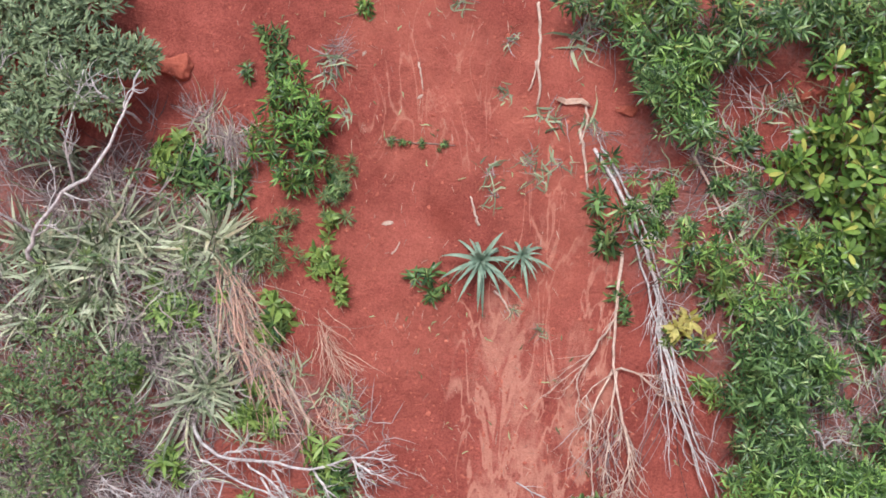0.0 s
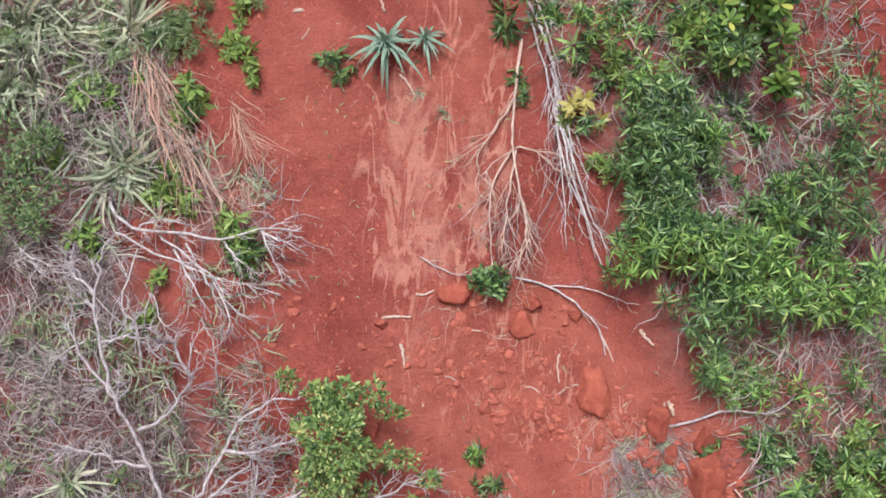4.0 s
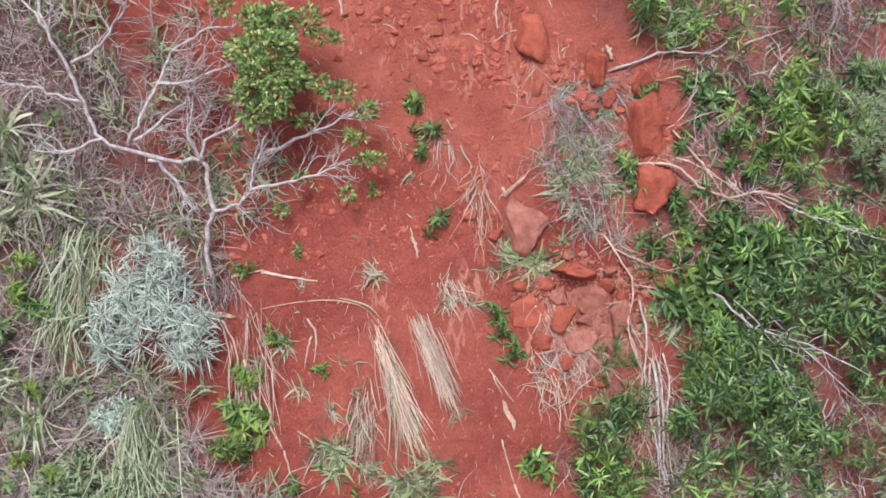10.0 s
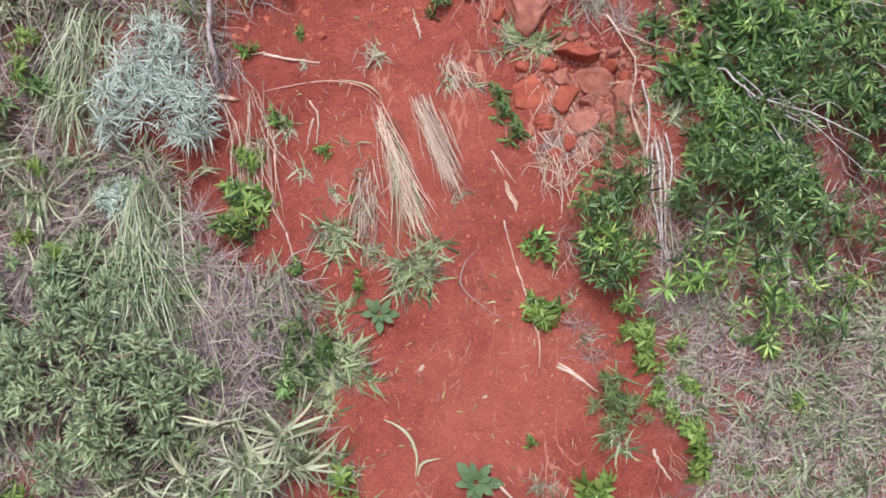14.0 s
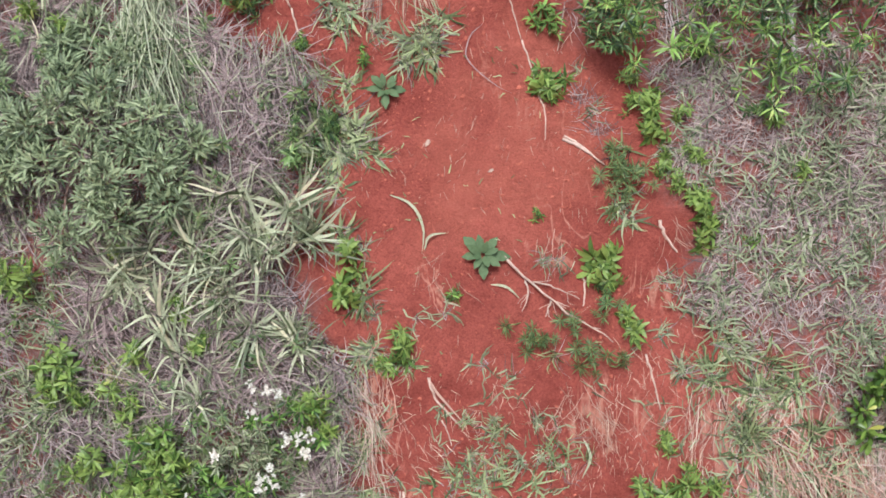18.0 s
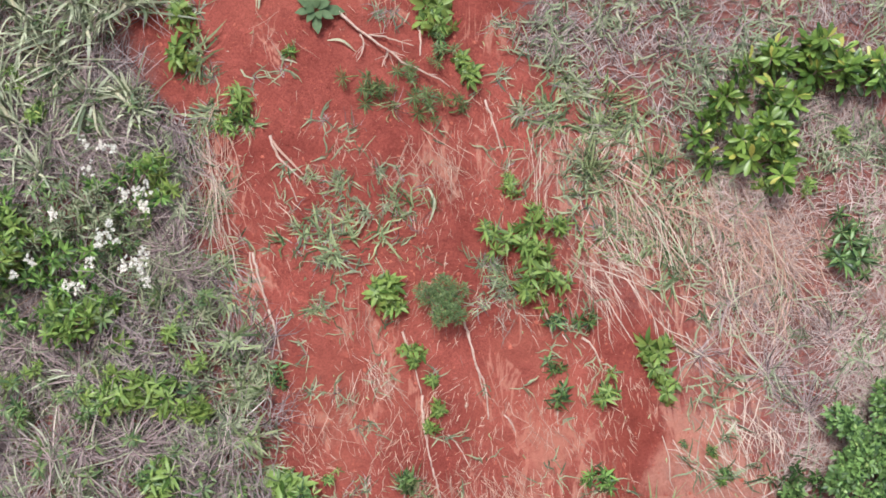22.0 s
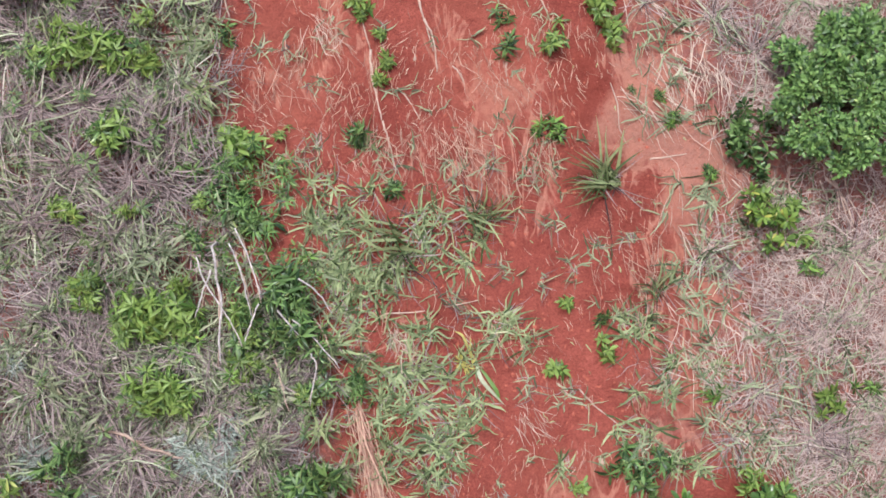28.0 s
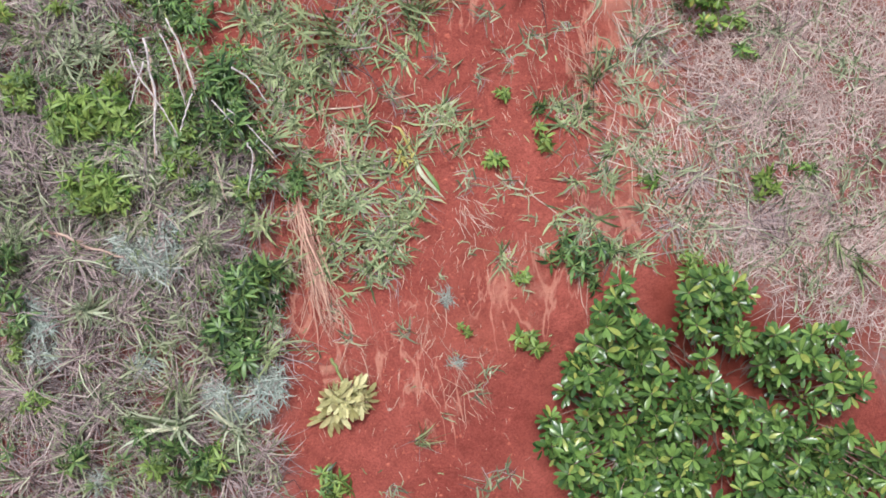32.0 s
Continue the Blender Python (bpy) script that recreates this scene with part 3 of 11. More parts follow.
PALE = [
    (1.0, [(-0.04, -0.47), (0.33, -0.29), (0.71, -0.43), (0.91, -0.71), (0.88, -1.61), (0.21, -1.65), (-0.01, -0.98)]),
    (0.6, [(0.35, 0.83), (0.8, 0.78), (0.94, 0.19), (1.02, -0.56), (0.64, -0.58), (0.53, 0.09)]),
    (0.8, [(3.79, -9.67), (4.06, -9.71), (4.63, -10.44), (4.78, -11.37), (4.19, -11.37), (4.09, -10.67), (3.8, -10.13)]),
    (0.15, [(1.08, -5.42), (1.55, -5.7), (2.12, -5.82), (2.2, -6.59), (1.22, -6.65)]),
    (0.2, [(1.46, -6.32), (2.14, -6.12), (2.26, -6.65), (1.7, -6.81)]),
    (0.8, [(3.28, -12.35), (3.79, -12.35), (3.87, -12.99), (3.42, -13.11), (3.33, -12.78)]),
    (0.7, [(2.68, -9.06), (3.03, -9.07), (3.09, -9.57), (2.82, -9.72), (2.63, -9.48)]),
    (0.7, [(2.93, -9.8), (3.35, -9.88), (3.31, -10.43), (3.0, -10.26)]),
    (0.6, [(2.63, -12.73), (2.86, -12.75), (2.81, -13.38), (2.59, -13.28)]),
    (0.6, [(4.29, -11.65), (4.93, -11.82), (4.99, -12.36), (4.46, -12.17)]),
    (0.7, [(0.44, -1.83), (0.91, -2.0), (0.7, -2.47), (0.39, -2.37)]),
    (0.8, [(1.4, -2.67), (1.86, -2.58), (1.87, -2.96), (1.57, -3.05)]),
    (1.3, [(1.77, -4.42), (2.37, -4.36), (2.31, -4.7), (1.86, -4.76)]),
    (0.5, [(1.07, -2.07), (1.34, -2.06), (1.39, -2.44), (1.12, -2.38)]),
    (0.6, [(2.3, -2.13), (2.53, -2.39), (2.23, -2.33)]),
    (0.35, [(-0.82, 1.59), (-0.15, 1.62), (0.25, 1.21), (-0.01, 0.51), (-0.69, 0.62)]),
    (0.5, [(4.07, -7.78), (6.1, -8.1), (6.05, -9.73), (4.85, -10.0), (4.53, -9.55), (4.34, -8.99), (4.21, -8.42)]),
    (0.5, [(4.32, -9.5), (4.96, -9.1), (6.44, -9.39), (6.36, -12.71), (4.62, -12.54), (4.52, -11.75), (4.7, -11.18), (4.51, -10.52), (4.33, -10.03)]),
    (0.5, [(5.07, -10.79), (6.81, -10.93), (6.71, -14.61), (6.11, -14.57), (5.84, -13.2), (5.32, -12.93), (5.2, -12.49), (5.07, -11.91)]),
    (0.5, [(4.21, -7.11), (6.14, -7.08), (6.12, -8.61), (4.26, -8.46), (4.05, -7.81)]),
    (0.75, [(2.99, -7.66), (3.65, -7.64), (4.39, -7.85), (4.76, -8.14), (4.74, -8.87), (3.12, -8.94), (3.0, -8.19)]),
    (0.75, [(3.13, -7.75), (4.07, -7.78), (4.34, -8.99), (4.52, -9.7), (3.84, -9.77), (3.79, -9.09), (3.34, -8.97), (3.16, -8.39)]),
    (0.75, [(3.85, -9.47), (4.32, -9.5), (4.51, -10.52), (4.7, -11.18), (4.52, -11.75), (4.62, -12.54), (3.74, -12.51), (4.09, -11.38), (4.36, -11.09), (4.11, -10.39)]),
    (0.75, [(4.46, -10.73), (5.07, -10.79), (5.07, -11.91), (5.2, -12.49), (5.0, -12.68), (4.71, -12.5), (4.36, -11.97), (4.23, -11.46), (4.48, -11.17)]),
    (1.5, [(3.75, -9.65), (4.14, -9.71), (4.28, -10.07), (4.39, -10.37), (4.47, -10.92), (4.29, -10.93), (4.03, -10.38), (3.77, -10.07)]),
    (1.2, [(2.99, -9.29), (3.1, -9.75), (3.28, -10.07), (3.13, -10.14), (2.9, -9.75)]),
    (0.36, [(0.13, -1.84), (1.44, -1.66), (1.85, -2.42), (2.61, -2.62), (2.74, -3.36), (1.88, -3.19), (0.71, -2.71)]),
    (0.75, [(-1.65, -0.17), (-1.51, -0.52), (-1.22, -1.07), (-1.04, -1.26), (-1.09, -1.0), (-1.34, -0.44), (-1.55, -0.12)]),
    (0.75, [(-0.88, -1.06), (-0.91, -1.14), (-0.87, -1.24), (-0.78, -1.28), (-0.68, -1.22), (-0.68, -1.11), (-0.74, -1.04)]),
    (0.75, [(1.04, -3.16), (1.01, -3.25), (1.01, -3.41), (1.08, -3.47), (1.15, -3.41), (1.17, -3.26), (1.14, -3.17)]),
    (0.75, [(0.71, -3.08), (0.71, -3.16), (0.77, -3.26), (0.85, -3.28), (0.9, -3.21), (0.87, -3.09), (0.81, -3.04)]),
    (0.75, [(1.32, -3.23), (1.3, -3.45), (1.31, -3.81), (1.37, -3.95), (1.44, -3.81), (1.45, -3.45), (1.42, -3.23)]),
    (0.75, [(1.31, -3.17), (1.28, -3.23), (1.3, -3.33), (1.35, -3.36), (1.42, -3.33), (1.43, -3.23), (1.4, -3.17)]),
    (0.75, [(2.46, -4.45), (2.48, -4.75), (2.57, -5.23), (2.65, -5.41), (2.69, -5.21), (2.63, -4.72), (2.55, -4.44)]),
    (0.75, [(-1.48, -3.94), (-1.6, -4.22), (-1.69, -4.71), (-1.61, -4.93), (-1.43, -4.76), (-1.3, -4.29), (-1.31, -3.98)]),
    (0.75, [(0.66, -4.32), (0.71, -4.57), (0.86, -4.97), (0.99, -5.11), (1.01, -4.92), (0.89, -4.51), (0.77, -4.28)]),
    (0.75, [(0.93, -4.29), (0.97, -4.45), (1.1, -4.68), (1.21, -4.74), (1.22, -4.61), (1.12, -4.37), (1.02, -4.25)]),
    (0.75, [(1.14, -4.02), (1.13, -4.09), (1.18, -4.19), (1.27, -4.21), (1.35, -4.14), (1.33, -4.03), (1.26, -3.98)]),
    (0.75, [(1.08, -6.83), (1.04, -6.96), (1.09, -7.16), (1.21, -7.23), (1.32, -7.14), (1.32, -6.93), (1.25, -6.81)]),
    (0.75, [(2.12, -7.71), (2.12, -7.9), (2.25, -8.17), (2.43, -8.24), (2.56, -8.07), (2.49, -7.78), (2.35, -7.63)]),
    (0.75, [(2.96, -7.69), (2.89, -7.84), (2.9, -8.11), (3.03, -8.22), (3.18, -8.12), (3.23, -7.86), (3.17, -7.7)]),
    (0.75, [(0.79, -7.69), (0.72, -7.87), (0.73, -8.17), (0.84, -8.3), (0.98, -8.18), (1.03, -7.88), (0.98, -7.7)]),
    (0.75, [(0.92, -8.4), (0.89, -8.6), (0.98, -8.89), (1.15, -8.97), (1.3, -8.82), (1.28, -8.51), (1.16, -8.35)]),
    (0.75, [(1.98, -6.62), (1.89, -6.7), (1.86, -6.87), (1.96, -6.97), (2.12, -6.96), (2.2, -6.8), (2.17, -6.68)]),
    (0.75, [(2.7, -6.6), (2.74, -6.72), (2.86, -6.89), (2.96, -6.92), (2.99, -6.81), (2.9, -6.63), (2.8, -6.54)]),
    (0.75, [(2.64, -6.94), (2.63, -7.05), (2.71, -7.2), (2.84, -7.23), (2.93, -7.12), (2.89, -6.95), (2.8, -6.88)]),
    (0.75, [(1.64, -8.76), (1.61, -8.91), (1.67, -9.15), (1.81, -9.23), (1.94, -9.11), (1.93, -8.86), (1.84, -8.72)]),
    (0.75, [(1.74, -9.19), (1.66, -9.31), (1.67, -9.53), (1.79, -9.62), (1.96, -9.56), (2.01, -9.35), (1.95, -9.21)]),
    (0.75, [(2.5, -9.95), (2.48, -10.12), (2.6, -10.37), (2.8, -10.41), (2.95, -10.25), (2.9, -9.98), (2.76, -9.86)]),
    (0.75, [(3.15, -9.89), (3.1, -10.04), (3.12, -10.31), (3.24, -10.43), (3.37, -10.32), (3.4, -10.05), (3.34, -9.88)]),
    (0.75, [(2.15, -7.81), (2.14, -7.97), (2.26, -8.19), (2.43, -8.23), (2.56, -8.07), (2.5, -7.83), (2.37, -7.72)]),
    (0.75, [(3.36, -7.97), (3.38, -8.22), (3.58, -8.54), (3.82, -8.6), (3.96, -8.38), (3.83, -8.02), (3.65, -7.85)]),
    (0.75, [(3.12, -8.43), (3.11, -8.62), (3.24, -8.88), (3.42, -8.94), (3.54, -8.77), (3.48, -8.49), (3.34, -8.36)]),
    (0.75, [(4.04, -8.12), (4.05, -8.46), (4.29, -8.94), (4.61, -9.03), (4.81, -8.72), (4.71, -8.21), (4.45, -7.97)]),
    (0.75, [(0.71, -7.42), (0.68, -7.6), (0.7, -7.91), (0.79, -8.03), (0.88, -7.91), (0.9, -7.61), (0.84, -7.42)]),
    (0.75, [(1.36, -9.51), (1.3, -9.67), (1.35, -9.92), (1.52, -10.0), (1.69, -9.89), (1.7, -9.64), (1.61, -9.49)]),
    (0.75, [(2.8, -9.54), (2.76, -9.69), (2.83, -9.91), (2.98, -9.99), (3.12, -9.88), (3.11, -9.64), (3.01, -9.52)]),
    (0.75, [(2.15, -10.0), (2.15, -10.2), (2.27, -10.48), (2.42, -10.57), (2.52, -10.41), (2.46, -10.1), (2.34, -9.94)]),
    (0.75, [(1.88, -11.83), (1.9, -12.12), (1.98, -12.6), (2.06, -12.78), (2.09, -12.59), (2.03, -12.11), (1.96, -11.82)]),
    (0.75, [(2.0, -9.53), (1.96, -9.66), (2.01, -9.87), (2.15, -9.94), (2.28, -9.84), (2.28, -9.63), (2.2, -9.51)]),
    (0.75, [(2.53, -10.04), (2.5, -10.2), (2.6, -10.43), (2.78, -10.49), (2.92, -10.35), (2.89, -10.1), (2.76, -9.98)]),
    (0.75, [(3.17, -10.08), (3.12, -10.23), (3.16, -10.48), (3.28, -10.57), (3.41, -10.47), (3.42, -10.22), (3.35, -10.07)]),
    (0.75, [(2.81, -10.36), (2.79, -10.49), (2.88, -10.69), (3.03, -10.73), (3.14, -10.61), (3.1, -10.39), (3.0, -10.3)]),
    (0.75, [(3.8, -10.89), (3.75, -11.08), (3.83, -11.39), (4.0, -11.49), (4.15, -11.34), (4.14, -11.03), (4.03, -10.86)]),
    (0.75, [(2.29, -11.42), (2.25, -11.49), (2.26, -11.6), (2.35, -11.66), (2.46, -11.62), (2.49, -11.5), (2.44, -11.43)]),
    (0.75, [(2.11, -11.26), (2.1, -11.37), (2.13, -11.54), (2.2, -11.6), (2.27, -11.53), (2.26, -11.35), (2.21, -11.25)]),
    (0.75, [(4.42, -10.23), (4.39, -10.38), (4.45, -10.6), (4.59, -10.67), (4.7, -10.56), (4.69, -10.34), (4.61, -10.21)]),
    (0.75, [(2.77, -11.35), (2.71, -11.43), (2.76, -11.55), (2.92, -11.57), (3.09, -11.5), (3.11, -11.38), (3.02, -11.32)]),
    (0.75, [(1.87, -12.26), (1.89, -12.52), (2.01, -12.93), (2.13, -13.08), (2.17, -12.89), (2.08, -12.47), (1.98, -12.23)]),
    (0.75, [(2.02, -12.47), (2.02, -12.63), (2.1, -12.87), (2.2, -12.95), (2.27, -12.82), (2.23, -12.58), (2.15, -12.44)]),
    (0.75, [(2.81, -13.1), (2.79, -13.26), (2.89, -13.5), (3.05, -13.57), (3.18, -13.43), (3.14, -13.17), (3.02, -13.04)]),
    (0.75, [(2.62, -12.68), (2.59, -12.82), (2.66, -13.05), (2.8, -13.12), (2.91, -13.0), (2.9, -12.77), (2.81, -12.64)]),
    (0.75, [(2.08, -12.85), (2.1, -12.98), (2.21, -13.17), (2.34, -13.21), (2.4, -13.07), (2.33, -12.87), (2.23, -12.78)]),
]
LITTER = [
    (0.95, [(-4.15, 0.57), (-2.13, 0.62), (-1.57, 0.05), (-1.42, -0.54), (-1.14, -0.83), (-1.04, -1.27), (-1.73, -1.45), (-1.71, -1.75), (-3.9, -1.87)]),
    (0.95, [(-2.95, -2.26), (-1.58, -2.27), (-1.32, -2.79), (-1.17, -2.94), (-1.16, -3.51), (-0.66, -3.68), (-0.3, -3.98), (-2.87, -4.08)]),
    (0.95, [(-2.8, -3.12), (-1.37, -3.17), (-1.22, -3.73), (-1.31, -4.19), (-1.28, -4.79), (-0.53, -4.84), (-0.13, -5.21), (-2.74, -5.32)]),
    (0.95, [(-2.75, -4.92), (-1.29, -4.92), (-0.52, -4.81), (-0.09, -5.48), (0.19, -5.96), (0.29, -6.49), (0.61, -6.67), (-2.6, -6.8)]),
    (0.95, [(-2.24, -5.63), (-0.21, -5.59), (0.13, -6.46), (0.36, -6.72), (0.25, -7.1), (0.37, -7.36), (0.66, -8.23), (0.74, -8.92), (-2.14, -8.94)]),
    (0.95, [(-1.63, -7.15), (0.19, -7.16), (0.57, -7.95), (0.74, -8.64), (1.03, -9.34), (1.06, -9.95), (0.9, -10.56), (-1.69, -10.48)]),
    (0.95, [(-1.26, -9.0), (0.92, -9.07), (1.08, -9.74), (0.97, -10.42), (1.5, -10.95), (1.84, -11.58), (1.63, -12.53), (-1.54, -12.36)]),
    (0.95, [(-0.97, -11.06), (1.54, -11.07), (1.85, -11.47), (1.84, -12.36), (1.75, -13.93), (1.62, -14.45), (-1.31, -14.18)]),
    (0.95, [(-3.46, -1.32), (-2.02, -1.48), (-1.72, -1.83), (-1.72, -2.55), (-3.37, -2.64)]),
    (0.95, [(-1.91, 0.17), (-1.47, 0.12), (-1.12, -0.84), (-0.81, -1.57), (-0.72, -1.87), (-1.25, -1.67), (-1.62, -1.01)]),
    (0.95, [(-7.5, 4.5), (-3.2, 2.5), (-3.0, -4.0), (-2.2, -9.0), (-1.5, -15.0), (-7.5, -15.5)]),
    (0.95, [(3.6, 2.4), (7.0, 4.5), (10.5, -2.0), (10.5, -15.5), (6.6, -15.0), (6.0, -9.0), (4.8, -4.0)]),
    (0.95, [(2.63, -5.49), (3.19, -5.39), (5.05, -4.92), (5.07, -6.41), (3.36, -6.52), (2.84, -6.01)]),
    (0.95, [(3.14, -5.55), (5.49, -5.52), (5.47, -7.9), (4.21, -7.79), (3.65, -7.64), (3.21, -7.5), (2.91, -7.25), (3.2, -6.67)]),
    (0.95, [(4.07, -7.78), (6.1, -8.1), (6.05, -9.73), (4.85, -10.0), (4.53, -9.55), (4.34, -8.99), (4.21, -8.42)]),
    (0.95, [(4.32, -9.5), (4.96, -9.1), (6.44, -9.39), (6.36, -12.71), (4.62, -12.54), (4.52, -11.75), (4.7, -11.18), (4.51, -10.52), (4.33, -10.03)]),
    (0.95, [(5.07, -10.79), (6.81, -10.93), (6.71, -14.61), (6.11, -14.57), (5.84, -13.2), (5.32, -12.93), (5.2, -12.49), (5.07, -11.91)]),
    (0.95, [(4.21, -7.11), (6.14, -7.08), (6.12, -8.61), (4.26, -8.46), (4.05, -7.81)]),
    (0.35, [(2.99, -7.66), (3.65, -7.64), (4.39, -7.85), (4.76, -8.14), (4.74, -8.87), (3.12, -8.94), (3.0, -8.19)]),
    (0.35, [(3.13, -7.75), (4.07, -7.78), (4.34, -8.99), (4.52, -9.7), (3.84, -9.77), (3.79, -9.09), (3.34, -8.97), (3.16, -8.39)]),
    (0.35, [(3.85, -9.47), (4.32, -9.5), (4.51, -10.52), (4.7, -11.18), (4.52, -11.75), (4.62, -12.54), (3.74, -12.51), (4.09, -11.38), (4.36, -11.09), (4.11, -10.39)]),
    (0.35, [(4.46, -10.73), (5.07, -10.79), (5.07, -11.91), (5.2, -12.49), (5.0, -12.68), (4.71, -12.5), (4.36, -11.97), (4.23, -11.46), (4.48, -11.17)]),
    (0.7, [(2.49, -0.93), (3.06, -1.22), (4.69, -1.54), (4.69, -3.26), (3.11, -3.34), (2.76, -2.76), (2.6, -2.39), (2.93, -2.3), (2.52, -1.78)]),
    (0.7, [(2.61, -3.18), (3.4, -2.85), (3.81, -3.35), (3.36, -3.56), (2.91, -3.84), (2.63, -4.38), (2.43, -3.87)]),
    (0.6, [(0.6, 1.68), (3.34, 1.76), (3.35, 1.39), (1.86, 1.38), (1.58, 0.86), (1.37, 0.7), (1.13, 0.83), (0.93, 1.12), (0.84, 1.39)]),
    (0.6, [(0.82, 0.36), (1.09, 0.2), (1.58, -0.67), (1.7, -0.89), (1.73, -1.56), (2.53, -1.51), (2.44, -0.62), (2.09, -0.2), (1.61, 0.15), (1.23, 0.47)]),
    (0.6, [(1.39, -0.49), (2.46, -0.47), (2.56, -1.04), (3.06, -1.22), (3.25, -1.6), (3.17, -1.99), (2.92, -1.73), (2.52, -1.74), (2.45, -2.01), (2.75, -2.35), (2.56, -2.39), (2.29, -2.02), (2.05, -1.6), (1.77, -1.42), (1.52, -0.96)]),
    (0.6, [(3.06, -1.22), (4.66, -0.58), (4.7, -2.22), (3.71, -2.56), (3.32, -2.17), (3.25, -1.6)]),
    (0.6, [(2.94, -3.77), (3.36, -3.52), (4.75, -3.24), (4.88, -4.96), (2.77, -5.06), (2.67, -4.38), (2.85, -4.07)]),
    (0.6, [(2.72, -5.0), (2.77, -4.66), (4.88, -4.56), (4.9, -4.78), (3.27, -4.9), (3.17, -5.09)]),
    (0.6, [(2.08, -4.88), (2.41, -4.75), (2.61, -5.04), (2.62, -5.34), (2.37, -5.54), (1.92, -5.49), (2.14, -5.29)]),
    (0.6, [(2.72, -5.0), (3.72, -4.99), (3.93, -5.79), (3.03, -5.85), (2.7, -5.49)]),
    (0.6, [(2.66, -1.95), (3.23, -2.11), (3.78, -2.83), (3.43, -3.37), (2.9, -3.09)]),
    (0.6, [(1.63, -0.2), (2.25, 0.18), (2.98, -0.27), (3.91, -0.23), (3.96, -1.78), (2.7, -1.64), (2.15, -1.37), (1.84, -0.75)]),
    (0.95, [(1.74, -2.79), (1.97, -2.67), (2.31, -2.88), (2.37, -3.42), (2.31, -3.65), (2.01, -3.66), (1.84, -3.36)]),
]
# patches of darker red ground, the largest at the broad-leaved shrub's foot
DARK_RED = [
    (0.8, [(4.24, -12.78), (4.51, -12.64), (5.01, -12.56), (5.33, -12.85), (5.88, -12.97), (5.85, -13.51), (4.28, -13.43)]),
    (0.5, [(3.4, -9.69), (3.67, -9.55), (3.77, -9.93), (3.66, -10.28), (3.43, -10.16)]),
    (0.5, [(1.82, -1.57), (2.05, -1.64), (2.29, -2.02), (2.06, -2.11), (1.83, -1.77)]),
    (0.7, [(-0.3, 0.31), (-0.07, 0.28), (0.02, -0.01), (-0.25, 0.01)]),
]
DUSTY = [
    (0.8, [(-0.85, 1.54), (-0.31, 1.64), (0.6, 1.65), (0.9, 0.94), (0.81, 0.44), (0.72, 0.02), (0.45, 0.08), (0.28, 0.42), (-0.32, 0.38), (-0.8, 0.7)]),
    (0.5, [(-0.76, 0.02), (-0.38, 0.11), (-0.12, -0.48), (-0.39, -1.02), (-0.71, -0.81)]),
    (0.75, [(0.17, -1.94), (0.7, -1.64), (1.48, -1.68), (1.92, -1.98), (2.68, -2.49), (2.88, -2.83), (2.23, -3.01), (1.79, -3.41), (1.42, -3.66), (0.78, -3.23), (0.22, -2.95)]),
    (0.6, [(0.84, -6.0), (1.51, -5.47), (1.97, -5.64), (2.29, -5.93), (2.09, -6.59), (1.88, -6.83), (1.45, -6.7), (0.96, -6.72)]),
    (0.7, [(2.58, -9.11), (3.15, -9.08), (3.34, -9.62), (3.14, -10.16), (2.71, -10.08), (2.57, -9.53)]),
    (0.6, [(1.42, -8.97), (1.96, -9.14), (2.03, -9.68), (1.71, -10.21), (1.25, -9.9)]),
    (0.55, [(-0.76, 1.39), (0.08, 1.43), (0.28, 0.53), (-0.32, 0.38), (-0.72, 0.71)]),
    (0.5, [(3.28, -12.1), (3.74, -12.21), (3.78, -12.76), (3.4, -13.21), (2.75, -12.93)]),
    (0.45, [(0.15, -4.49), (1.44, -4.27), (1.93, -4.78), (1.65, -5.4), (0.35, -5.47)]),
    (0.75, [(4.05, -10.84), (4.59, -10.51), (5.09, -11.24), (5.11, -12.33), (4.9, -12.6), (4.1, -12.32), (4.35, -11.58)]),
    (0.7, [(0.53, 0.88), (0.78, 1.02), (1.01, 0.64), (0.95, 0.17), (0.86, -0.52), (0.43, -0.59), (0.41, -0.16), (0.6, 0.32)]),
]
RUBBLE = [
    (1.0, [(0.13, -1.84), (1.44, -1.66), (1.85, -2.42), (2.61, -2.62), (2.74, -3.36), (1.88, -3.19), (0.71, -2.71)]),
    (0.25, [(-1.22, -2.18), (0.13, -1.84), (1.49, -2.82), (1.53, -3.89), (-0.77, -4.0)]),
]
RIGHT_MIX = [
    (1.0, [(0.83, 0.78), (1.58, 0.82), (2.23, 1.17), (3.34, 1.32), (3.5, -1.49), (2.53, -1.57), (2.33, -0.48), (1.61, 0.15), (1.02, 0.12)]),
    (1.0, [(2.49, -0.93), (3.06, -1.22), (4.69, -1.54), (4.69, -3.26), (3.11, -3.34), (2.76, -2.76), (2.6, -2.39), (2.93, -2.3), (2.52, -1.78)]),
    (1.0, [(2.61, -3.18), (3.4, -2.85), (3.81, -3.35), (3.36, -3.56), (2.91, -3.84), (2.63, -4.38), (2.43, -3.87)]),
    (0.8, [(2.64, -4.93), (4.9, -4.78), (4.89, -5.23), (3.2, -5.62), (2.67, -5.64)]),
    (0.7, [(-2.17, 0.66), (-1.47, 0.82), (-1.34, -0.01), (-1.14, -0.83), (-0.96, -1.34), (-1.42, -1.06), (-1.56, -0.1), (-1.96, 0.29)]),
]
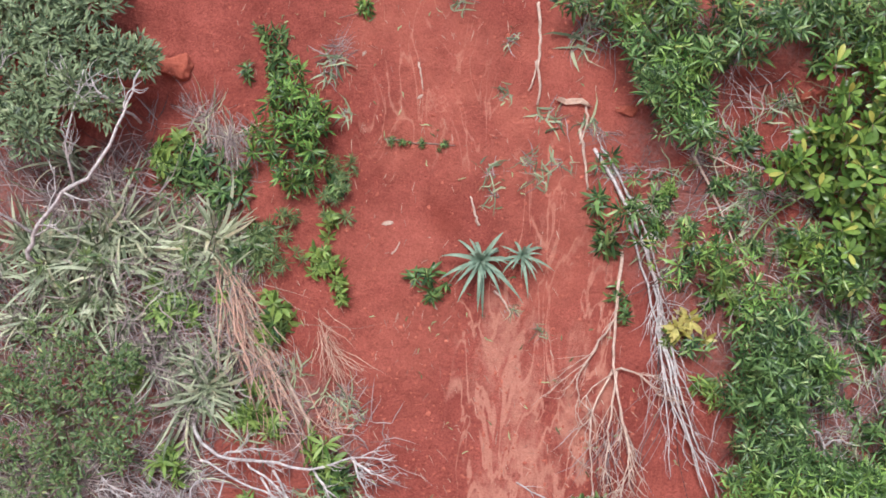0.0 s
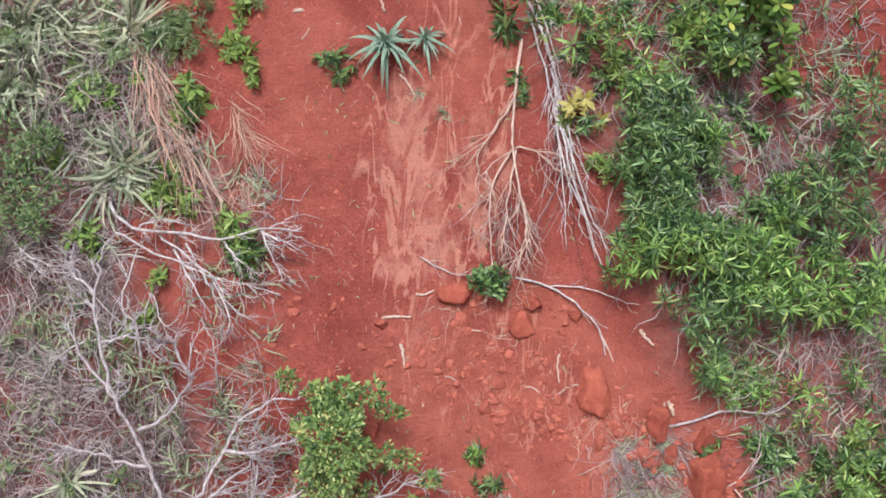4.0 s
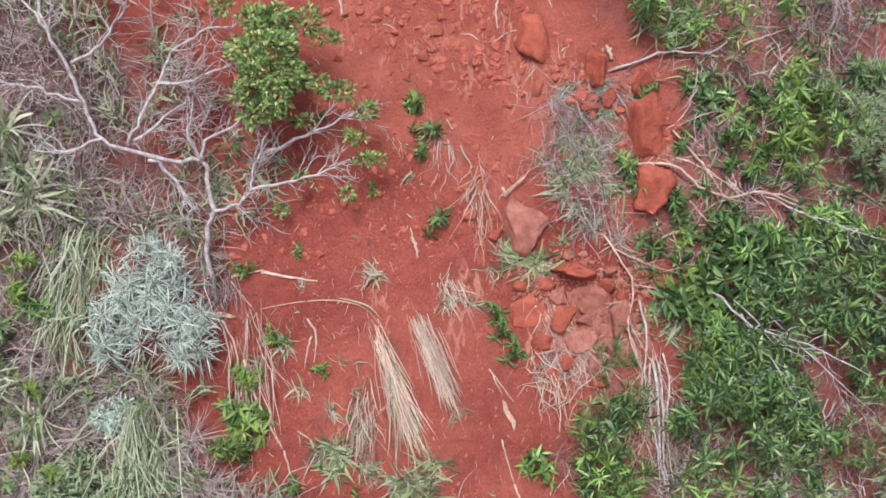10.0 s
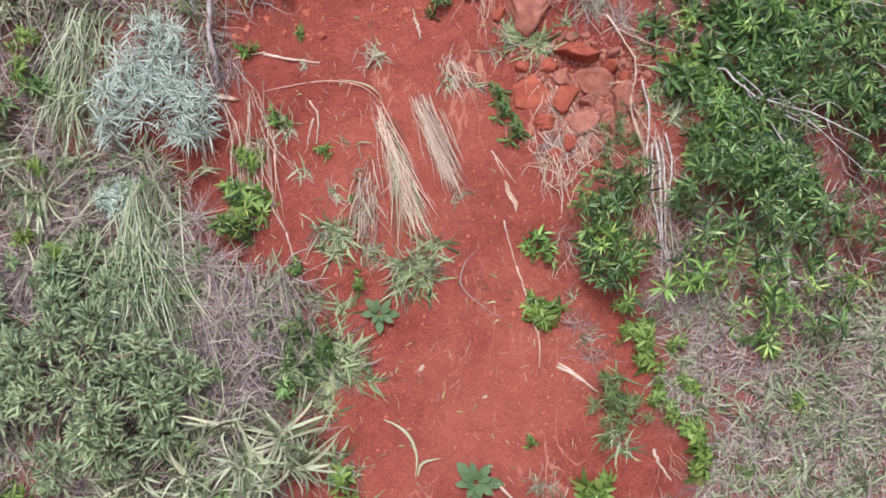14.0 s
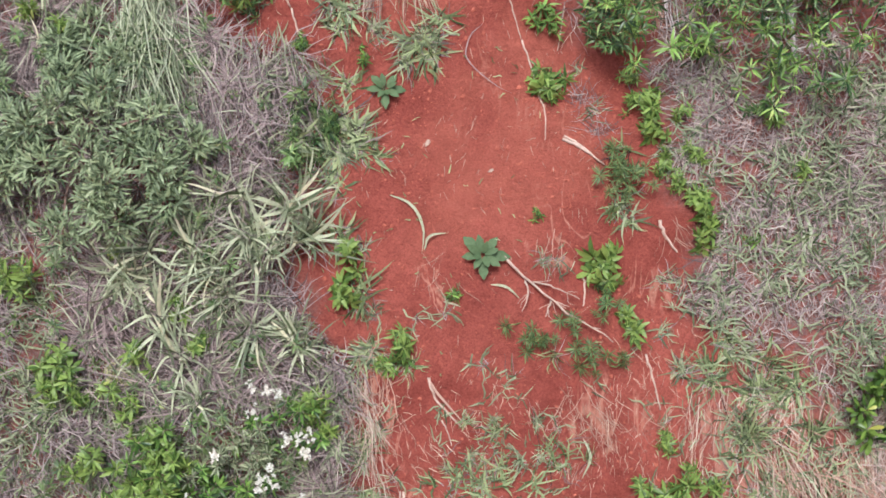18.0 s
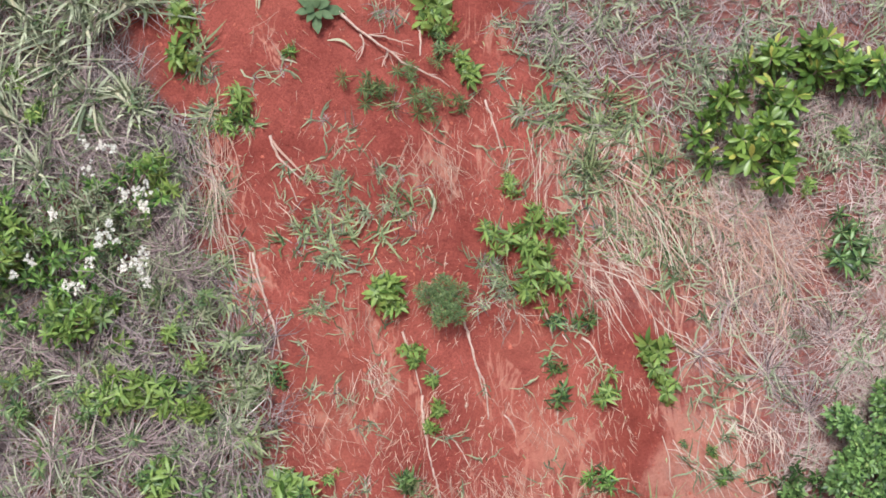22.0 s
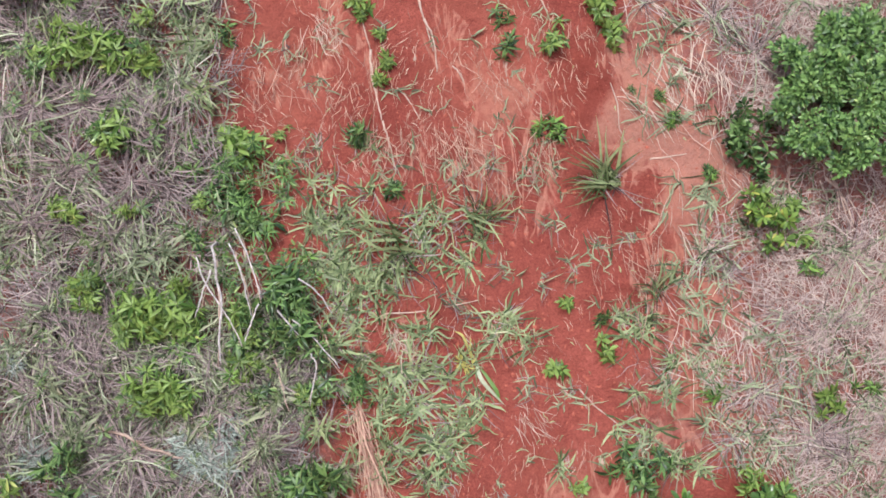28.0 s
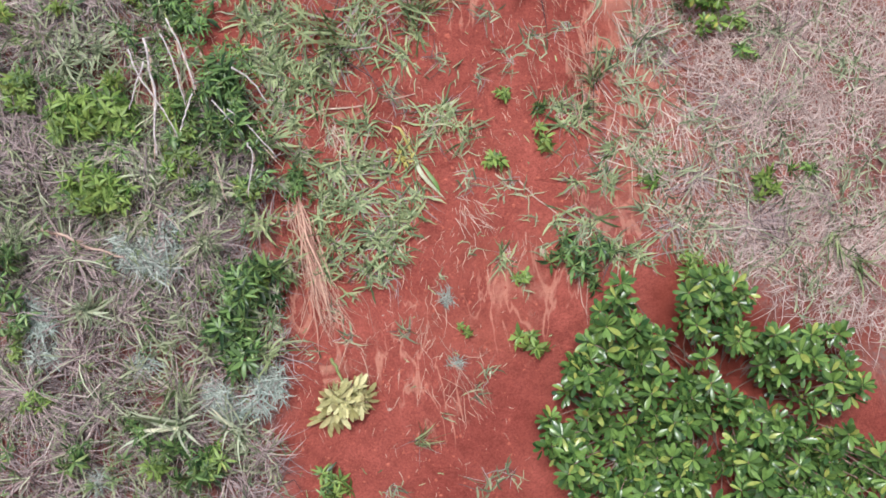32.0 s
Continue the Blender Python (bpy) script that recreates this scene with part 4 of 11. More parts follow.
CHUTE = [
    (1.0, [(-1.95, 1.79), (0.89, 1.93), (0.98, 0.19), (0.96, -1.68), (-0.63, -1.76), (-1.23, -0.53), (-1.49, 0.44)]),
    (1.0, [(-0.82, -0.6), (0.69, -0.52), (1.82, -1.57), (2.53, -2.39), (2.66, -3.83), (-0.38, -3.98), (-1.37, -2.57)]),
    (1.0, [(-0.39, -3.35), (2.52, -3.25), (2.44, -5.5), (2.12, -6.59), (0.45, -6.68), (-0.06, -5.47)]),
    (1.0, [(0.83, -5.55), (2.24, -5.55), (3.1, -7.24), (3.16, -8.87), (0.74, -8.92), (0.33, -7.1)]),
    (1.0, [(1.25, -8.35), (4.08, -8.5), (4.36, -10.78), (3.66, -12.63), (2.17, -12.56), (1.57, -11.03)]),
    (1.0, [(1.92, -11.09), (4.27, -11.46), (3.76, -12.82), (3.6, -14.39), (1.8, -14.25)]),
]
CENTRE_STRAW = [
    (0.5, [(0.88, -7.69), (3.02, -7.36), (3.16, -8.87), (0.74, -8.92)]),
    (1.0, [(0.86, -7.58), (1.16, -7.43), (2.75, -7.77), (3.31, -8.4), (3.48, -9.62), (3.77, -10.64), (0.86, -10.56), (1.03, -9.34)]),
    (1.0, [(1.18, -9.31), (3.92, -9.47), (4.36, -10.86), (4.15, -11.54), (3.74, -12.51), (2.23, -11.46), (1.5, -10.72), (1.05, -10.23)]),
    (0.6, [(1.82, -12.16), (3.07, -12.06), (3.73, -12.82), (3.19, -13.57), (1.96, -13.24)]),
    (0.35, [(-0.54, -4.32), (0.57, -4.27), (1.22, -5.18), (0.41, -5.76), (-0.06, -5.47)]),
]
CENTRE_GREEN = [
    (1.0, [(1.3, -8.03), (2.09, -7.97), (2.09, -8.27), (1.76, -8.59), (1.38, -8.44)]),
    (1.0, [(2.03, -11.6), (2.61, -11.52), (3.09, -11.34), (3.24, -11.5), (2.98, -11.96), (3.04, -12.43), (2.41, -12.47), (2.03, -12.23)]),
    (0.8, [(1.74, -10.46), (2.05, -10.44), (2.96, -10.71), (2.9, -11.26), (1.86, -11.12)]),
    (0.7, [(3.79, -11.29), (4.39, -11.4), (4.26, -12.18), (3.8, -12.08)]),
    (0.7, [(2.25, -6.08), (2.55, -6.1), (2.64, -6.47), (2.23, -6.54)]),
    (0.7, [(2.84, -7.13), (3.47, -7.12), (3.51, -7.72), (2.99, -7.66)]),
    (0.7, [(3.13, -7.94), (3.88, -8.04), (4.05, -8.64), (3.42, -8.78), (3.19, -8.51)]),
    (0.8, [(1.79, -3.06), (2.21, -3.0), (2.26, -3.42), (2.01, -3.66), (1.77, -3.4)]),
]
DEBRIS = [
    (1.0, [(1.29, -2.68), (1.86, -2.58), (2.61, -2.62), (2.84, -3.13), (2.8, -3.82), (2.21, -3.85), (1.65, -3.2), (1.34, -3.06)]),
    (0.8, [(0.42, -1.51), (1.28, -1.59), (1.68, -1.89), (1.46, -2.13), (0.67, -1.89)]),
    (2.2, [(1.62, -4.39), (2.37, -4.28), (2.42, -4.73), (2.01, -4.79), (1.74, -4.68)]),
    (0.8, [(1.6, -3.98), (2.35, -3.91), (2.41, -4.36), (1.62, -4.43)]),
]
OUTCROP = [
    (1.0, [(1.56, -4.02), (1.98, -3.89), (2.39, -3.98), (2.44, -4.35), (2.31, -4.7), (1.82, -4.68), (1.62, -4.39)]),
]
UNDER_TREE = [
    (1.0, [(-1.18, -2.52), (-0.76, -2.22), (-0.28, -2.74), (-0.08, -3.1), (-0.21, -3.49), (-0.22, -4.14), (-0.57, -4.0), (-0.97, -3.56)]),
    (0.4, [(-1.87, -0.88), (-1.09, -0.72), (-0.6, -1.22), (-0.48, -1.87), (-1.03, -2.25), (-1.55, -1.92)]),
]
EDGE_WEEDS = [
    (1.0, [(0.92, -10.07), (1.3, -9.93), (1.54, -10.26), (1.79, -10.66), (1.92, -11.17), (1.77, -11.51), (1.41, -11.33), (1.14, -10.81)]),
    (2.0, [(2.27, -1.84), (2.87, -1.91), (2.9, -2.11), (2.77, -2.41), (2.58, -2.42), (2.39, -2.23)]),
    (0.6, [(0.86, -10.01), (1.2, -9.95), (1.35, -10.49), (1.27, -10.93), (0.81, -10.93)]),
    (0.5, [(0.15, -10.96), (0.84, -10.91), (1.16, -11.54), (0.79, -11.91), (0.24, -11.65)]),
]
GREEN_LEFT = [
    (1.0, [(-1.4, -10.65), (0.74, -10.53), (1.5, -10.91), (1.84, -11.58), (1.63, -12.53), (-1.54, -12.36)]),
    (0.5, [(-1.08, -11.89), (1.75, -12.11), (1.75, -13.93), (-1.31, -14.14)]),
]

gu, gv = np.meshgrid(GU, GV)


def mask(polys, blur=4, warp=0.1):
    m = np.zeros(gu.shape)
    wu, wv = (lattice(gu, gv, 0.22, 11) - 0.5) * 2 * warp, (lattice(gu, gv, 0.22, 12) - 0.5) * 2 * warp
    wu, wv = wu + (lattice(gu, gv, 0.8, 18) - 0.5) * 3 * warp, wv + (lattice(gu, gv, 0.8, 19) - 0.5) * 3 * warp
    for weight, poly in polys:
        m = np.maximum(m, weight * inside(poly, gu + wu, gv + wv))
    for _ in range(blur):
        m = (m + np.roll(m, 1, 0) + np.roll(m, -1, 0) + np.roll(m, 1, 1) + np.roll(m, -1, 1)) / 5
    return m


gp = sheet(gu, gv)
nr, nc = gu.shape
gi = np.arange(nr * nc).reshape(nr, nc)
gq = np.stack([gi[:-1, :-1], gi[:-1, 1:], gi[1:, 1:], gi[1:, :-1]], -1).reshape(-1, 4)
gme = build_mesh("ground", gp.reshape(-1, 3), gq, np.zeros((0, 3), int), M_SOIL)
for key, field in (("pale", mask(PALE, 14, 0.14)), ("litter", mask(LITTER, 6, 0.2)), ("dark_red", mask(DARK_RED, 5)), ("dusty", mask(DUSTY, 16, 0.16))):
    at_ = gme.attributes.new(key, "FLOAT", "POINT")
    at_.data.foreach_set("value", field.ravel().astype(np.float32))
tagged(new("ground", gme), "bare red laterite soil of a steep eroded bank with pale streaks", "ground", kind="structure")


# ---- kinds of plants and litter ----
protos = {}


def place(key, maker, m):
    """A kind is built once; every further one is a copy with all its parts."""
    if key in protos:
        return copy_thing(protos[key], m @ Matrix.Scale(1 / protos[key].scale[0], 4))
    ob = protos[key] = maker()
    ob.matrix_world = m
    return ob


def whorl_arrays(r, n, length, ratio, droop=0.5, centre=(0, 0, 0), axis=(0, 0, 1), rise=0.35, blunt=False):
    """Leaves radiating from one shoot tip."""
    axis = unit(np.array(axis, float))
    a = unit(np.cross(axis, [0.3, 0.9, 0.1]))
    c = np.cross(axis, a)
    ang = np.arange(n) * 2.39996 + r.uniform(0, 6) + r.normal(0, 0.3, n)
    k = rise + r.normal(0, 0.3, n)
    way = a * np.cos(ang)[:, None] + c * np.sin(ang)[:, None] + axis * k[:, None]
    L = length * r.uniform(0.45, 1.2, n)
    base = np.array(centre) + way * 0.06 * length
    nrm = axis + 0.25 * r.normal(0, 1, (n, 3))
    if blunt:
        L = length * r.uniform(0.75, 1.15, n)
        return round_leaf_arrays(base, way, nrm, L, L * ratio * r.uniform(0.85, 1.15, n), droop * r.uniform(0.3, 1.4, n))
    return leaf_arrays(base, way, nrm, L, L * ratio * r.uniform(0.85, 1.15, n), droop * r.uniform(0.5, 1.3, n), 0.15, (1.0, 0.8))


def stems_arrays(r, tips, radius, wiggle=0.02, foot=0.05, low=False):
    items = []
    for i, tip in enumerate(tips):
        tip = np.array(tip, float)
        mid = tip * (0.62, 0.62, 0.12) + r.normal(0, wiggle, 3) * [1, 1, 0.2] if low else tip * 0.5 + r.normal(0, wiggle, 3) + np.array([0, 0, 0.2 * tip[2]])
        items.append(tube_arrays(smooth_line([(0, 0, -foot), mid, tip], 3), [radius, radius * 0.6], 5, 0.2, i))
    return join_arrays(items)


def weed_shoots(seed, spread, tall, shoots, leaf, ratio, leaves=(6, 9), droop=0.5):
    """A weed's shoots: the arrays of each stem and of its whorls of leaves."""
    r = np.random.default_rng(seed)
    own, tips, out = leaf, [], []
    wa, wb = r.uniform(0.95, 1.45), r.uniform(0.6, 0.95)
    for i in range(shoots):
        ang, q = r.uniform(0, 6.283), math.sqrt((i + 0.35) / shoots) * r.uniform(0.75, 1.25)
        tips.append((spread * wa * q * math.cos(ang), spread * wb * q * math.sin(ang), tall * max(0.3, 1.05 - 0.6 * q * q) * r.uniform(0.6, 1.1)))
    for tip in tips:
        stem = stems_arrays(r, [tip], 0.006, 0.02, 0.24)
        axis = np.array([tip[0], tip[1], 0]) / max(spread, 0.01) * 0.5 + [r.normal(0, 0.3), 0.1 + r.normal(0, 0.3), 1]
        leaf = own * r.uniform(0.65, 1.15)
        arr = [whorl_arrays(r, r.integers(*leaves), leaf, ratio, droop, tip, axis)]
        if r.random() < 0.75:
            arr.append(whorl_arrays(r, 4, leaf * 0.85, ratio, droop, np.array(tip) * [0.95, 0.95, 0.8], axis, 0.1))
        arr.append(whorl_arrays(r, 5, leaf * 0.9, ratio, droop, np.array(tip) * [0.92, 0.92, 0.64] + r.normal(0, 0.008, 3), axis, 0.15))
        out.append((stem, join_arrays(arr)))
    return out


def make_weed(seed, mat, label, **form):
    ob = tagged(new("weed"), label, "weed", "weeds on the bank")
    for stem_arr, leaf_arr in weed_shoots(seed, **form):
        stem = part("stem", build_mesh("stem", *stem_arr, M_STALK), ob)
        part("leaf_whorl", build_mesh("leaf_whorl", *leaf_arr, mat), stem)
    return ob


WEEDS = {
    "dark": dict(spread=0.115, tall=0.16, shoots=5, leaf=0.095, ratio=0.21, mat=M_WEED, label="dark green weed with whorls of narrow pointed leaves", leaves=(8, 12)),
    "light": dict(spread=0.10, tall=0.14, shoots=5, leaf=0.09, ratio=0.22, mat=M_LIME, label="bright green weed with whorls of pointed leaves", leaves=(8, 11)),
    "small": dict(spread=0.06, tall=0.08, shoots=4, leaf=0.07, ratio=0.22, mat=M_WEED_LIGHT, label="small bright green weed rooted in bare red soil"),
    "smalldark": dict(spread=0.055, tall=0.08, shoots=4, leaf=0.07, ratio=0.21, mat=M_WEED, label="small dark green weed rooted in bare red soil"),
    "ovate": dict(spread=0.065, tall=0.10, shoots=5, leaf=0.078, ratio=0.34, mat=M_LIME, label="bright green weed with oval leaves on bare soil", droop=0.4),
    "feather": dict(spread=0.11, tall=0.11, shoots=5, leaf=0.062, ratio=0.10, mat=M_BUSH, label="feathery grey-green weed with fine leaflets", leaves=(26, 36), droop=0.2),
}


def on_mat(u, v):
    """Whether a place lies in the thick dry grass, through which plants have to grow first."""
    return any(inside(poly, u, v) for _, poly in LEFT_GRASS[1:9])


sown = {}


def weed(kind, u, v, size=1.0, seed=None):
    """A weed; the little ones deep in the dry grass and those in thickets, past counting, are joined at the end."""
    seed = int(abs(u * 517 + v * 331)) % 5 if seed is None else seed
    deep = on_mat(u, v)
    m = at(u, v, (u * 977 + v * 613) % 360, 12, size, -0.13 if deep else 0.0)
    form = WEEDS[kind]
    dense = any(inside(poly, u, v) for _, poly in WEED_PATCHES)
    if not dense and (not deep or size > 0.9):
        return place((kind, seed), lambda: make_weed(seed + 11, **form), m)
    m = np.array(BANK.inverted() @ m)
    for arrs in weed_shoots(seed + 11, **{k: x for k, x in form.items() if k not in ("mat", "label")}):
        for (va, qa, ta), mat in zip(arrs, (M_STALK, form["mat"])):
            sown.setdefault(("thicket" if dense else "weed", mat.name), []).append((va @ m[:3, :3].T + m[:3, 3], qa, ta))


def tuft_pieces(seed, blades, length, wide, mat, dry, lift=(0.35, 1.3), droop=(0.25, 0.7), joints=3):
    """A tuft's green and dry blades: name, arrays, material."""
    r = np.random.default_rng(seed)
    out = []
    for pname, n, m_, k in (("green_grass", blades, mat, 1.0), ("dry_straw", dry, M_STRAW, 0.85)):
        if n:
            base = np.c_[r.normal(0, 0.03, n), r.normal(0, 0.03, n), np.full(n, -0.01)]
            L = length * k * r.uniform(0.5, 1.15, n)
            lift_ = r.uniform(*lift, n) if pname == "green_grass" else r.uniform(0.05, 0.7, n)
            arr = blade_arrays(base, r.uniform(0, 6.283, n), lift_, L, (wide if pname == "green_grass" else min(wide, 0.010) * 0.7) * r.uniform(0.6, 1.2, n), r.uniform(*droop, n), (0, 0.6, 0.8), joints=joints)
            arr[0][:, 2] = np.maximum(arr[0][:, 2], 0.004)
            out.append((pname, arr, m_))
    return out


def make_tuft(seed, label, name="grass_tuft", group="grass tufts", **form):
    ob = tagged(new(name), label, "grass", group)
    for pname, arr, m_ in tuft_pieces(seed, **form):
        tagged(part(pname, build_mesh(pname, *arr, m_), ob), kind="stuff")
    return ob


TUFTS = {
    "green": dict(blades=30, length=0.17, wide=0.017, mat=M_GRASS, dry=14, lift=(0.15, 1.1), label="green grass tuft with broad blades on red soil"),
    "sage": dict(blades=34, length=0.17, wide=0.016, mat=M_SAGE, dry=14, lift=(0.15, 1.1), label="grey-green grass tuft standing out of dry grass"),
    "long": dict(blades=30, length=0.46, wide=0.023, mat=M_GRASS_PALE, dry=14, lift=(0.7, 1.4), joints=7, label="long arching pale green grass tuft"),
    "wide": dict(blades=20, length=0.32, wide=0.017, mat=M_GRASS, dry=10, lift=(0.7, 1.45), droop=(0.1, 0.4), joints=5, label="grass tuft with long broad upright blades"),
    "grey": dict(blades=60, length=0.12, wide=0.009, mat=M_SILVER_DULL, dry=20, lift=(0.1, 1.2), label="silvery grass clump with dry blades"),
    "greyish": dict(blades=42, length=0.13, wide=0.010, mat=M_GREY_LEAF, dry=30, lift=(0.1, 1.2), label="grey-green grass clump with dry blades over rocks"),
    "sparse": dict(blades=13, length=0.14, wide=0.013, mat=M_SAGE, dry=10, lift=(0.1, 1.0)),
    "thatch": dict(blades=8, length=0.42, wide=0.010, mat=M_GRASS_PALE, dry=80, lift=(0.3, 1.0), joints=4),
    "dry": dict(blades=0, length=0.20, wide=0.006, mat=M_GRASS, dry=50),
}
JOINED = {
    "weed": "small green weeds growing through dry grass",
    "thicket": "leafy green weeds filling the thicket",
    "sparse": "sparse small grass tufts over the red soil",
    "thatch": "arching grey dry grass over the bank",
    "dry": "thin bleached grass lying on the soil",
}


def tuft(kind, u, v, size=1.0, turn=None):
    """A grass tuft; the thin kinds, past counting, are gathered and joined at the end."""
    seed = int(abs(u * 431 + v * 709)) % 5
    m = at(u, v, (u * 877 + v * 413) % 360 if turn is None else turn, 8, size, -0.12 if on_mat(u, v) else 0.0)
    if kind not in JOINED:
        return place(("tuft", kind, seed), lambda: make_tuft(seed + 3, **TUFTS[kind]), m)
    m = np.array(BANK.inverted() @ m)
    for pname, (va, qa, ta), m_ in tuft_pieces(seed + 3, **TUFTS[kind]):
        sown.setdefault((kind, m_.name), []).append((va @ m[:3, :3].T + m[:3, 3], qa, ta))


def hay(u, v, length, width, count, down=-90.0, mat=None, label="clump of dry straw hanging down the bank", spread=0.2, green=0, rise=0.04, wide=1.0, curly=0.16):
    """Dead grass swept down the slope from one root line."""
    r = np.random.default_rng(int(abs(u * 1000 + v * 77)))
    ob = thing("hanging_straw", u, v, label, "dry grass", "hanging straw")
    h0 = float(height(u, v))
    for pname, n, m_ in (("dry_straw", int(count * 0.6), mat or M_STRAW_PALE), ("green_grass", green, M_GRASS_PALE)):
        if n:
            start = r.uniform(0, 0.6, n) * length
            d = radians(down)
            base = np.c_[math.cos(d) * start + r.normal(0, width, n), math.sin(d) * start + r.normal(0, 0.03, n), np.zeros(n)]
            floor_ = lambda a, c: height(a + u, c + v) - h0
            base[:, 2] = floor_(base[:, 0], base[:, 1]) + r.uniform(0.0, rise, n)
            arr = blade_arrays(base, d + r.normal(0, spread, n) + r.choice([0, 0, 0, 3.0, -3.0], n) * spread, r.uniform(0.0, 0.3, n), length * r.uniform(0.15, 0.7, n) , wide * r.uniform(0.0025, 0.006, n), r.uniform(0.0, 0.25, n), (0, 0, 1), floor_, curly)
            tagged(part(pname, build_mesh(pname, *arr, m_), ob), kind="stuff")
    return ob


def cover(name, polys, per_m2, length, width, mat, lift, label, seed, down=None, droop=(0.1, 0.6), mound=0.02, wild=0.9, patchy=1.0, tuft_of=1, curly=0.22, slant=0.0):
    """Grass that nobody could count, over several patches, as one object. tuft_of: blades that spring from one root."""
    items = []
    r = np.random.default_rng(seed)
    for i, (k, poly) in enumerate(polys):
        area = 0.5 * abs(sum(a[0] * c[1] - c[0] * a[1] for a, c in zip(poly, poly[1:] + poly[:1])))
        u, v = scatter(poly, int(per_m2 / tuft_of * k * area), seed + i, 0.2)
        if len(u) == 0:
            continue
        clump = lattice(u, v, 0.28, 14 + seed)
        keep = r.random(len(u)) < np.clip((1.8 + 1.4 * patchy) * clump - 0.75 * patchy, 0.05, 1.0)
        u, v = np.repeat(u[keep], tuft_of), np.repeat(v[keep], tuft_of)
        n = len(u)
        if tuft_of > 1:
            u, v = u + r.normal(0, 0.022, n), v + r.normal(0, 0.022, n)
        base = np.c_[u, v, height(u, v) - 0.005 + r.uniform(0, mound, n) * np.clip(1.6 * lattice(u, v, 0.34, 50) - 0.3, 0, 1)]
        head = 12 * lattice(u, v, 0.8, 22) + r.normal(0, wild, n) if down is None else slant - math.pi / 2 + r.normal(0, down, n)
        head = head + 1.6 * (lattice(u, v, 0.5, 20) - 0.5)
        if tuft_of > 1:
            head = r.uniform(0, 6.283, n)
        items.append(blade_arrays(base, head, r.uniform(*lift, n), r.uniform(*length, n), r.uniform(*width, n), r.uniform(*droop, n), (0, 0.35, 0.94), height, curly))
    ob = tagged(new(name, build_mesh(name, *join_arrays(items), mat)), label, "grass", kind="stuff")
    ob.matrix_world = BANK
    return ob


def bush_foliage(r, centre, radii, count, leaf, ratio, droop=0.3):
    """Small leaves through the outer part of a lumpy clump, pointing outwards and up."""
    d = r.normal(0, 1, (count, 3))
    d = unit(d)
    d[:, 2] = np.where(r.random(count) < 0.8, np.abs(d[:, 2]), d[:, 2])
    q = r.uniform(0.45, 1.0, count) ** 0.5
    lump = 0.72 + 0.28 * np.sin(d[:, 0] * 5 + centre[0] * 9) * np.sin(d[:, 1] * 6 + centre[1] * 7) + r.normal(0, 0.06, count)
    p = np.array(centre) + d * np.array(radii) * (q * lump)[:, None]
    way = d * [1, 1, 0.5] + r.normal(0, 0.6, (count, 3)) + [0, 0.1, 0.3]
    nrm = np.array([0, 0, 1.0]) + 0.6 * d + 0.35 * r.normal(0, 1, (count, 3))
    L = leaf * r.uniform(0.6, 1.2, count)
    return leaf_arrays(p, way, nrm, L, L * ratio, droop * r.uniform(0.3, 1.4, count), 0.15, (1.0, 0.85))


def bush(name, u, v, width, tall, clumps, per, leaf, ratio, mat, label, wood=None, seed=1, long=1.0, lean=10, turn=0, category="shrub", spread=0.62):
    """A shrub: stems from one foot to several leafy clumps of uneven size."""
    r = np.random.default_rng(seed)
    ob = thing(name, u, v, label, category, turn=turn, lean=lean)
    tips = []
    for i in range(clumps):
        ang, q = i * 2.39996 + r.uniform(-0.4, 0.4), math.sqrt((i + 0.3) / clumps) * spread
        tips.append(np.array([width * q * math.cos(ang), width * long * q * math.sin(ang), tall * (0.75 - 0.45 * q * q) * r.uniform(0.8, 1.15)]))
    for tip in tips:
        stem = part("stem", build_mesh("stem", *stems_arrays(r, [tip], 0.012, 0.04, 0.1), wood or M_TWIG), ob)
        s = width * 0.85 / math.sqrt(clumps) * r.uniform(0.8, 1.3)
        tagged(part("leaf_clump", build_mesh("leaf_clump", *bush_foliage(r, tip, (s, s, s * 0.8), per, leaf, ratio), mat), stem), kind="stuff")
    return ob


def rosette_bush(name, u, v, outline, tall, shoots, leaf, ratio, mat, label, seed=1, category="shrub", droop=0.25, leaves=(7, 11), blunt=False):
    """A broad-leaved shrub: each shoot ends in a fan of large leaves. outline: a polygon round its foot."""
    r = np.random.default_rng(seed)
    ob = thing(name, u, v, label, category)
    h0 = float(height(u, v))
    pu, pv = scatter(outline, shoots, seed, 0.06)
    tips = [np.array([a - u, c - v, float(height(a, c)) - h0 + tall * r.uniform(0.3, 1.0)]) for a, c in zip(pu, pv)]
    for tip in tips:
        stem = part("branch", build_mesh("branch", *stems_arrays(r, [tip], 0.006, 0.05, 0.1, True), M_TWIG), ob)
        axis = np.array([r.normal(0, 0.45), 0.3 + r.normal(0, 0.45), 1])
        arr = [whorl_arrays(r, r.integers(*leaves), leaf * r.uniform(0.75, 1.15), ratio, droop, tip, axis, r.uniform(0.5, 1.2), blunt), whorl_arrays(r, 7, leaf, ratio, droop, tip - axis * 0.03, axis, 0.3, blunt), whorl_arrays(r, 6, leaf, ratio, droop, tip - axis * 0.07, axis, 0.1, blunt)]
        tagged(part("leaf_fan", build_mesh("leaf_fan", *join_arrays(arr), mat), stem), kind="stuff")
    return ob


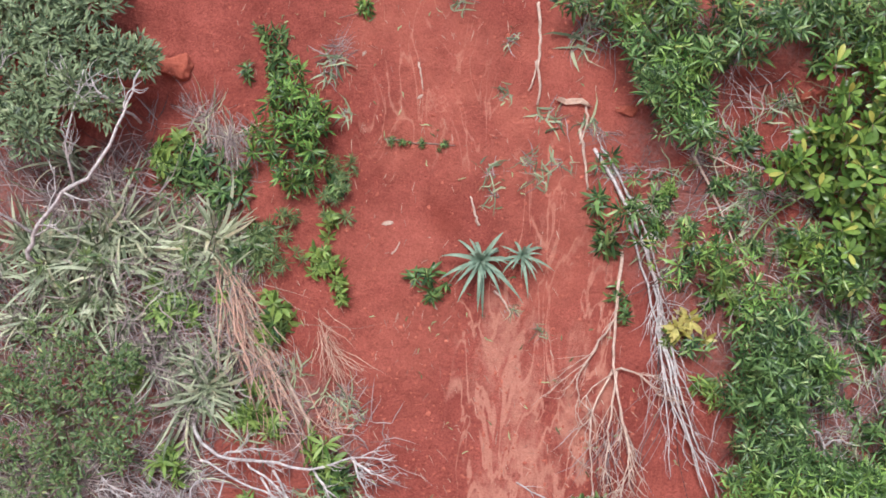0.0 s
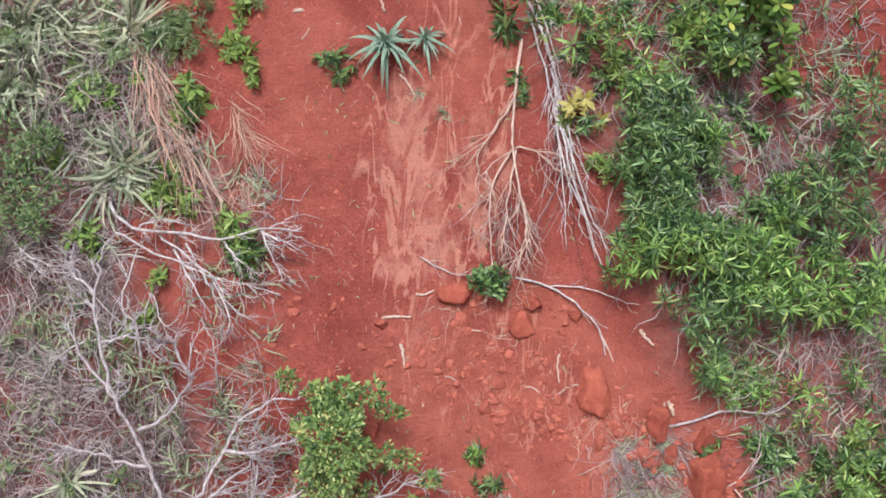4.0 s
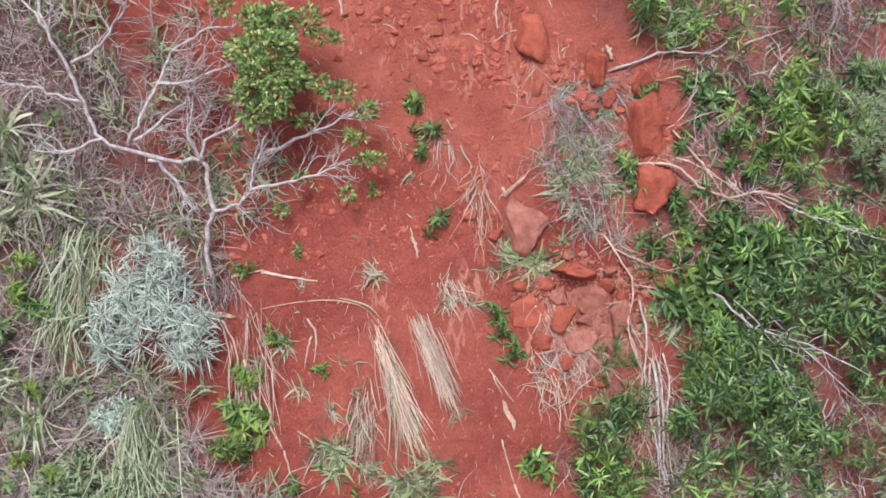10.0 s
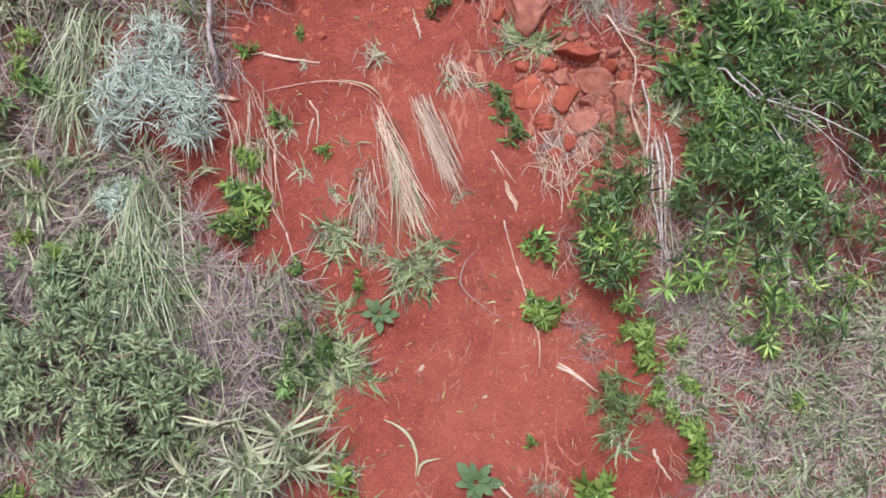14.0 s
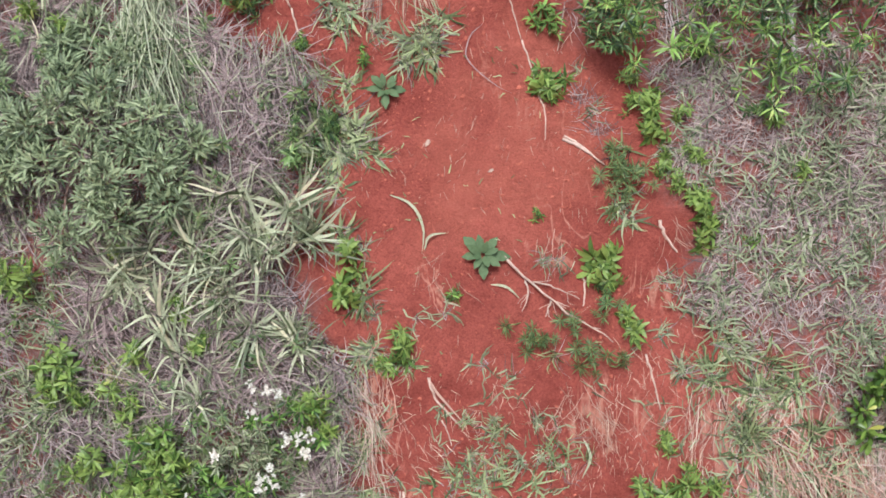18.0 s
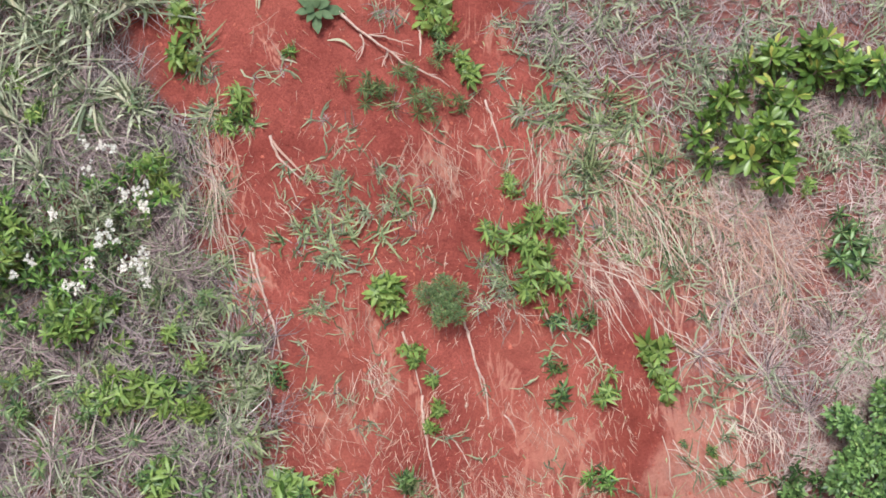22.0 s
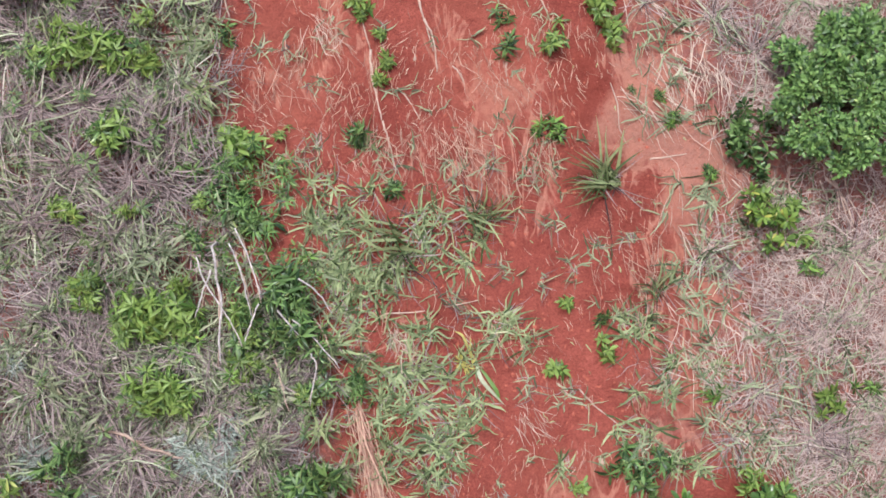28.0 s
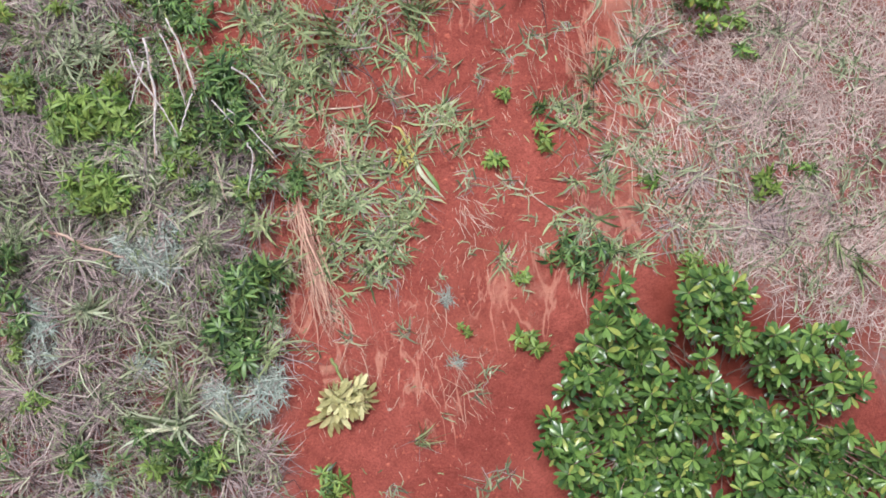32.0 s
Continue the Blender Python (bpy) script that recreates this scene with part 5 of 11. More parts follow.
def sword_arrays(way, length, width, sag, hollow=0.22):
    """One long sword leaf: a hollow strip that rises along way and bends over under its weight."""
    n = 8
    t = np.linspace(0, 1, n)
    side = unit(np.cross(way, [0.0, 0.0, 1.0]))
    mid = np.outer(t, way) * length - np.outer(sag * length * t ** 2.2, [0, 0.35, 0.94])
    w = width * np.array([0.8, 0.95, 1.0, 0.97, 0.86, 0.66, 0.38, 0.03])
    up = unit(np.cross(side, np.gradient(mid, axis=0)))
    rows = np.stack([mid - side * w[:, None] / 2 + up * (w * hollow)[:, None], mid, mid + side * w[:, None] / 2 + up * (w * hollow)[:, None]], 1)
    q = [(3 * i + j, 3 * i + j + 1, 3 * i + j + 4, 3 * i + j + 3) for i in range(n - 1) for j in (0, 1)]
    return rows.reshape(-1, 3), q, np.zeros((0, 3), int)


def agave(u, v, leaves, length, label, seed=1, mat=None, ratio=0.085, name="agave", lift=(0.3, 1.45)):
    """A rosette of arching sword leaves, each a part."""
    r = np.random.default_rng(seed)
    ob = thing(name, u, v, label, "agave", lean=10, sink=-0.05)
    for i in range(leaves):
        ang, el = i * 2.39996 + r.normal(0, 0.2), lift[0] + (lift[1] - lift[0]) * i / leaves
        way = np.array([math.cos(ang) * math.cos(el), math.sin(ang) * math.cos(el), math.sin(el)])
        L = length * r.uniform(0.65, 1.3)
        part("leaf", build_mesh("leaf", *sword_arrays(way, L, L * ratio * r.uniform(0.85, 1.1), r.uniform(0.3, 1.1)), mat or M_AGAVE), ob)
    return ob


def rosette(u, v, leaves, length, label, mat=None, seed=1, ratio=0.42):
    r = np.random.default_rng(seed)
    ob = thing("rosette_plant", u, v, label, "weed", lean=12)
    for i in range(leaves):
        ang, el = i * 2.39996, 0.1 + 0.9 * i / leaves
        way = np.array([[math.cos(ang) * math.cos(el), math.sin(ang) * math.cos(el), math.sin(el)]])
        L = length * (1.05 - 0.5 * i / leaves) * r.uniform(0.9, 1.1)
        arr = leaf_arrays(way * 0.015 + [0, 0, 0.03], way, np.array([[0, 0, 1.0]]), L, L * ratio, 0.25, 0.12, (0.95, 1.0))
        part("leaf", build_mesh("leaf", *arr, mat or M_FELT), ob)
    return ob


def fern(u, v, length, turn, mat, label, fronds=3):
    """Arching fronds, each a part: a rib with paired narrow leaflets."""
    r = np.random.default_rng(int(abs(u * 71 + v * 39)))
    ob = thing("fern", u, v, label, "fern", turn=turn)
    for i in range(fronds):
        a, L, s = radians(38 * (i - (fronds - 1) / 2)) + r.normal(0, 0.1), length * r.uniform(0.8, 1.1), np.linspace(0.1, 0.97, 17)
        d, side = np.array([math.cos(a), math.sin(a), 0]), np.array([-math.sin(a), math.cos(a), 0])
        rib = d * L * s[:, None] + np.array([0, 0, 1.0]) * (0.03 + L * (0.7 * s - 0.65 * s * s))[:, None]
        base = np.repeat(rib, 2, 0)
        way = np.tile(np.array([side, -side]), (17, 1)) + d * 0.35 + r.normal(0, 0.08, (34, 3))
        arr = leaf_arrays(base, way, np.tile([0, 0, 1.0], (34, 1)), np.repeat(L * (0.30 * np.sin(0.5 + 2.6 * s)), 2), L * 0.05, 0.3)
        part("frond", build_mesh("frond", *join_arrays([arr, tube_arrays(np.vstack([[0, 0, -0.02], rib]), [0.005, 0.002], 5)]), mat), ob)
    return ob


def limb(points, lifts):
    """A branch's line over the ground: places (u, v), with heights above it in lifts or as a third number."""
    return np.array([(p[0], p[1], float(height(p[0], p[1])) + (p[2] if len(p) > 2 else z)) for p, z in zip(points, np.interp(np.linspace(0, 1, len(points)), np.linspace(0, 1, len(lifts)), lifts))])


def twigs(r, line, count, length, spread, depth, radius, out, start=0.2, lift=0.1):
    """Side shoots along a line, forking on."""
    for i in range(count):
        s = r.uniform(start, 1.0)
        j = min(int(s * (len(line) - 1)), len(line) - 2)
        p, d = line[j], line[j + 1] - line[j]
        d = d / max(np.linalg.norm(d), 1e-6)
        ang = r.choice([-1, 1]) * r.uniform(0.3, 1.0) * spread
        d = np.array([d[0] * math.cos(ang) - d[1] * math.sin(ang), d[0] * math.sin(ang) + d[1] * math.cos(ang), d[2] + r.normal(0, lift)])
        L = length * r.uniform(0.5, 1.1)
        side = np.array([-d[1], d[0], 0]) * r.normal(0, 0.18)
        own = smooth_line([p, p + d * L * 0.5 + side * L, p + d * L + side * L * 0.3], 3, 0.003, i)
        out.append((own, radius))
        if depth > 1:
            twigs(r, own, 3, length * 0.6, spread, depth - 1, radius * 0.6, out, 0.25, lift)


def deadwood(name, label, lines, radius, mat, side=(8, 0.25, 0.8, 2), lifts=(0.03, 0.15), category="dead branch", seed=1, taper=0.35, firm=True):
    """Leafless wood: traced main limbs, each a part, with their side twigs as sub-parts."""
    r = np.random.default_rng(seed)
    u, v = lines[0][0][:2]
    ob = thing(name, u, v, label, category)
    o = np.array([u, v, float(height(u, v))])
    for i, pts in enumerate(lines):
        rad = radius * (1.0 if i == 0 else 0.65)
        line = smooth_line(limb(pts, lifts), 4, radius * 0.4, seed + i) - o
        if firm and i == 0:
            line[0, 2] = -0.03
        main = part("limb", build_mesh("limb", *tube_arrays(line, [rad, rad * taper], 7, 0.3, i), mat), ob)
        out = []
        n, L, spread, depth = side
        if n:
            twigs(r, line, n, L, spread, depth, rad * 0.4, out)
            arrs = [tube_arrays(q, [k, k * 0.4], 4, 0.2, j) for j, (q, k) in enumerate(out)]
            fixed = []
            for va, qa, ta in arrs:
                low = height(va[:, 0] + o[0], va[:, 1] + o[1]) - o[2] - 0.01
                va[:, 2] = np.maximum(va[:, 2], low)
                fixed.append((va, qa, ta))
            tagged(part("twig_spray", build_mesh("twig_spray", *join_arrays(fixed), mat), main), kind="stuff")
    return ob


def stick(u0, v0, u1, v1, radius=0.008, mat=None, label="pale dry stick lying on red soil", bow=0.06, name="stick", category="stick"):
    """A single stick on the soil."""
    r = np.random.default_rng(int(abs(u0 * 1711 + v0 * 933)))
    d = np.array([u1 - u0, v1 - v0])
    side = np.array([-d[1], d[0]]) * r.normal(0, bow)
    mids = [(u0, v0), (u0 + d[0] * 0.35 + side[0], v0 + d[1] * 0.35 + side[1]), (u0 + d[0] * 0.7 + side[0] * 0.6, v0 + d[1] * 0.7 + side[1] * 0.6), (u1, v1)]
    line = smooth_line(limb(mids, (radius * 0.5, radius * 0.7)), 4, radius * 0.2, 3) - np.array([u0, v0, float(height(u0, v0))])
    me = build_mesh("stick", *tube_arrays(line, [radius, radius * 0.55], 6, 0.35, 5), mat or M_ROOT)
    return thing(name, u0, v0, label, category, "sticks", me=me)


def long_blade(points, wide=0.02, mat=None, label="single long green grass blade lying over the soil"):
    """One broad bent blade, lying over the soil along a line."""
    line = smooth_line(limb(points, (0.01, 0.05, 0.02)), 5, 0.001)
    o = line[0].copy()
    d = unit(np.gradient(line, axis=0))
    c = unit(np.cross(d, [0, 0, 1.0])) * (np.sin(np.linspace(0.25, math.pi, len(line)))[:, None] * wide / 2)
    mid = line - [0, 0, 1.0] * np.array([0.003])
    v = np.stack([line - c, mid, line + c], 1).reshape(-1, 3) - o
    n = len(line)
    q = [(3 * i + j, 3 * i + j + 1, 3 * i + j + 4, 3 * i + j + 3) for i in range(n - 1) for j in (0, 1)]
    ob = thing("loose_grass", o[0], o[1], label, "grass", "single blades", me=build_mesh("loose_grass", v, q, np.zeros((0, 3), int), mat or M_GRASS_PALE))
    return ob


def add_clumps(ob, spots, per, leaf, ratio, mat, seed=1):
    """Leaf clumps on a tree's limbs: (u, v, height, radius across, radius along)."""
    r = np.random.default_rng(seed)
    inv = ob.matrix_world.inverted() @ BANK
    for u, v, h, ra, rb in spots:
        c = np.array([u, v, float(height(u, v)) + h])
        n = max(12, int(per * ra * rb / 0.01 * (1.0 if ra > 0.15 else 0.55)))
        va, qa, ta = bush_foliage(r, c, (ra, rb, min(ra, rb)), n, leaf, ratio)
        va = va @ np.array(inv.to_3x3()).T + np.array(inv.translation)
        tagged(part("leaf_clump", build_mesh("leaf_clump", va, qa, ta, mat), ob), kind="stuff")
    return ob


def flowers(ob, spots, size, seed=1):
    """Heads of small white florets over a plant: (u, v, height)."""
    r = np.random.default_rng(seed)
    inv = ob.matrix_world.inverted() @ BANK
    for u, v, h in spots:
        o = np.array([u, v, float(height(u, v)) + h])
        items = []
        for _ in range(9):
            c = o + r.normal(0, size * 0.55, 3) * [1, 1, 0.3]
            items.append(whorl_arrays(r, 7, size * 0.5, 0.6, 0.2, c, (0, 0.2, 1), 0.5))
        va, qa, ta = join_arrays(items)
        va = va @ np.array(inv.to_3x3()).T + np.array(inv.translation)
        tagged(part("flower_head", build_mesh("flower_head", va, qa, ta, M_FLOWER), ob, "small white flower head"), kind="stuff")
    return ob


def litter(u, v, size, turn, label, mat=None, name="litter_scrap"):
    """A small curled scrap: dead leaf, chip or rag."""
    w = np.array([[0.0, 0, 0.0]])
    size = size * 0.75
    arr = [leaf_arrays(w + [0, 0, 0.004 * i], np.array([[1.0, 0.2 * i, 0.15]]), np.array([[0, 0.3 * i, 1.0]]), size, size * 0.3, 0.35, 0.2, (1.0, 0.9)) for i in range(2)]
    me = build_mesh(name, *join_arrays(arr), mat or M_PALE)
    return thing(name, u, v, label, "litter", "litter on the soil", turn=turn, me=me)


def wood_chunk(u0, v0, u1, v1, wide, label):
    """A split piece of wood with jagged ends."""
    r = np.random.default_rng(int(abs(u0 * 99 + v0 * 57)))
    d = np.array([u1 - u0, v1 - v0])
    L = float(np.hypot(*d))
    bm = bmesh.new()
    bmesh.ops.create_cube(bm, size=1.0)
    bmesh.ops.subdivide_edges(bm, edges=bm.edges[:], cuts=3, use_grid_fill=True)
    for ve in bm.verts:
        x, y, z = ve.co
        k = 1 - 0.5 * abs(x * 2) ** 3
        ve.co = Vector((x * L * (1 + 0.35 * math.sin(y * 11 + L * 40) * (abs(x) > 0.4)) + r.normal(0, 0.008), y * wide * k * (0.75 + 0.5 * r.random()) + 0.01 * math.sin(x * 7), z * wide * 0.5 + 0.006 * math.sin(x * 9)))
    me = bpy.data.meshes.new("wood_chunk")
    bm.to_mesh(me)
    bm.free()
    me.materials.append(M_WOOD)
    return thing("wood_chunk", (u0 + u1) / 2, (v0 + v1) / 2, label, "wood", turn=math.degrees(math.atan2(d[1], d[0])), me=me, sink=-0.01)


def rock(u, v, wide, long, tall, turn=0.0, mat=None, label="angular red laterite rock half sunk in the soil", seed=None, name="rock"):
    """A broken stone: a ball cut by planes, brought to its size, with a rough, pitted skin."""
    seed = int(abs(u * 313 + v * 177)) if seed is None else seed
    r = np.random.default_rng(seed)
    bm = bmesh.new()
    bmesh.ops.create_icosphere(bm, subdivisions=4 if 0.2 < wide + long < 1.2 else 3, radius=1.0)
    p = np.array([ve.co[:] for ve in bm.verts])
    cuts = [(unit(r.normal(0, 1, 3) * [1, 1, 0.7]), r.uniform(0.5, 0.85)) for _ in range(8)] + [(unit(np.array([r.normal(0, 0.25), -0.2 + r.normal(0, 0.2), 1.0])), 0.6)]
    for n_, d_ in cuts:
        k = np.maximum(p @ n_ - d_, 0)
        p = p - n_ * (k * 0.98)[:, None]
    for i, c in enumerate(p):
        q = Vector(c * 2.0 + seed)
        p[i] = c * (1 + 0.12 * noise.noise(q) + 0.10 * noise.noise(q * 2.7) + 0.06 * noise.noise(q * 6.5) + 0.025 * noise.noise(q * 15.0))
    p[:, :2] /= (p[:, :2].max(0) - p[:, :2].min(0)) / [wide * 1.08, long * 1.08]
    p[:, 2] *= tall * 2.0
    for ve, c in zip(bm.verts, p):
        ve.co = Vector(c)
    me = bpy.data.meshes.new(name)
    bm.to_mesh(me)
    bm.free()
    me.materials.append(mat or M_ROCK)
    me.polygons.foreach_set("use_smooth", np.ones(len(me.polygons), bool))
    return thing(name, u, v, label, "rock", "rocks on the bank", turn=turn, me=me, sink=0.15 * tall)


def pebbles(name, polys, per_m2, size, mat, label, seed):
    """Loose clods and pebbles, beyond counting."""
    bm = bmesh.new()
    bmesh.ops.create_icosphere(bm, subdivisions=1, radius=1.0)
    tv = np.array([ve.co[:] for ve in bm.verts])
    tf = np.array([[ve.index for ve in f.verts] for f in bm.faces])
    bm.free()
    r = np.random.default_rng(seed)
    us, vs = [], []
    for i, (k, poly) in enumerate(polys):
        area = 0.5 * abs(sum(a[0] * c[1] - c[0] * a[1] for a, c in zip(poly, poly[1:] + poly[:1])))
        a, c = scatter(poly, int(per_m2 * k * area), seed + i, 0.2)
        us.append(a), vs.append(c)
    u, v = np.concatenate(us), np.concatenate(vs)
    n = len(u)
    s = size[0] + (size[1] - size[0]) * r.random(n) ** 4
    jig = 1 + 0.5 * r.normal(0, 1, (n, len(tv), 1)).clip(-1.2, 1.2) * 0.6
    ax = r.uniform(0.55, 1.4, (n, 1, 3)) * [1, 1, 0.5]
    p = tv[None] * jig * ax * s[:, None, None]
    p = p + np.c_[u, v, height(u, v) + 0.15 * s][:, None]
    f = (tf[None] + (np.arange(n) * len(tv))[:, None, None]).reshape(-1, 3)
    ob = tagged(new(name, build_mesh(name, p.reshape(-1, 3), np.zeros((0, 4), int), f, mat, False)), label, "pebbles", kind="stuff")
    ob.matrix_world = BANK
    return ob


def in_gap(u, v):
    u, v = np.asarray(u), np.asarray(v)
    a, c = u + 0.16 * (lattice(u, v, 0.22, 71) - 0.5), v + 0.16 * (lattice(u, v, 0.22, 72) - 0.5)
    hit = np.zeros(u.shape, bool)
    for _, patch in GAPS:
        hit |= inside(patch, a, c) & (lattice(u, v, 0.18, 73) < _)
    return hit


def thicket(name, polys, per_m2, leaf, ratio, tall, mat, label, seed, light=None, leaves=(8, 13), open_=0.2, gaps=True):
    """Weeds that grow into one another: shoots with whorls over whole patches, as one object."""
    r = np.random.default_rng(seed)
    base, way, nrm, size = [], [], [], []
    for i, (k, patch) in enumerate(polys):
        area = 0.5 * abs(sum(a[0] * c[1] - c[0] * a[1] for a, c in zip(patch, patch[1:] + patch[:1])))
        us, vs = scatter(patch, int(per_m2 * k * area), seed + i, 0.12)
        mound = 0.6 * lattice(us, vs, 0.33, 40) + 0.4 * lattice(us, vs, 0.15, 41)
        bright = 0.7 * lattice(us, vs, 0.5, 30) + 0.3 * lattice(us, vs, 0.16, 32)
        bare = in_gap(us, vs) if gaps else np.zeros(len(us), bool)
        for u, v, mo, br, no in zip(us, vs, mound, bright, bare):
            if (light is True and br < 0.6) or (light is False and br > 0.66) or (mo < open_ and k < 1.2) or (no and r.random() < 0.9):
                continue
            n = r.integers(*leaves)
            tip = np.array([u, v, float(height(u, v)) + tall * (0.25 + 1.1 * mo) * r.uniform(0.45, 1.05)])
            axis = np.array([r.normal(0, 0.42), 0.0 + r.normal(0, 0.42), 1.0])
            axis /= np.linalg.norm(axis)
            a = np.cross(axis, [0.3, 0.9, 0.1])
            a /= np.linalg.norm(a)
            c = np.cross(axis, a)
            ang = np.arange(n) * 2.39996 + r.uniform(0, 6)
            w = a * np.cos(ang)[:, None] + c * np.sin(ang)[:, None] + axis * (0.3 + r.normal(0, 0.28, n))[:, None]
            base.append(tip + w * 0.008), way.append(w), nrm.append(axis + 0.3 * r.normal(0, 1, (n, 3)))
            size.append(leaf * r.uniform(0.6, 1.25) * r.uniform(0.5, 1.2, n))
    base, way, nrm, size = (np.concatenate(q) for q in (base, way, nrm, size))
    arr = leaf_arrays(base, way, nrm, size, size * ratio * r.uniform(0.8, 1.2, len(size)), 0.5 * r.uniform(0.3, 1.4, len(size)), 0.15, (1.0, 0.75))
    ob = tagged(new(name, build_mesh(name, *arr, mat)), label, "weeds", kind="stuff")
    ob.matrix_world = BANK
    return ob


# ---- grass cover ----
cover("rubble_straw", DEBRIS, 330, (0.03, 0.17), (0.002, 0.006), M_STRAW_PALE, (0.0, 0.3), "broken straw and dead twigs scattered over rubble", 141, mound=0.02, wild=2.0)
cover("thicket_straw", WEED_PATCHES, 260, (0.10, 0.34), (0.003, 0.008), M_STRAW, (0.0, 0.6), "dry stems hanging through the green thicket", 143, 0.7, mound=0.2)
cover("gap_straw", GAPS[1:7], 110, (0.06, 0.24), (0.003, 0.008), M_STRAW, (0.0, 0.5), "dry straw on red soil in gaps of the thicket", 145, 0.8, mound=0.06)
cover("grey_grass_under_tree", UNDER_TREE, 480, (0.12, 0.34), (0.003, 0.008), M_STRAW, (0.0, 0.7), "grey dry grass under a dead tree", 151, mound=0.08, wild=1.6)
cover("green_grass_under_tree", UNDER_TREE, 520, (0.08, 0.22), (0.008, 0.016), M_SAGE, (0.1, 1.0), "grey-green grass under a dead tree", 153, mound=0.1, tuft_of=6)
pebbles("outcrop_crumbs", OUTCROP, 2300, (0.005, 0.026), M_ROCK_PALE, "crumbled pinkish stone round the slab rocks", 17)
cover("dry_grass", LEFT_GRASS, 1060, (0.12, 0.40), (0.0035, 0.009), M_STRAW, (0.05, 0.8), "grey dry grass matted over the bank", 21, mound=0.18, patchy=1.4, curly=0.3)
cover("green_grass_below", LEFT_GRASS[5:8], 600, (0.08, 0.21), (0.009, 0.017), M_SAGE, (0.15, 1.1), "sparse sage green grass in purplish thatch", 35, mound=0.17, tuft_of=6)
cover("green_grass", LEFT_GRASS[1:5] + LEFT_GRASS[8:9], 640, (0.08, 0.22), (0.008, 0.017), M_SAGE, (0.15, 1.1), "green grass growing through dry thatch", 33, mound=0.2, tuft_of=6)
cover("pale_dry_grass", RIGHT_STRAW[2:], 1250, (0.07, 0.26), (0.003, 0.007), M_STRAW_PINK, (0.0, 0.5), "pinkish grey dry straw lying on red soil", 45, mound=0.06, wild=1.4, patchy=0.45, curly=0.3)
cover("mid_straw", MID_STRAW, 190, (0.08, 0.42), (0.0035, 0.009), M_STRAW_FAIR, (0.0, 0.2), "pale pinkish straw thinly covering red soil", 131, 0.35, mound=0.03, patchy=1.0, curly=0.12, slant=0.35)
cover("mid_green_grass", MID_STRAW, 260, (0.09, 0.22), (0.009, 0.016), M_SAGE, (0.1, 0.9), "short green grass through thin straw", 133, tuft_of=7)
cover("outer_dry_grass", OUTER_LEFT + OUTER_RIGHT, 150, (0.18, 0.42), (0.008, 0.016), M_STRAW, (0.05, 0.8), "grey dry grass further out on the bank", 121, mound=0.12)
cover("outer_green_grass", OUTER_LEFT + OUTER_RIGHT, 130, (0.12, 0.3), (0.014, 0.024), M_GRASS, (0.1, 1.0), "green grass further out on the bank", 123, mound=0.12, tuft_of=6)
cover("pinkish_dry_grass", RIGHT_STRAW[:2], 650, (0.06, 0.22), (0.003, 0.008), M_STRAW_PINK, (0.0, 0.5), "pinkish dry straw lying on red soil", 48, mound=0.06, patchy=0.4)
cover("grey_dry_grass", RIGHT_STRAW[:2], 1000, (0.07, 0.24), (0.003, 0.008), M_STRAW, (0.0, 0.6), "purplish grey dry grass lying on red soil", 47, mound=0.07, patchy=0.2, curly=0.3)
cover("short_green_grass", RIGHT_STRAW[:2], 760, (0.07, 0.18), (0.009, 0.016), M_SAGE, (0.1, 0.9), "short green grass among grey dry grass", 49, mound=0.07, patchy=0.6, tuft_of=5)
cover("sparse_green_grass", RIGHT_STRAW[2:], 260, (0.07, 0.18), (0.008, 0.015), M_SAGE, (0.1, 0.9), "sparse green grass among dry straw", 57, tuft_of=6, patchy=1.6)
cover("straw_streaks", CENTRE_STRAW, 200, (0.02, 0.12), (0.0025, 0.006), M_STRAW_PALE, (0.0, 0.2), "pale straw streaks lying down the red slope", 69, 0.5, patchy=2.2, curly=0.2, slant=0.2)
cover("green_grass_patches", CENTRE_GREEN, 560, (0.09, 0.21), (0.010, 0.018), M_GRASS, (0.15, 1.0), "patches of short green grass on red soil", 81, tuft_of=8, patchy=1.0)
cover("flank_straw", RIGHT_MIX, 430, (0.08, 0.26), (0.003, 0.008), M_STRAW, (0.0, 0.6), "dry straw between weeds on the flank", 93)
cover("flank_grass", RIGHT_MIX, 280, (0.08, 0.2), (0.008, 0.015), M_SAGE, (0.1, 0.9), "short green grass between weeds on the flank", 95, tuft_of=5)
cover("straw_bits", CHUTE, 60, (0.012, 0.075), (0.002, 0.005), M_STRAW_PALE, (0.0, 0.12), "scattered bits of straw on bare red soil", 97, 0.6, patchy=1.9, curly=0.1)
cover("scattered_green_grass", CENTRE_STRAW, 90, (0.05, 0.15), (0.006, 0.013), M_SAGE, (0.1, 1.0), "scattered short green grass on the slope", 101, tuft_of=5, patchy=1.5)
cover("tiny_seedlings", CHUTE, 14, (0.03, 0.07), (0.006, 0.011), M_GRASS, (0.2, 1.0), "scattered tiny green blades on bare soil", 99)
pebbles("soil_crumbs", CHUTE, 170, (0.004, 0.014), M_CLOD, "small red crumbs over the bare soil", 7)
pebbles("red_pebbles", RUBBLE, 560, (0.004, 0.03), M_CLOD, "loose red clods and pebbles on the slope", 5)
cover("patch_straw", CENTRE_GREEN, 260, (0.05, 0.2), (0.003, 0.007), M_STRAW, (0.0, 0.5), "purplish dry blades under green grass patches", 82, mound=0.04)
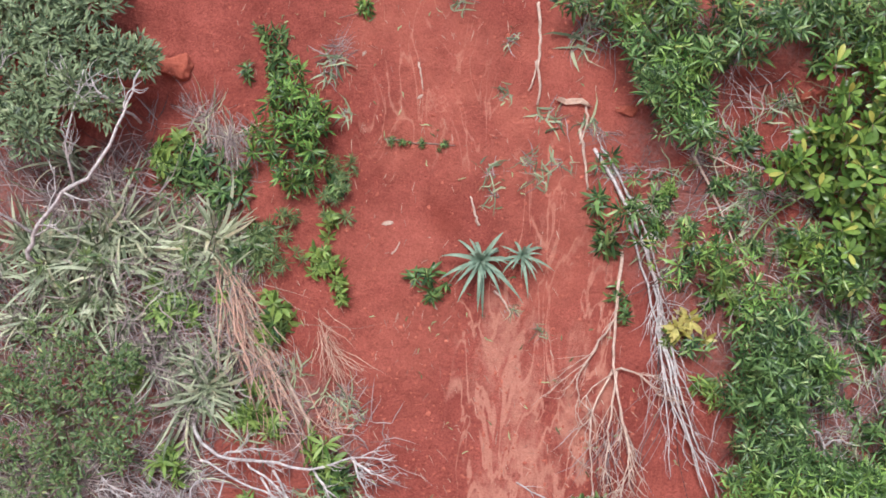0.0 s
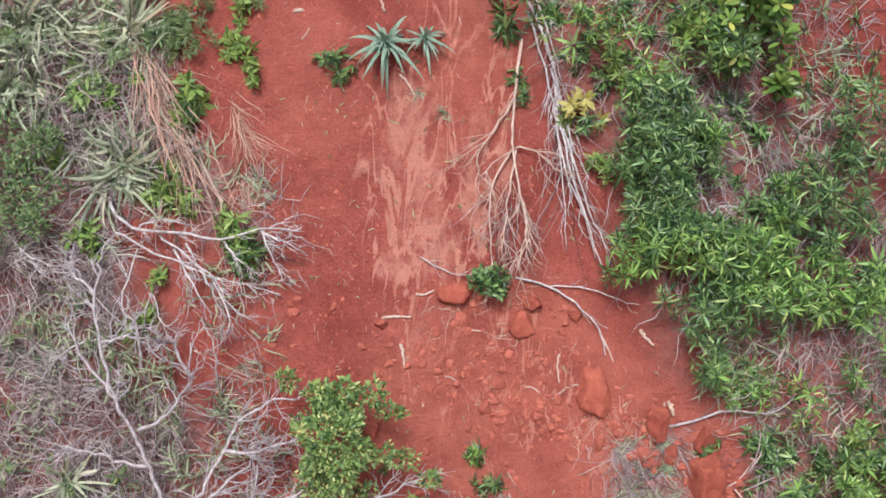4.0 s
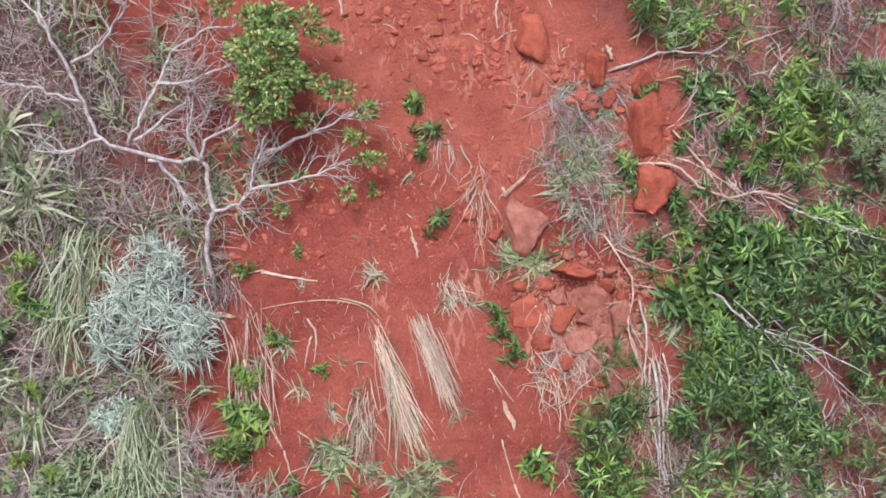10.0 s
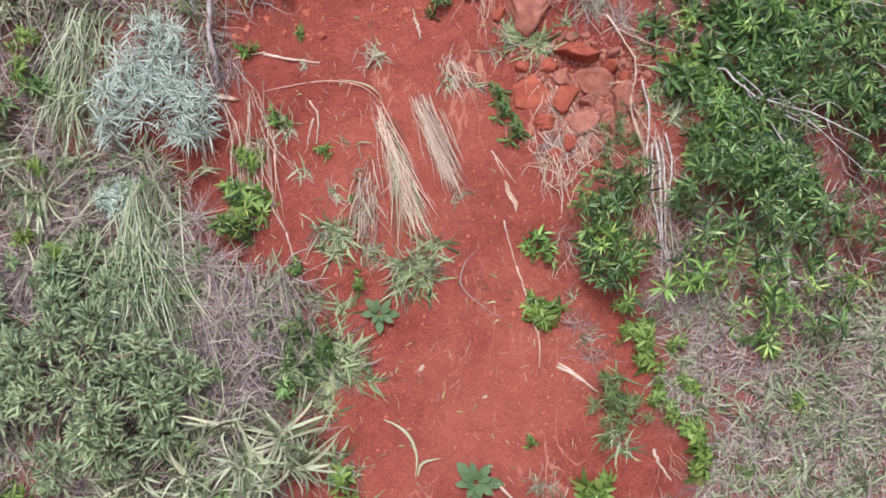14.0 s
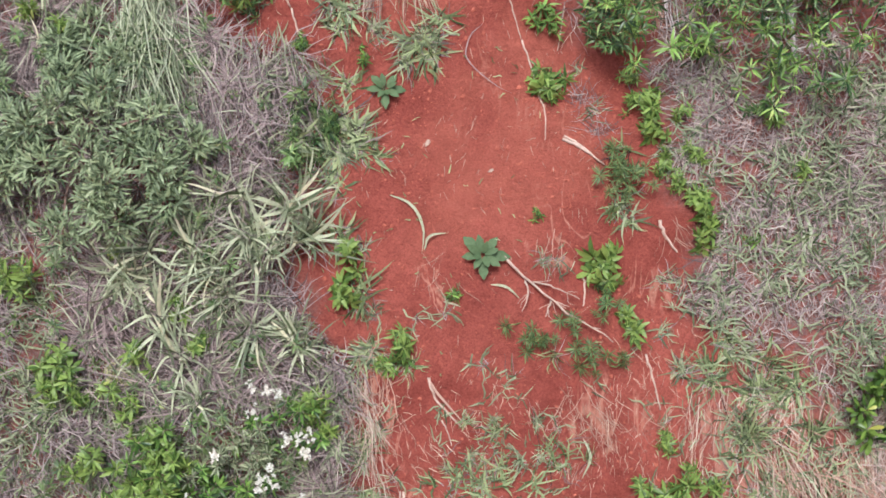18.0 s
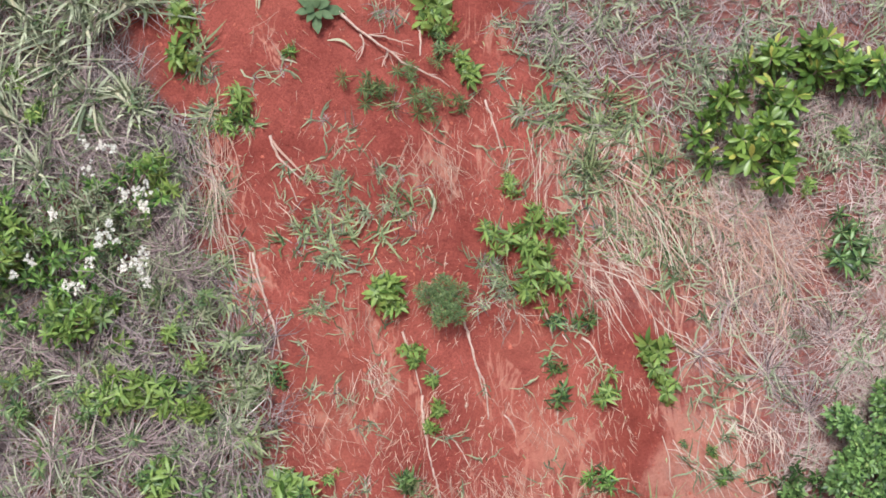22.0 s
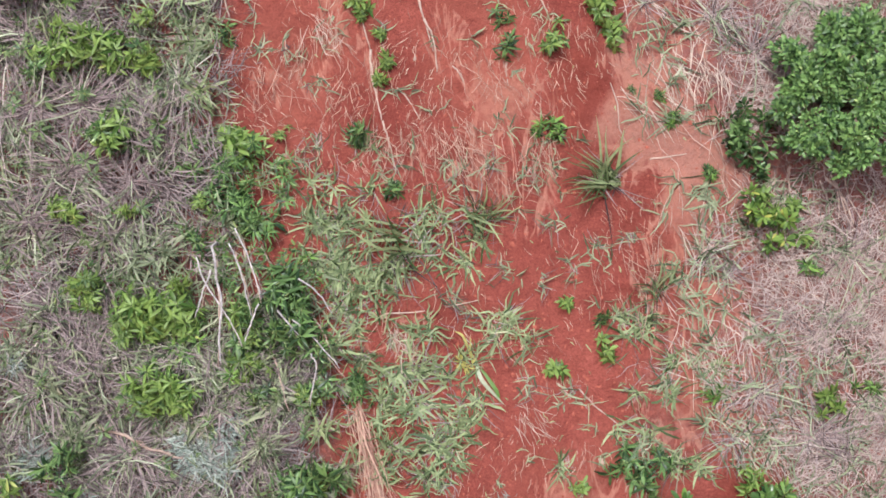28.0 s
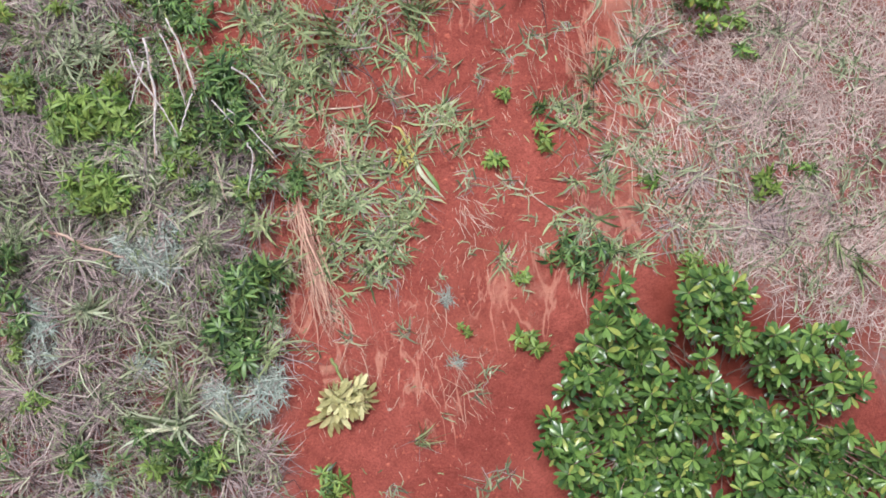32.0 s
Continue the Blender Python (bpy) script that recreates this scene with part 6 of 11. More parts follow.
# ---- weed thickets along the bank's flank ----
thicket("dark_weed_thicket", WEED_PATCHES, 380, 0.084, 0.17, 0.42, M_WEED, "dense thicket of dark green narrow-leaved weeds", 61, False, open_=0.41)
thicket("bright_weed_thicket", WEED_PATCHES, 320, 0.084, 0.175, 0.44, M_WEED_LIGHT, "bright green weeds growing through the thicket", 62, True, open_=0.38)
thicket("low_weeds", RIGHT_MIX, 34, 0.07, 0.2, 0.1, M_WEED, "scattered low weeds on the bank's flank", 63)
thicket("low_olive_weeds", LEFT_GRASS, 14, 0.062, 0.26, 0.27, M_BUSH, "scattered olive-green weeds in dry grass", 64, gaps=False)
thicket("edge_weeds", EDGE_WEEDS, 105, 0.064, 0.2, 0.2, M_SHRUB, "dark green weeds along the edge of dry grass", 65, open_=0.3, gaps=False)
thicket("bright_edge_weeds", EDGE_WEEDS, 90, 0.06, 0.24, 0.22, M_WEED_LIGHT, "bright green weeds along the edge of dry grass", 66, True, open_=0.25, gaps=False)
cover("broad_green_grass", GREEN_LEFT, 420, (0.10, 0.24), (0.010, 0.018), M_SAGE, (0.15, 1.0), "broad green blades over grey thatch", 171, mound=0.22, patchy=1.9, tuft_of=7)
cover("edge_grass", EDGE_WEEDS, 420, (0.10, 0.22), (0.009, 0.018), M_SAGE, (0.15, 1.0), "broad green blades among weeds at the grass edge", 161, mound=0.1, tuft_of=7)
# ---- head of the bank ----
bush("shrub", -2.68, 1.08, 1.05, 0.5, 26, 330, 0.068, 0.22, M_DULL, "dense grey-green shrub with small narrow leaves", seed=4)
bush("shrub", -2.54, -1.24, 0.88, 0.38, 30, 125, 0.046, 0.26, M_BUSH, "fine-leaved olive green shrub on the bank", seed=5)
deadwood("dead_branch", "bleached grey dead branch over long grass", [[(-2.81, -0.28), (-2.74, -0.09), (-2.48, 0.18), (-2.26, 0.32), (-2.1, 0.68), (-2.0, 0.95)], [(-2.74, -0.09), (-2.93, 0.07), (-3.14, 0.23)], [(-2.1, 0.68), (-2.24, 0.78), (-2.34, 0.91)], [(-2.48, 0.18), (-2.46, 0.48), (-2.35, 0.95)], [(-3.11, 0.41), (-2.99, 0.76), (-2.93, 1.01)]], 0.017, M_BARK, (5, 0.3, 0.8, 2), (0.22, 0.5, 0.55), seed=3)
tuft("long", -2.26, 0.05, 1.1)
tuft("long", -1.67, -0.07, 1.1)
tuft("long", -2.48, -0.41, 1.2)
tuft("long", -2.8, -0.32, 1.2)
tuft("long", -2.12, -0.58)
tuft("long", -1.7, -0.89)
tuft("long", -1.75, -1.12)
tuft("long", -2.84, -0.73, 1.1)
tuft("long", -1.58, -0.25, 0.8)
tuft("long", -2.59, 0.41)
tuft("long", -2.68, 0.9, 0.8)
tuft("long", -2.99, -0.1)
tuft("long", -1.92, -0.34)
tuft("long", -2.26, -0.74, 0.8)
tuft("thatch", -2.39, 0.27)
tuft("thatch", -2.73, 0.17)
tuft("thatch", -1.97, -0.76)
tuft("thatch", -2.13, -1.03)
tuft("thatch", -1.53, -0.55)
tuft("thatch", -1.67, -1.62)
tuft("thatch", -2.38, -1.67)
tuft("thatch", -2.73, -1.62)
tuft("thatch", -1.57, 0.62, 0.8)
tuft("thatch", -1.73, 0.76, 0.7)
rosette_bush("green_weed", -1.14, 0.72, [(-1.3, 1.06), (-1.21, 1.21), (-1.11, 0.99), (-0.98, 0.81), (-0.85, 0.67), (-0.83, 0.45), (-1.03, 0.38), (-1.22, 0.45), (-1.37, 0.65), (-1.36, 0.87)], 0.26, 50, 0.078, 0.19, M_WEED_LIGHT, "tall bright green weed with narrow leaves on red soil", 53, leaves=(9, 14), droop=0.4)
weed("dark", -1.89, 0.43)
weed("dark", -1.74, 0.33, 0.8)
weed("dark", -1.46, 0.43, 0.7)
weed("dark", -1.27, 1.0, 0.8)
weed("dark", -1.07, 0.44, 0.9)
weed("dark", -1.2, -0.52, 0.9)
weed("dark", -1.2, -0.64, 0.7)
weed("smalldark", -1.29, 1.27, 1.2)
weed("smalldark", -1.37, 1.34)
weed("smalldark", -1.25, 1.16, 1.3)
weed("smalldark", -0.87, 0.31, 1.3)
weed("smalldark", -1.48, 1.07)
weed("smalldark", -2.12, 1.1)
weed("smalldark", -0.23, -0.25, 1.5)
weed("smalldark", -0.13, -0.32)
weed("light", -1.92, -0.49)
weed("light", -1.83, -0.12, 0.9)
weed("light", -1.32, -1.16)
weed("light", -2.03, -0.35, 0.8)
weed("light", -1.55, -0.4, 0.7)
weed("feather", -1.28, -0.01, 1.3)
weed("feather", -1.29, -0.16, 1.2)
weed("feather", -0.87, 0.53)
weed("feather", -0.82, 0.46, 0.9)
weed("feather", 2.02, -1.15, 1.4)
weed("feather", -0.88, 0.27, 0.8)
weed("ovate", -0.89, 0.08)
weed("ovate", -0.86, -0.12, 1.1)
weed("ovate", -0.77, -0.35, 0.9)
weed("ovate", -0.93, -0.21, 0.9)
weed("ovate", -0.81, -0.24)
weed("ovate", -1.33, -1.01, 0.8)
agave(0.13, -0.1, 40, 0.29, "blue-green agave with arching sword leaves on bare soil", 3)
agave(0.39, -0.05, 24, 0.2, "small blue-green agave beside a larger one", 5)
hay(-0.89, -0.53, 0.6, 0.035, 60, -70)
tuft("sparse", -0.88, 1.18, 1.2)
tuft("sparse", -0.93, 1.07)
tuft("sparse", -0.79, 0.83)
tuft("sparse", 0.14, 0.48)
tuft("sparse", 0.18, 0.35, 1.1)
tuft("sparse", 0.53, 0.86, 1.2)
tuft("sparse", 0.79, 0.87, 1.2)
tuft("sparse", 0.4, 0.57)
tuft("sparse", 0.6, 0.56)
tuft("sparse", 0.48, 0.46)
tuft("sparse", 0.55, -0.53, 0.7)
tuft("sparse", 0.35, -0.41, 0.6)
tuft("sparse", 0.22, 1.02)
tuft("sparse", 0.24, 1.38)
tuft("sparse", -0.14, 1.55, 1.1)
tuft("sparse", 0.66, 1.38, 1.6)
tuft("sparse", 0.73, 1.46, 1.6)
tuft("sparse", -0.71, -1.06, 1.2)
tuft("sparse", -0.63, -1.17)
tuft("dry", -0.72, -0.99)
tuft("dry", -1.61, 0.66)
tuft("dry", -1.53, 0.47)
tuft("dry", -1.89, 0.8)
tuft("dry", -0.88, 1.25, 0.8)
tuft("dry", 0.87, 0.78)
tuft("dry", 0.96, 0.56)
weed("small", -0.7, 1.54)
weed("small", 1.3, 0.39, 1.1)
weed("small", 1.27, 0.2)
weed("smalldark", 0.85, 0.27, 1.5)
weed("smalldark", 0.94, 0.11, 1.6)
weed("smalldark", 1.04, -0.26)
weed("smalldark", 1.08, -0.4)
weed("smalldark", 1.69, 0.45, 1.3)
weed("smalldark", 1.78, 0.74, 1.5)
weed("smalldark", 2.17, 1.27, 1.2)
weed("smalldark", 1.73, 0.26, 1.3)
weed("smalldark", 2.26, 1.41, 1.3)
weed("smalldark", 1.61, 1.29)
deadwood("dead_branch", "thick pale root running straight down the soil", [[(0.41, 1.63), (0.43, 1.43), (0.44, 1.2), (0.44, 0.95)], [(0.43, 1.24), (0.41, 1.13), (0.38, 1.03)]], 0.012, M_ROOT, (0, 0, 0, 0), (0.01, 0.02), taper=0.6)
wood_chunk(0.58, 0.98, 0.76, 0.96, 0.035, "short bleached piece of wood on red soil")
stick(-0.35, 1.18, -0.31, 1.0, 0.007)
stick(-0.46, -0.08, -0.41, -0.0, 0.006)
stick(0.22, -0.28, 0.34, -0.43, 0.01)
stick(0.1, 0.14, 0.04, 0.32, 0.01)
stick(0.72, 0.81, 0.8, 0.4, 0.012)
stick(0.75, 0.96, 0.73, 0.7, 0.009)
stick(-0.89, 1.44, -0.74, 1.48, 0.004, M_TWIG)
stick(-0.55, 0.67, -0.32, 0.65, 0.006, M_TWIG, label="dark creeping twig on red soil")
stick(-0.34, 0.66, -0.08, 0.65, 0.006, M_TWIG, label="dark creeping twig on red soil")
stick(-0.19, -0.36, -0.14, -0.43, 0.008)
weed("smalldark", -0.5, 0.66, 0.5)
weed("smalldark", -0.41, 0.65, 0.5)
weed("smalldark", -0.3, 0.65, 0.5)
weed("smalldark", -0.17, 0.64, 0.5)
litter(-0.35, 0.94, 0.077, 30, "small bleached scrap on the red soil")
litter(-0.54, 0.11, 0.108, 10, "small bleached scrap on the red soil")
litter(-0.23, 0.04, 0.031, 0, "small bleached scrap on the red soil")
litter(-0.72, 1.2, 0.084, 60, "small bleached scrap on the red soil")
litter(-1.61, 0.64, 0.061, 20, "small bleached scrap on the red soil")
deadwood("dead_branch", "bundle of long bleached dead stems trailing down the bank", [[(0.82, 0.71), (1.0, 0.39), (1.16, 0.12), (1.29, -0.24), (1.32, -0.5), (1.4, -0.82), (1.54, -1.19), (1.68, -1.58)], [(0.87, 0.69), (1.11, 0.31), (1.24, 0.01), (1.34, -0.3)], [(1.32, -0.5), (1.46, -0.86), (1.6, -1.22), (1.76, -1.5)], [(1.2, 0.05), (1.38, -0.53), (1.47, -0.97), (1.62, -1.48)], [(1.08, 0.19), (1.26, -0.32), (1.37, -0.9), (1.43, -1.42)], [(1.25, -0.17), (1.42, -0.68), (1.51, -0.89)], [(1.3, -0.39), (1.35, -0.75), (1.5, -1.12), (1.58, -1.26)]], 0.013, M_BARK, (4, 0.28, 0.4, 2), (0.03, 0.08), seed=8)
deadwood("dead_branch", "bleached dead branch hanging with a fan of fine twigs", [[(1.05, 0.04), (1.03, -0.26), (1.02, -0.55), (1.03, -0.77), (1.1, -1.09), (1.2, -1.47)], [(1.03, -0.75), (0.91, -1.0), (0.9, -1.29), (0.94, -1.62)], [(1.03, -0.41), (0.9, -0.63), (0.8, -0.82), (0.81, -1.0)], [(1.05, -0.77), (1.01, -1.14), (0.99, -1.47)], [(1.03, -0.74), (1.2, -0.78), (1.32, -0.91)], [(1.08, -0.99), (1.15, -1.28), (1.1, -1.58)]], 0.013, M_ROOT, (6, 0.34, 0.4, 2), (0.03, 0.1), seed=9)
hay(1.04, -1.07, 0.65, 0.054, 70, -92, M_STRAW)
hay(1.27, -0.4, 1.27, 0.046, 50, -78, M_STRAW)
rosette_bush("yellowed_weed", 1.46, -0.46, [(1.2, -0.4), (1.45, -0.31), (1.64, -0.37), (1.57, -0.6), (1.28, -0.54)], 0.14, 4, 0.085, 0.36, M_GOLD, "weed with yellowed leaves among green ones", 4)
weed("light", 1.36, -0.5, 0.8)
weed("dark", 1.52, -0.52, 0.8)
deadwood("dead_branch", "thin pale dead stem bent over the soil", [[(1.45, 0.71), (1.62, 0.41), (1.77, 0.08), (1.87, -0.1), (2.06, -0.15)], [(1.5, 0.7), (1.71, 0.61), (1.85, 0.56)], [(1.89, 1.15), (1.87, 0.93), (1.83, 0.78)]], 0.010, M_ROOT, (3, 0.12, 0.7, 1), (0.02, 0.05))
deadwood("dead_branch", "arched greenish stem over red soil", [[(1.82, -0.07), (1.84, 0.08), (1.97, 0.29), (2.2, 0.46), (2.42, 0.49)]], 0.010, M_STALK, (0, 0, 0, 0), (0.02, 0.12))
rosette_bush("broad_leaved_shrub", 2.59, 0.34, [(1.82, 0.6), (2.15, 0.79), (2.24, 1.25), (2.62, 1.35), (2.79, -0.29), (2.33, -0.11), (2.15, -0.01), (2.03, 0.23), (2.15, 0.33), (1.79, 0.46)], 0.45, 84, 0.098, 0.36, M_YELLOW, "broad-leaved shrub with yellow-green leaf fans", 6, leaves=(5, 8), blunt=True)
tuft("thatch", 2.53, -0.47, 0.9)
tuft("thatch", 2.59, -0.02)
tuft("thatch", 2.26, -0.48, 0.7)
tuft("thatch", 1.9, 0.45, 0.6)
tuft("thatch", 1.52, 0.63, 0.6)
tuft("thatch", 1.24, 0.35, 0.6)
tuft("thatch", 2.46, -0.36, 0.8)
weed("light", 2.44, 1.58, 1.2)
weed("light", 2.2, 1.61)
weed("light", 1.97, 1.54)
weed("light", 2.54, 1.43, 1.1)
weed("light", 1.69, 1.58)
weed("light", 1.63, -0.88)
weed("light", 1.89, -0.83)
deadwood("dead_branch", "white forked dead twig above green weeds", [[(2.34, -1.39), (2.35, -1.17), (2.28, -1.03), (2.23, -0.96)], [(2.35, -1.17), (2.41, -1.09), (2.5, -1.11)], [(2.34, -1.15), (2.32, -1.06)], [(2.34, -1.28), (2.38, -1.2), (2.49, -1.2)]], 0.010, M_BARK, (3, 0.1, 0.8, 1), (0.15, 0.3))
weed("smalldark", 2.69, -1.04, 1.3)
weed("smalldark", 2.55, -0.9)
weed("smalldark", 2.69, -0.6, 1.3)
weed("smalldark", 2.57, -0.39, 1.3)
weed("smalldark", 2.44, -0.32)
rock(2.17, 1.08, 0.08, 0.08, 0.038, 0)
rock(-1.98, 1.08, 0.23, 0.17, 0.054, 20)
rock(2.26, 1.11, 0.05, 0.05, 0.027, 0)
rock(1.01, 0.94, 0.15, 0.08, 0.031, 0)
stick(-1.8, 0.11, -1.22, -1.02, 0.013, M_ROOT, label="long pale dead stem leaning down the bank")
stick(-1.57, -0.21, -0.89, -1.32, 0.017, M_ROOT, label="long pale dead stem leaning down the bank")
stick(-1.42, 0.02, -1.37, -0.73, 0.009)
stick(-1.54, -0.4, -1.31, -1.06, 0.009)
stick(-1.8, 0.84, -1.76, 0.57, 0.008)
stick(-1.45, -0.54, -0.96, -1.34, 0.01)
hay(3.51, -0.95, 1.15, 0.054, 70, -92, M_STRAW)
hay(3.19, -0.58, 0.46, 0.061, 50, -90, M_STRAW)
hay(2.82, -1.64, 0.35, 0.077, 50, -85, M_STRAW)
hay(2.8, -0.53, 0.35, 0.061, 40, -95, M_STRAW)
hay(3.68, -1.7, 0.35, 0.077, 50, -90, M_STRAW)
hay(3.5, -1.74, 0.42, 0.054, 40, -88, M_STRAW)
tuft("long", -2.43, -0.19, 1.2)
tuft("long", -2.26, -0.34, 1.2)
tuft("long", -1.66, -0.13, 1.1)
tuft("long", -1.71, -1.02, 1.2)
tuft("long", -2.08, -0.17)
tuft("long", -2.48, -0.49, 1.2)
tuft("long", -2.34, -0.0)
tuft("long", -1.59, -1.05, 1.1)
weed("light", -1.86, -0.55, 1.3)
weed("light", -1.77, -0.51)
weed("light", -1.26, -1.15, 1.2)
weed("light", -1.18, -1.24)
weed("light", -0.83, -1.42, 1.1)
weed("light", -0.75, -1.53)
weed("light", -1.92, -1.54, 1.3)
weed("light", -1.77, -1.64, 1.2)
weed("light", -1.36, -1.81, 0.9)
weed("light", -1.42, -2.03, 0.8)
weed("light", -1.51, -2.13, 0.8)
weed("light", -2.29, -1.04)
weed("light", -2.07, -0.96)
weed("ovate", -1.96, 0.46, 1.2)
weed("ovate", -1.89, 0.54, 1.2)
weed("ovate", -2.01, 0.49)
weed("ovate", -1.22, -0.48, 1.3)
weed("ovate", -1.24, -0.63, 1.2)
weed("ovate", -1.33, -1.22)
weed("dark", -1.66, 0.28, 1.2)
weed("dark", -1.71, 0.43)
weed("dark", -0.67, -1.56, 1.1)
weed("dark", -0.71, -1.63)
weed("dark", -1.55, 0.21)
weed("feather", -1.26, 0.04, 1.4)
weed("feather", -1.24, -0.07, 1.4)
weed("feather", -1.18, -0.15, 1.2)
weed("feather", -0.92, 0.23, 1.1)
weed("feather", -0.87, 0.31, 1.1)
hay(-1.62, 0.77, 0.42, 0.1, 160, -75, M_STRAW, "dry thatch hanging over the bank edge", 0.25, 0, 0.1, 1.2)
hay(-1.6, -0.15, 1.27, 0.046, 120, -66, M_STRAW_PALE, "long pale dead stalks trailing down the bank", 0.08, 0, 0.1, 1.6)
hay(-2.1, -0.66, 0.54, 0.115, 160, -85, M_STRAW, "dead grass skirt under long blades", 0.2, 0, 0.12, 1.2)
hay(-0.81, -1.05, 0.23, 0.061, 80, -85)
hay(-1.43, 0.09, 0.54, 0.038, 60, -88, M_STRAW)
weed("smalldark", 1.46, 0.16, 1.2)
weed("smalldark", 1.52, 0.01, 1.2)
weed("smalldark", 1.44, -0.14)
weed("smalldark", 1.59, -0.28, 1.3)
weed("smalldark", 1.76, -0.09)
weed("smalldark", 1.9, 0.06)
weed("smalldark", 2.07, 0.13, 0.8)
weed("smalldark", 1.27, 0.35, 0.9)
weed("smalldark", 1.98, 0.68, 1.2)
weed("smalldark", 1.8, 0.76, 1.2)
weed("light", 1.64, -0.06, 1.0)
weed("light", 1.76, -0.24, 1.1)
weed("light", 1.3, 0.41, 0.7)
hay(2.76, -0.55, 0.58, 0.046, 65, -80, M_STRAW, "dry grey stems trailing down between weeds", 0.22, 0, 0.12, 1.2)
hay(2.88, -0.65, 0.46, 0.041, 55, -70, M_STRAW, "dry grey stems trailing down between weeds", 0.22, 0, 0.12, 1.2)
hay(3.59, -1.08, 1.0, 0.037, 80, -96, M_STRAW, "dry grey stems trailing down between weeds", 0.22, 0, 0.12, 1.2)
hay(3.48, -1.2, 0.88, 0.023, 55, -93, M_STRAW, "dry grey stems trailing down between weeds", 0.22, 0, 0.12, 1.2)
hay(3.69, -0.65, 0.61, 0.06, 90, -95, M_STRAW, "dry grey stems trailing down between weeds", 0.22, 0, 0.12, 1.2)
hay(3.82, -0.87, 0.77, 0.046, 75, -92, M_STRAW, "dry grey stems trailing down between weeds", 0.22, 0, 0.12, 1.2)
hay(3.62, -1.82, 0.58, 0.055, 75, -90, M_STRAW, "dry grey stems trailing down between weeds", 0.22, 0, 0.12, 1.2)
hay(3.85, -1.69, 0.58, 0.055, 65, -95, M_STRAW, "dry grey stems trailing down between weeds", 0.22, 0, 0.12, 1.2)
hay(3.07, -2.52, 0.27, 0.046, 30, -60, M_STRAW, "dry grey stems trailing down between weeds", 0.22, 0, 0.12, 1.2)
hay(2.8, -2.76, 0.35, 0.037, 25, -75, M_STRAW, "dry grey stems trailing down between weeds", 0.22, 0, 0.12, 1.2)
hay(3.13, -3.11, 0.35, 0.037, 25, -80, M_STRAW, "dry grey stems trailing down between weeds", 0.22, 0, 0.12, 1.2)
stick(3.09, -0.87, 3.31, -0.65, 0.007)
stick(3.56, -0.53, 3.48, -0.82, 0.006)
stick(3.48, -1.12, 3.52, -2.09, 0.009)
stick(2.49, -1.08, 2.65, -1.21, 0.007)
stick(2.77, -3.1, 3.0, -3.38, 0.01)
stick(3.0, -3.24, 3.3, -3.44, 0.01)
stick(2.65, -3.14, 2.96, -3.27, 0.007)
stick(3.07, -2.37, 3.39, -2.24, 0.009)
stick(2.94, -2.6, 3.12, -2.37, 0.007)
stick(3.25, -2.58, 3.5, -2.24, 0.007)
stick(2.83, -2.76, 3.08, -2.89, 0.006)
stick(2.58, -2.96, 2.76, -2.76, 0.006)
# ---- foot of the bare chute, with the dead tree ----
deadwood("dead_branch", "bleached dead branch with a fan of bare twigs", [[(-1.73, -1.26), (-1.49, -1.45), (-1.19, -1.46), (-0.89, -1.49), (-0.64, -1.41), (-0.38, -1.41)], [(-1.63, -1.47), (-1.39, -1.59), (-1.14, -1.67), (-0.91, -1.75), (-0.7, -1.79), (-0.47, -1.84)], [(-1.33, -1.48), (-1.14, -1.61), (-0.91, -1.75), (-0.81, -1.92), (-0.65, -2.03)], [(-0.89, -1.49), (-0.78, -1.61), (-0.62, -1.72)], [(-0.64, -1.41), (-0.55, -1.55), (-0.47, -1.71)], [(-0.64, -1.41), (-0.45, -1.49), (-0.35, -1.54)], [(-1.47, -1.45), (-1.33, -1.39), (-1.1, -1.4)], [(-0.95, -1.75), (-0.79, -1.99), (-0.82, -2.1)], [(-1.22, -1.58), (-1.01, -1.86), (-0.93, -2.0)], [(-1.15, -1.54), (-0.95, -1.78), (-0.88, -1.96)]], 0.013, M_BARK, (7, 0.17, 0.6, 2), (0.12, 0.2, 0.12), seed=12)
deadwood("dead_branch", "upright bleached dead limb among grass", [[(-1.37, -2.51), (-1.44, -2.1), (-1.52, -1.96), (-1.44, -1.59)], [(-1.42, -2.17), (-1.35, -1.88), (-1.22, -2.08), (-1.13, -2.04)], [(-1.44, -2.1), (-1.28, -2.26), (-1.18, -2.15)], [(-1.47, -2.17), (-1.66, -1.96), (-1.86, -1.81)], [(-1.53, -2.18), (-1.78, -2.23), (-1.95, -2.36), (-2.04, -2.54)], [(-2.43, -1.52), (-2.19, -1.66), (-2.01, -1.74)], [(-2.44, -1.81), (-2.23, -1.7), (-2.11, -1.73)], [(-0.89, -2.5), (-0.87, -2.22), (-0.97, -2.04)], [(-0.87, -2.22), (-0.84, -2.07)]], 0.012, M_BARK, (6, 0.16, 0.7, 2), (0.03, 0.2, 0.2), seed=14)
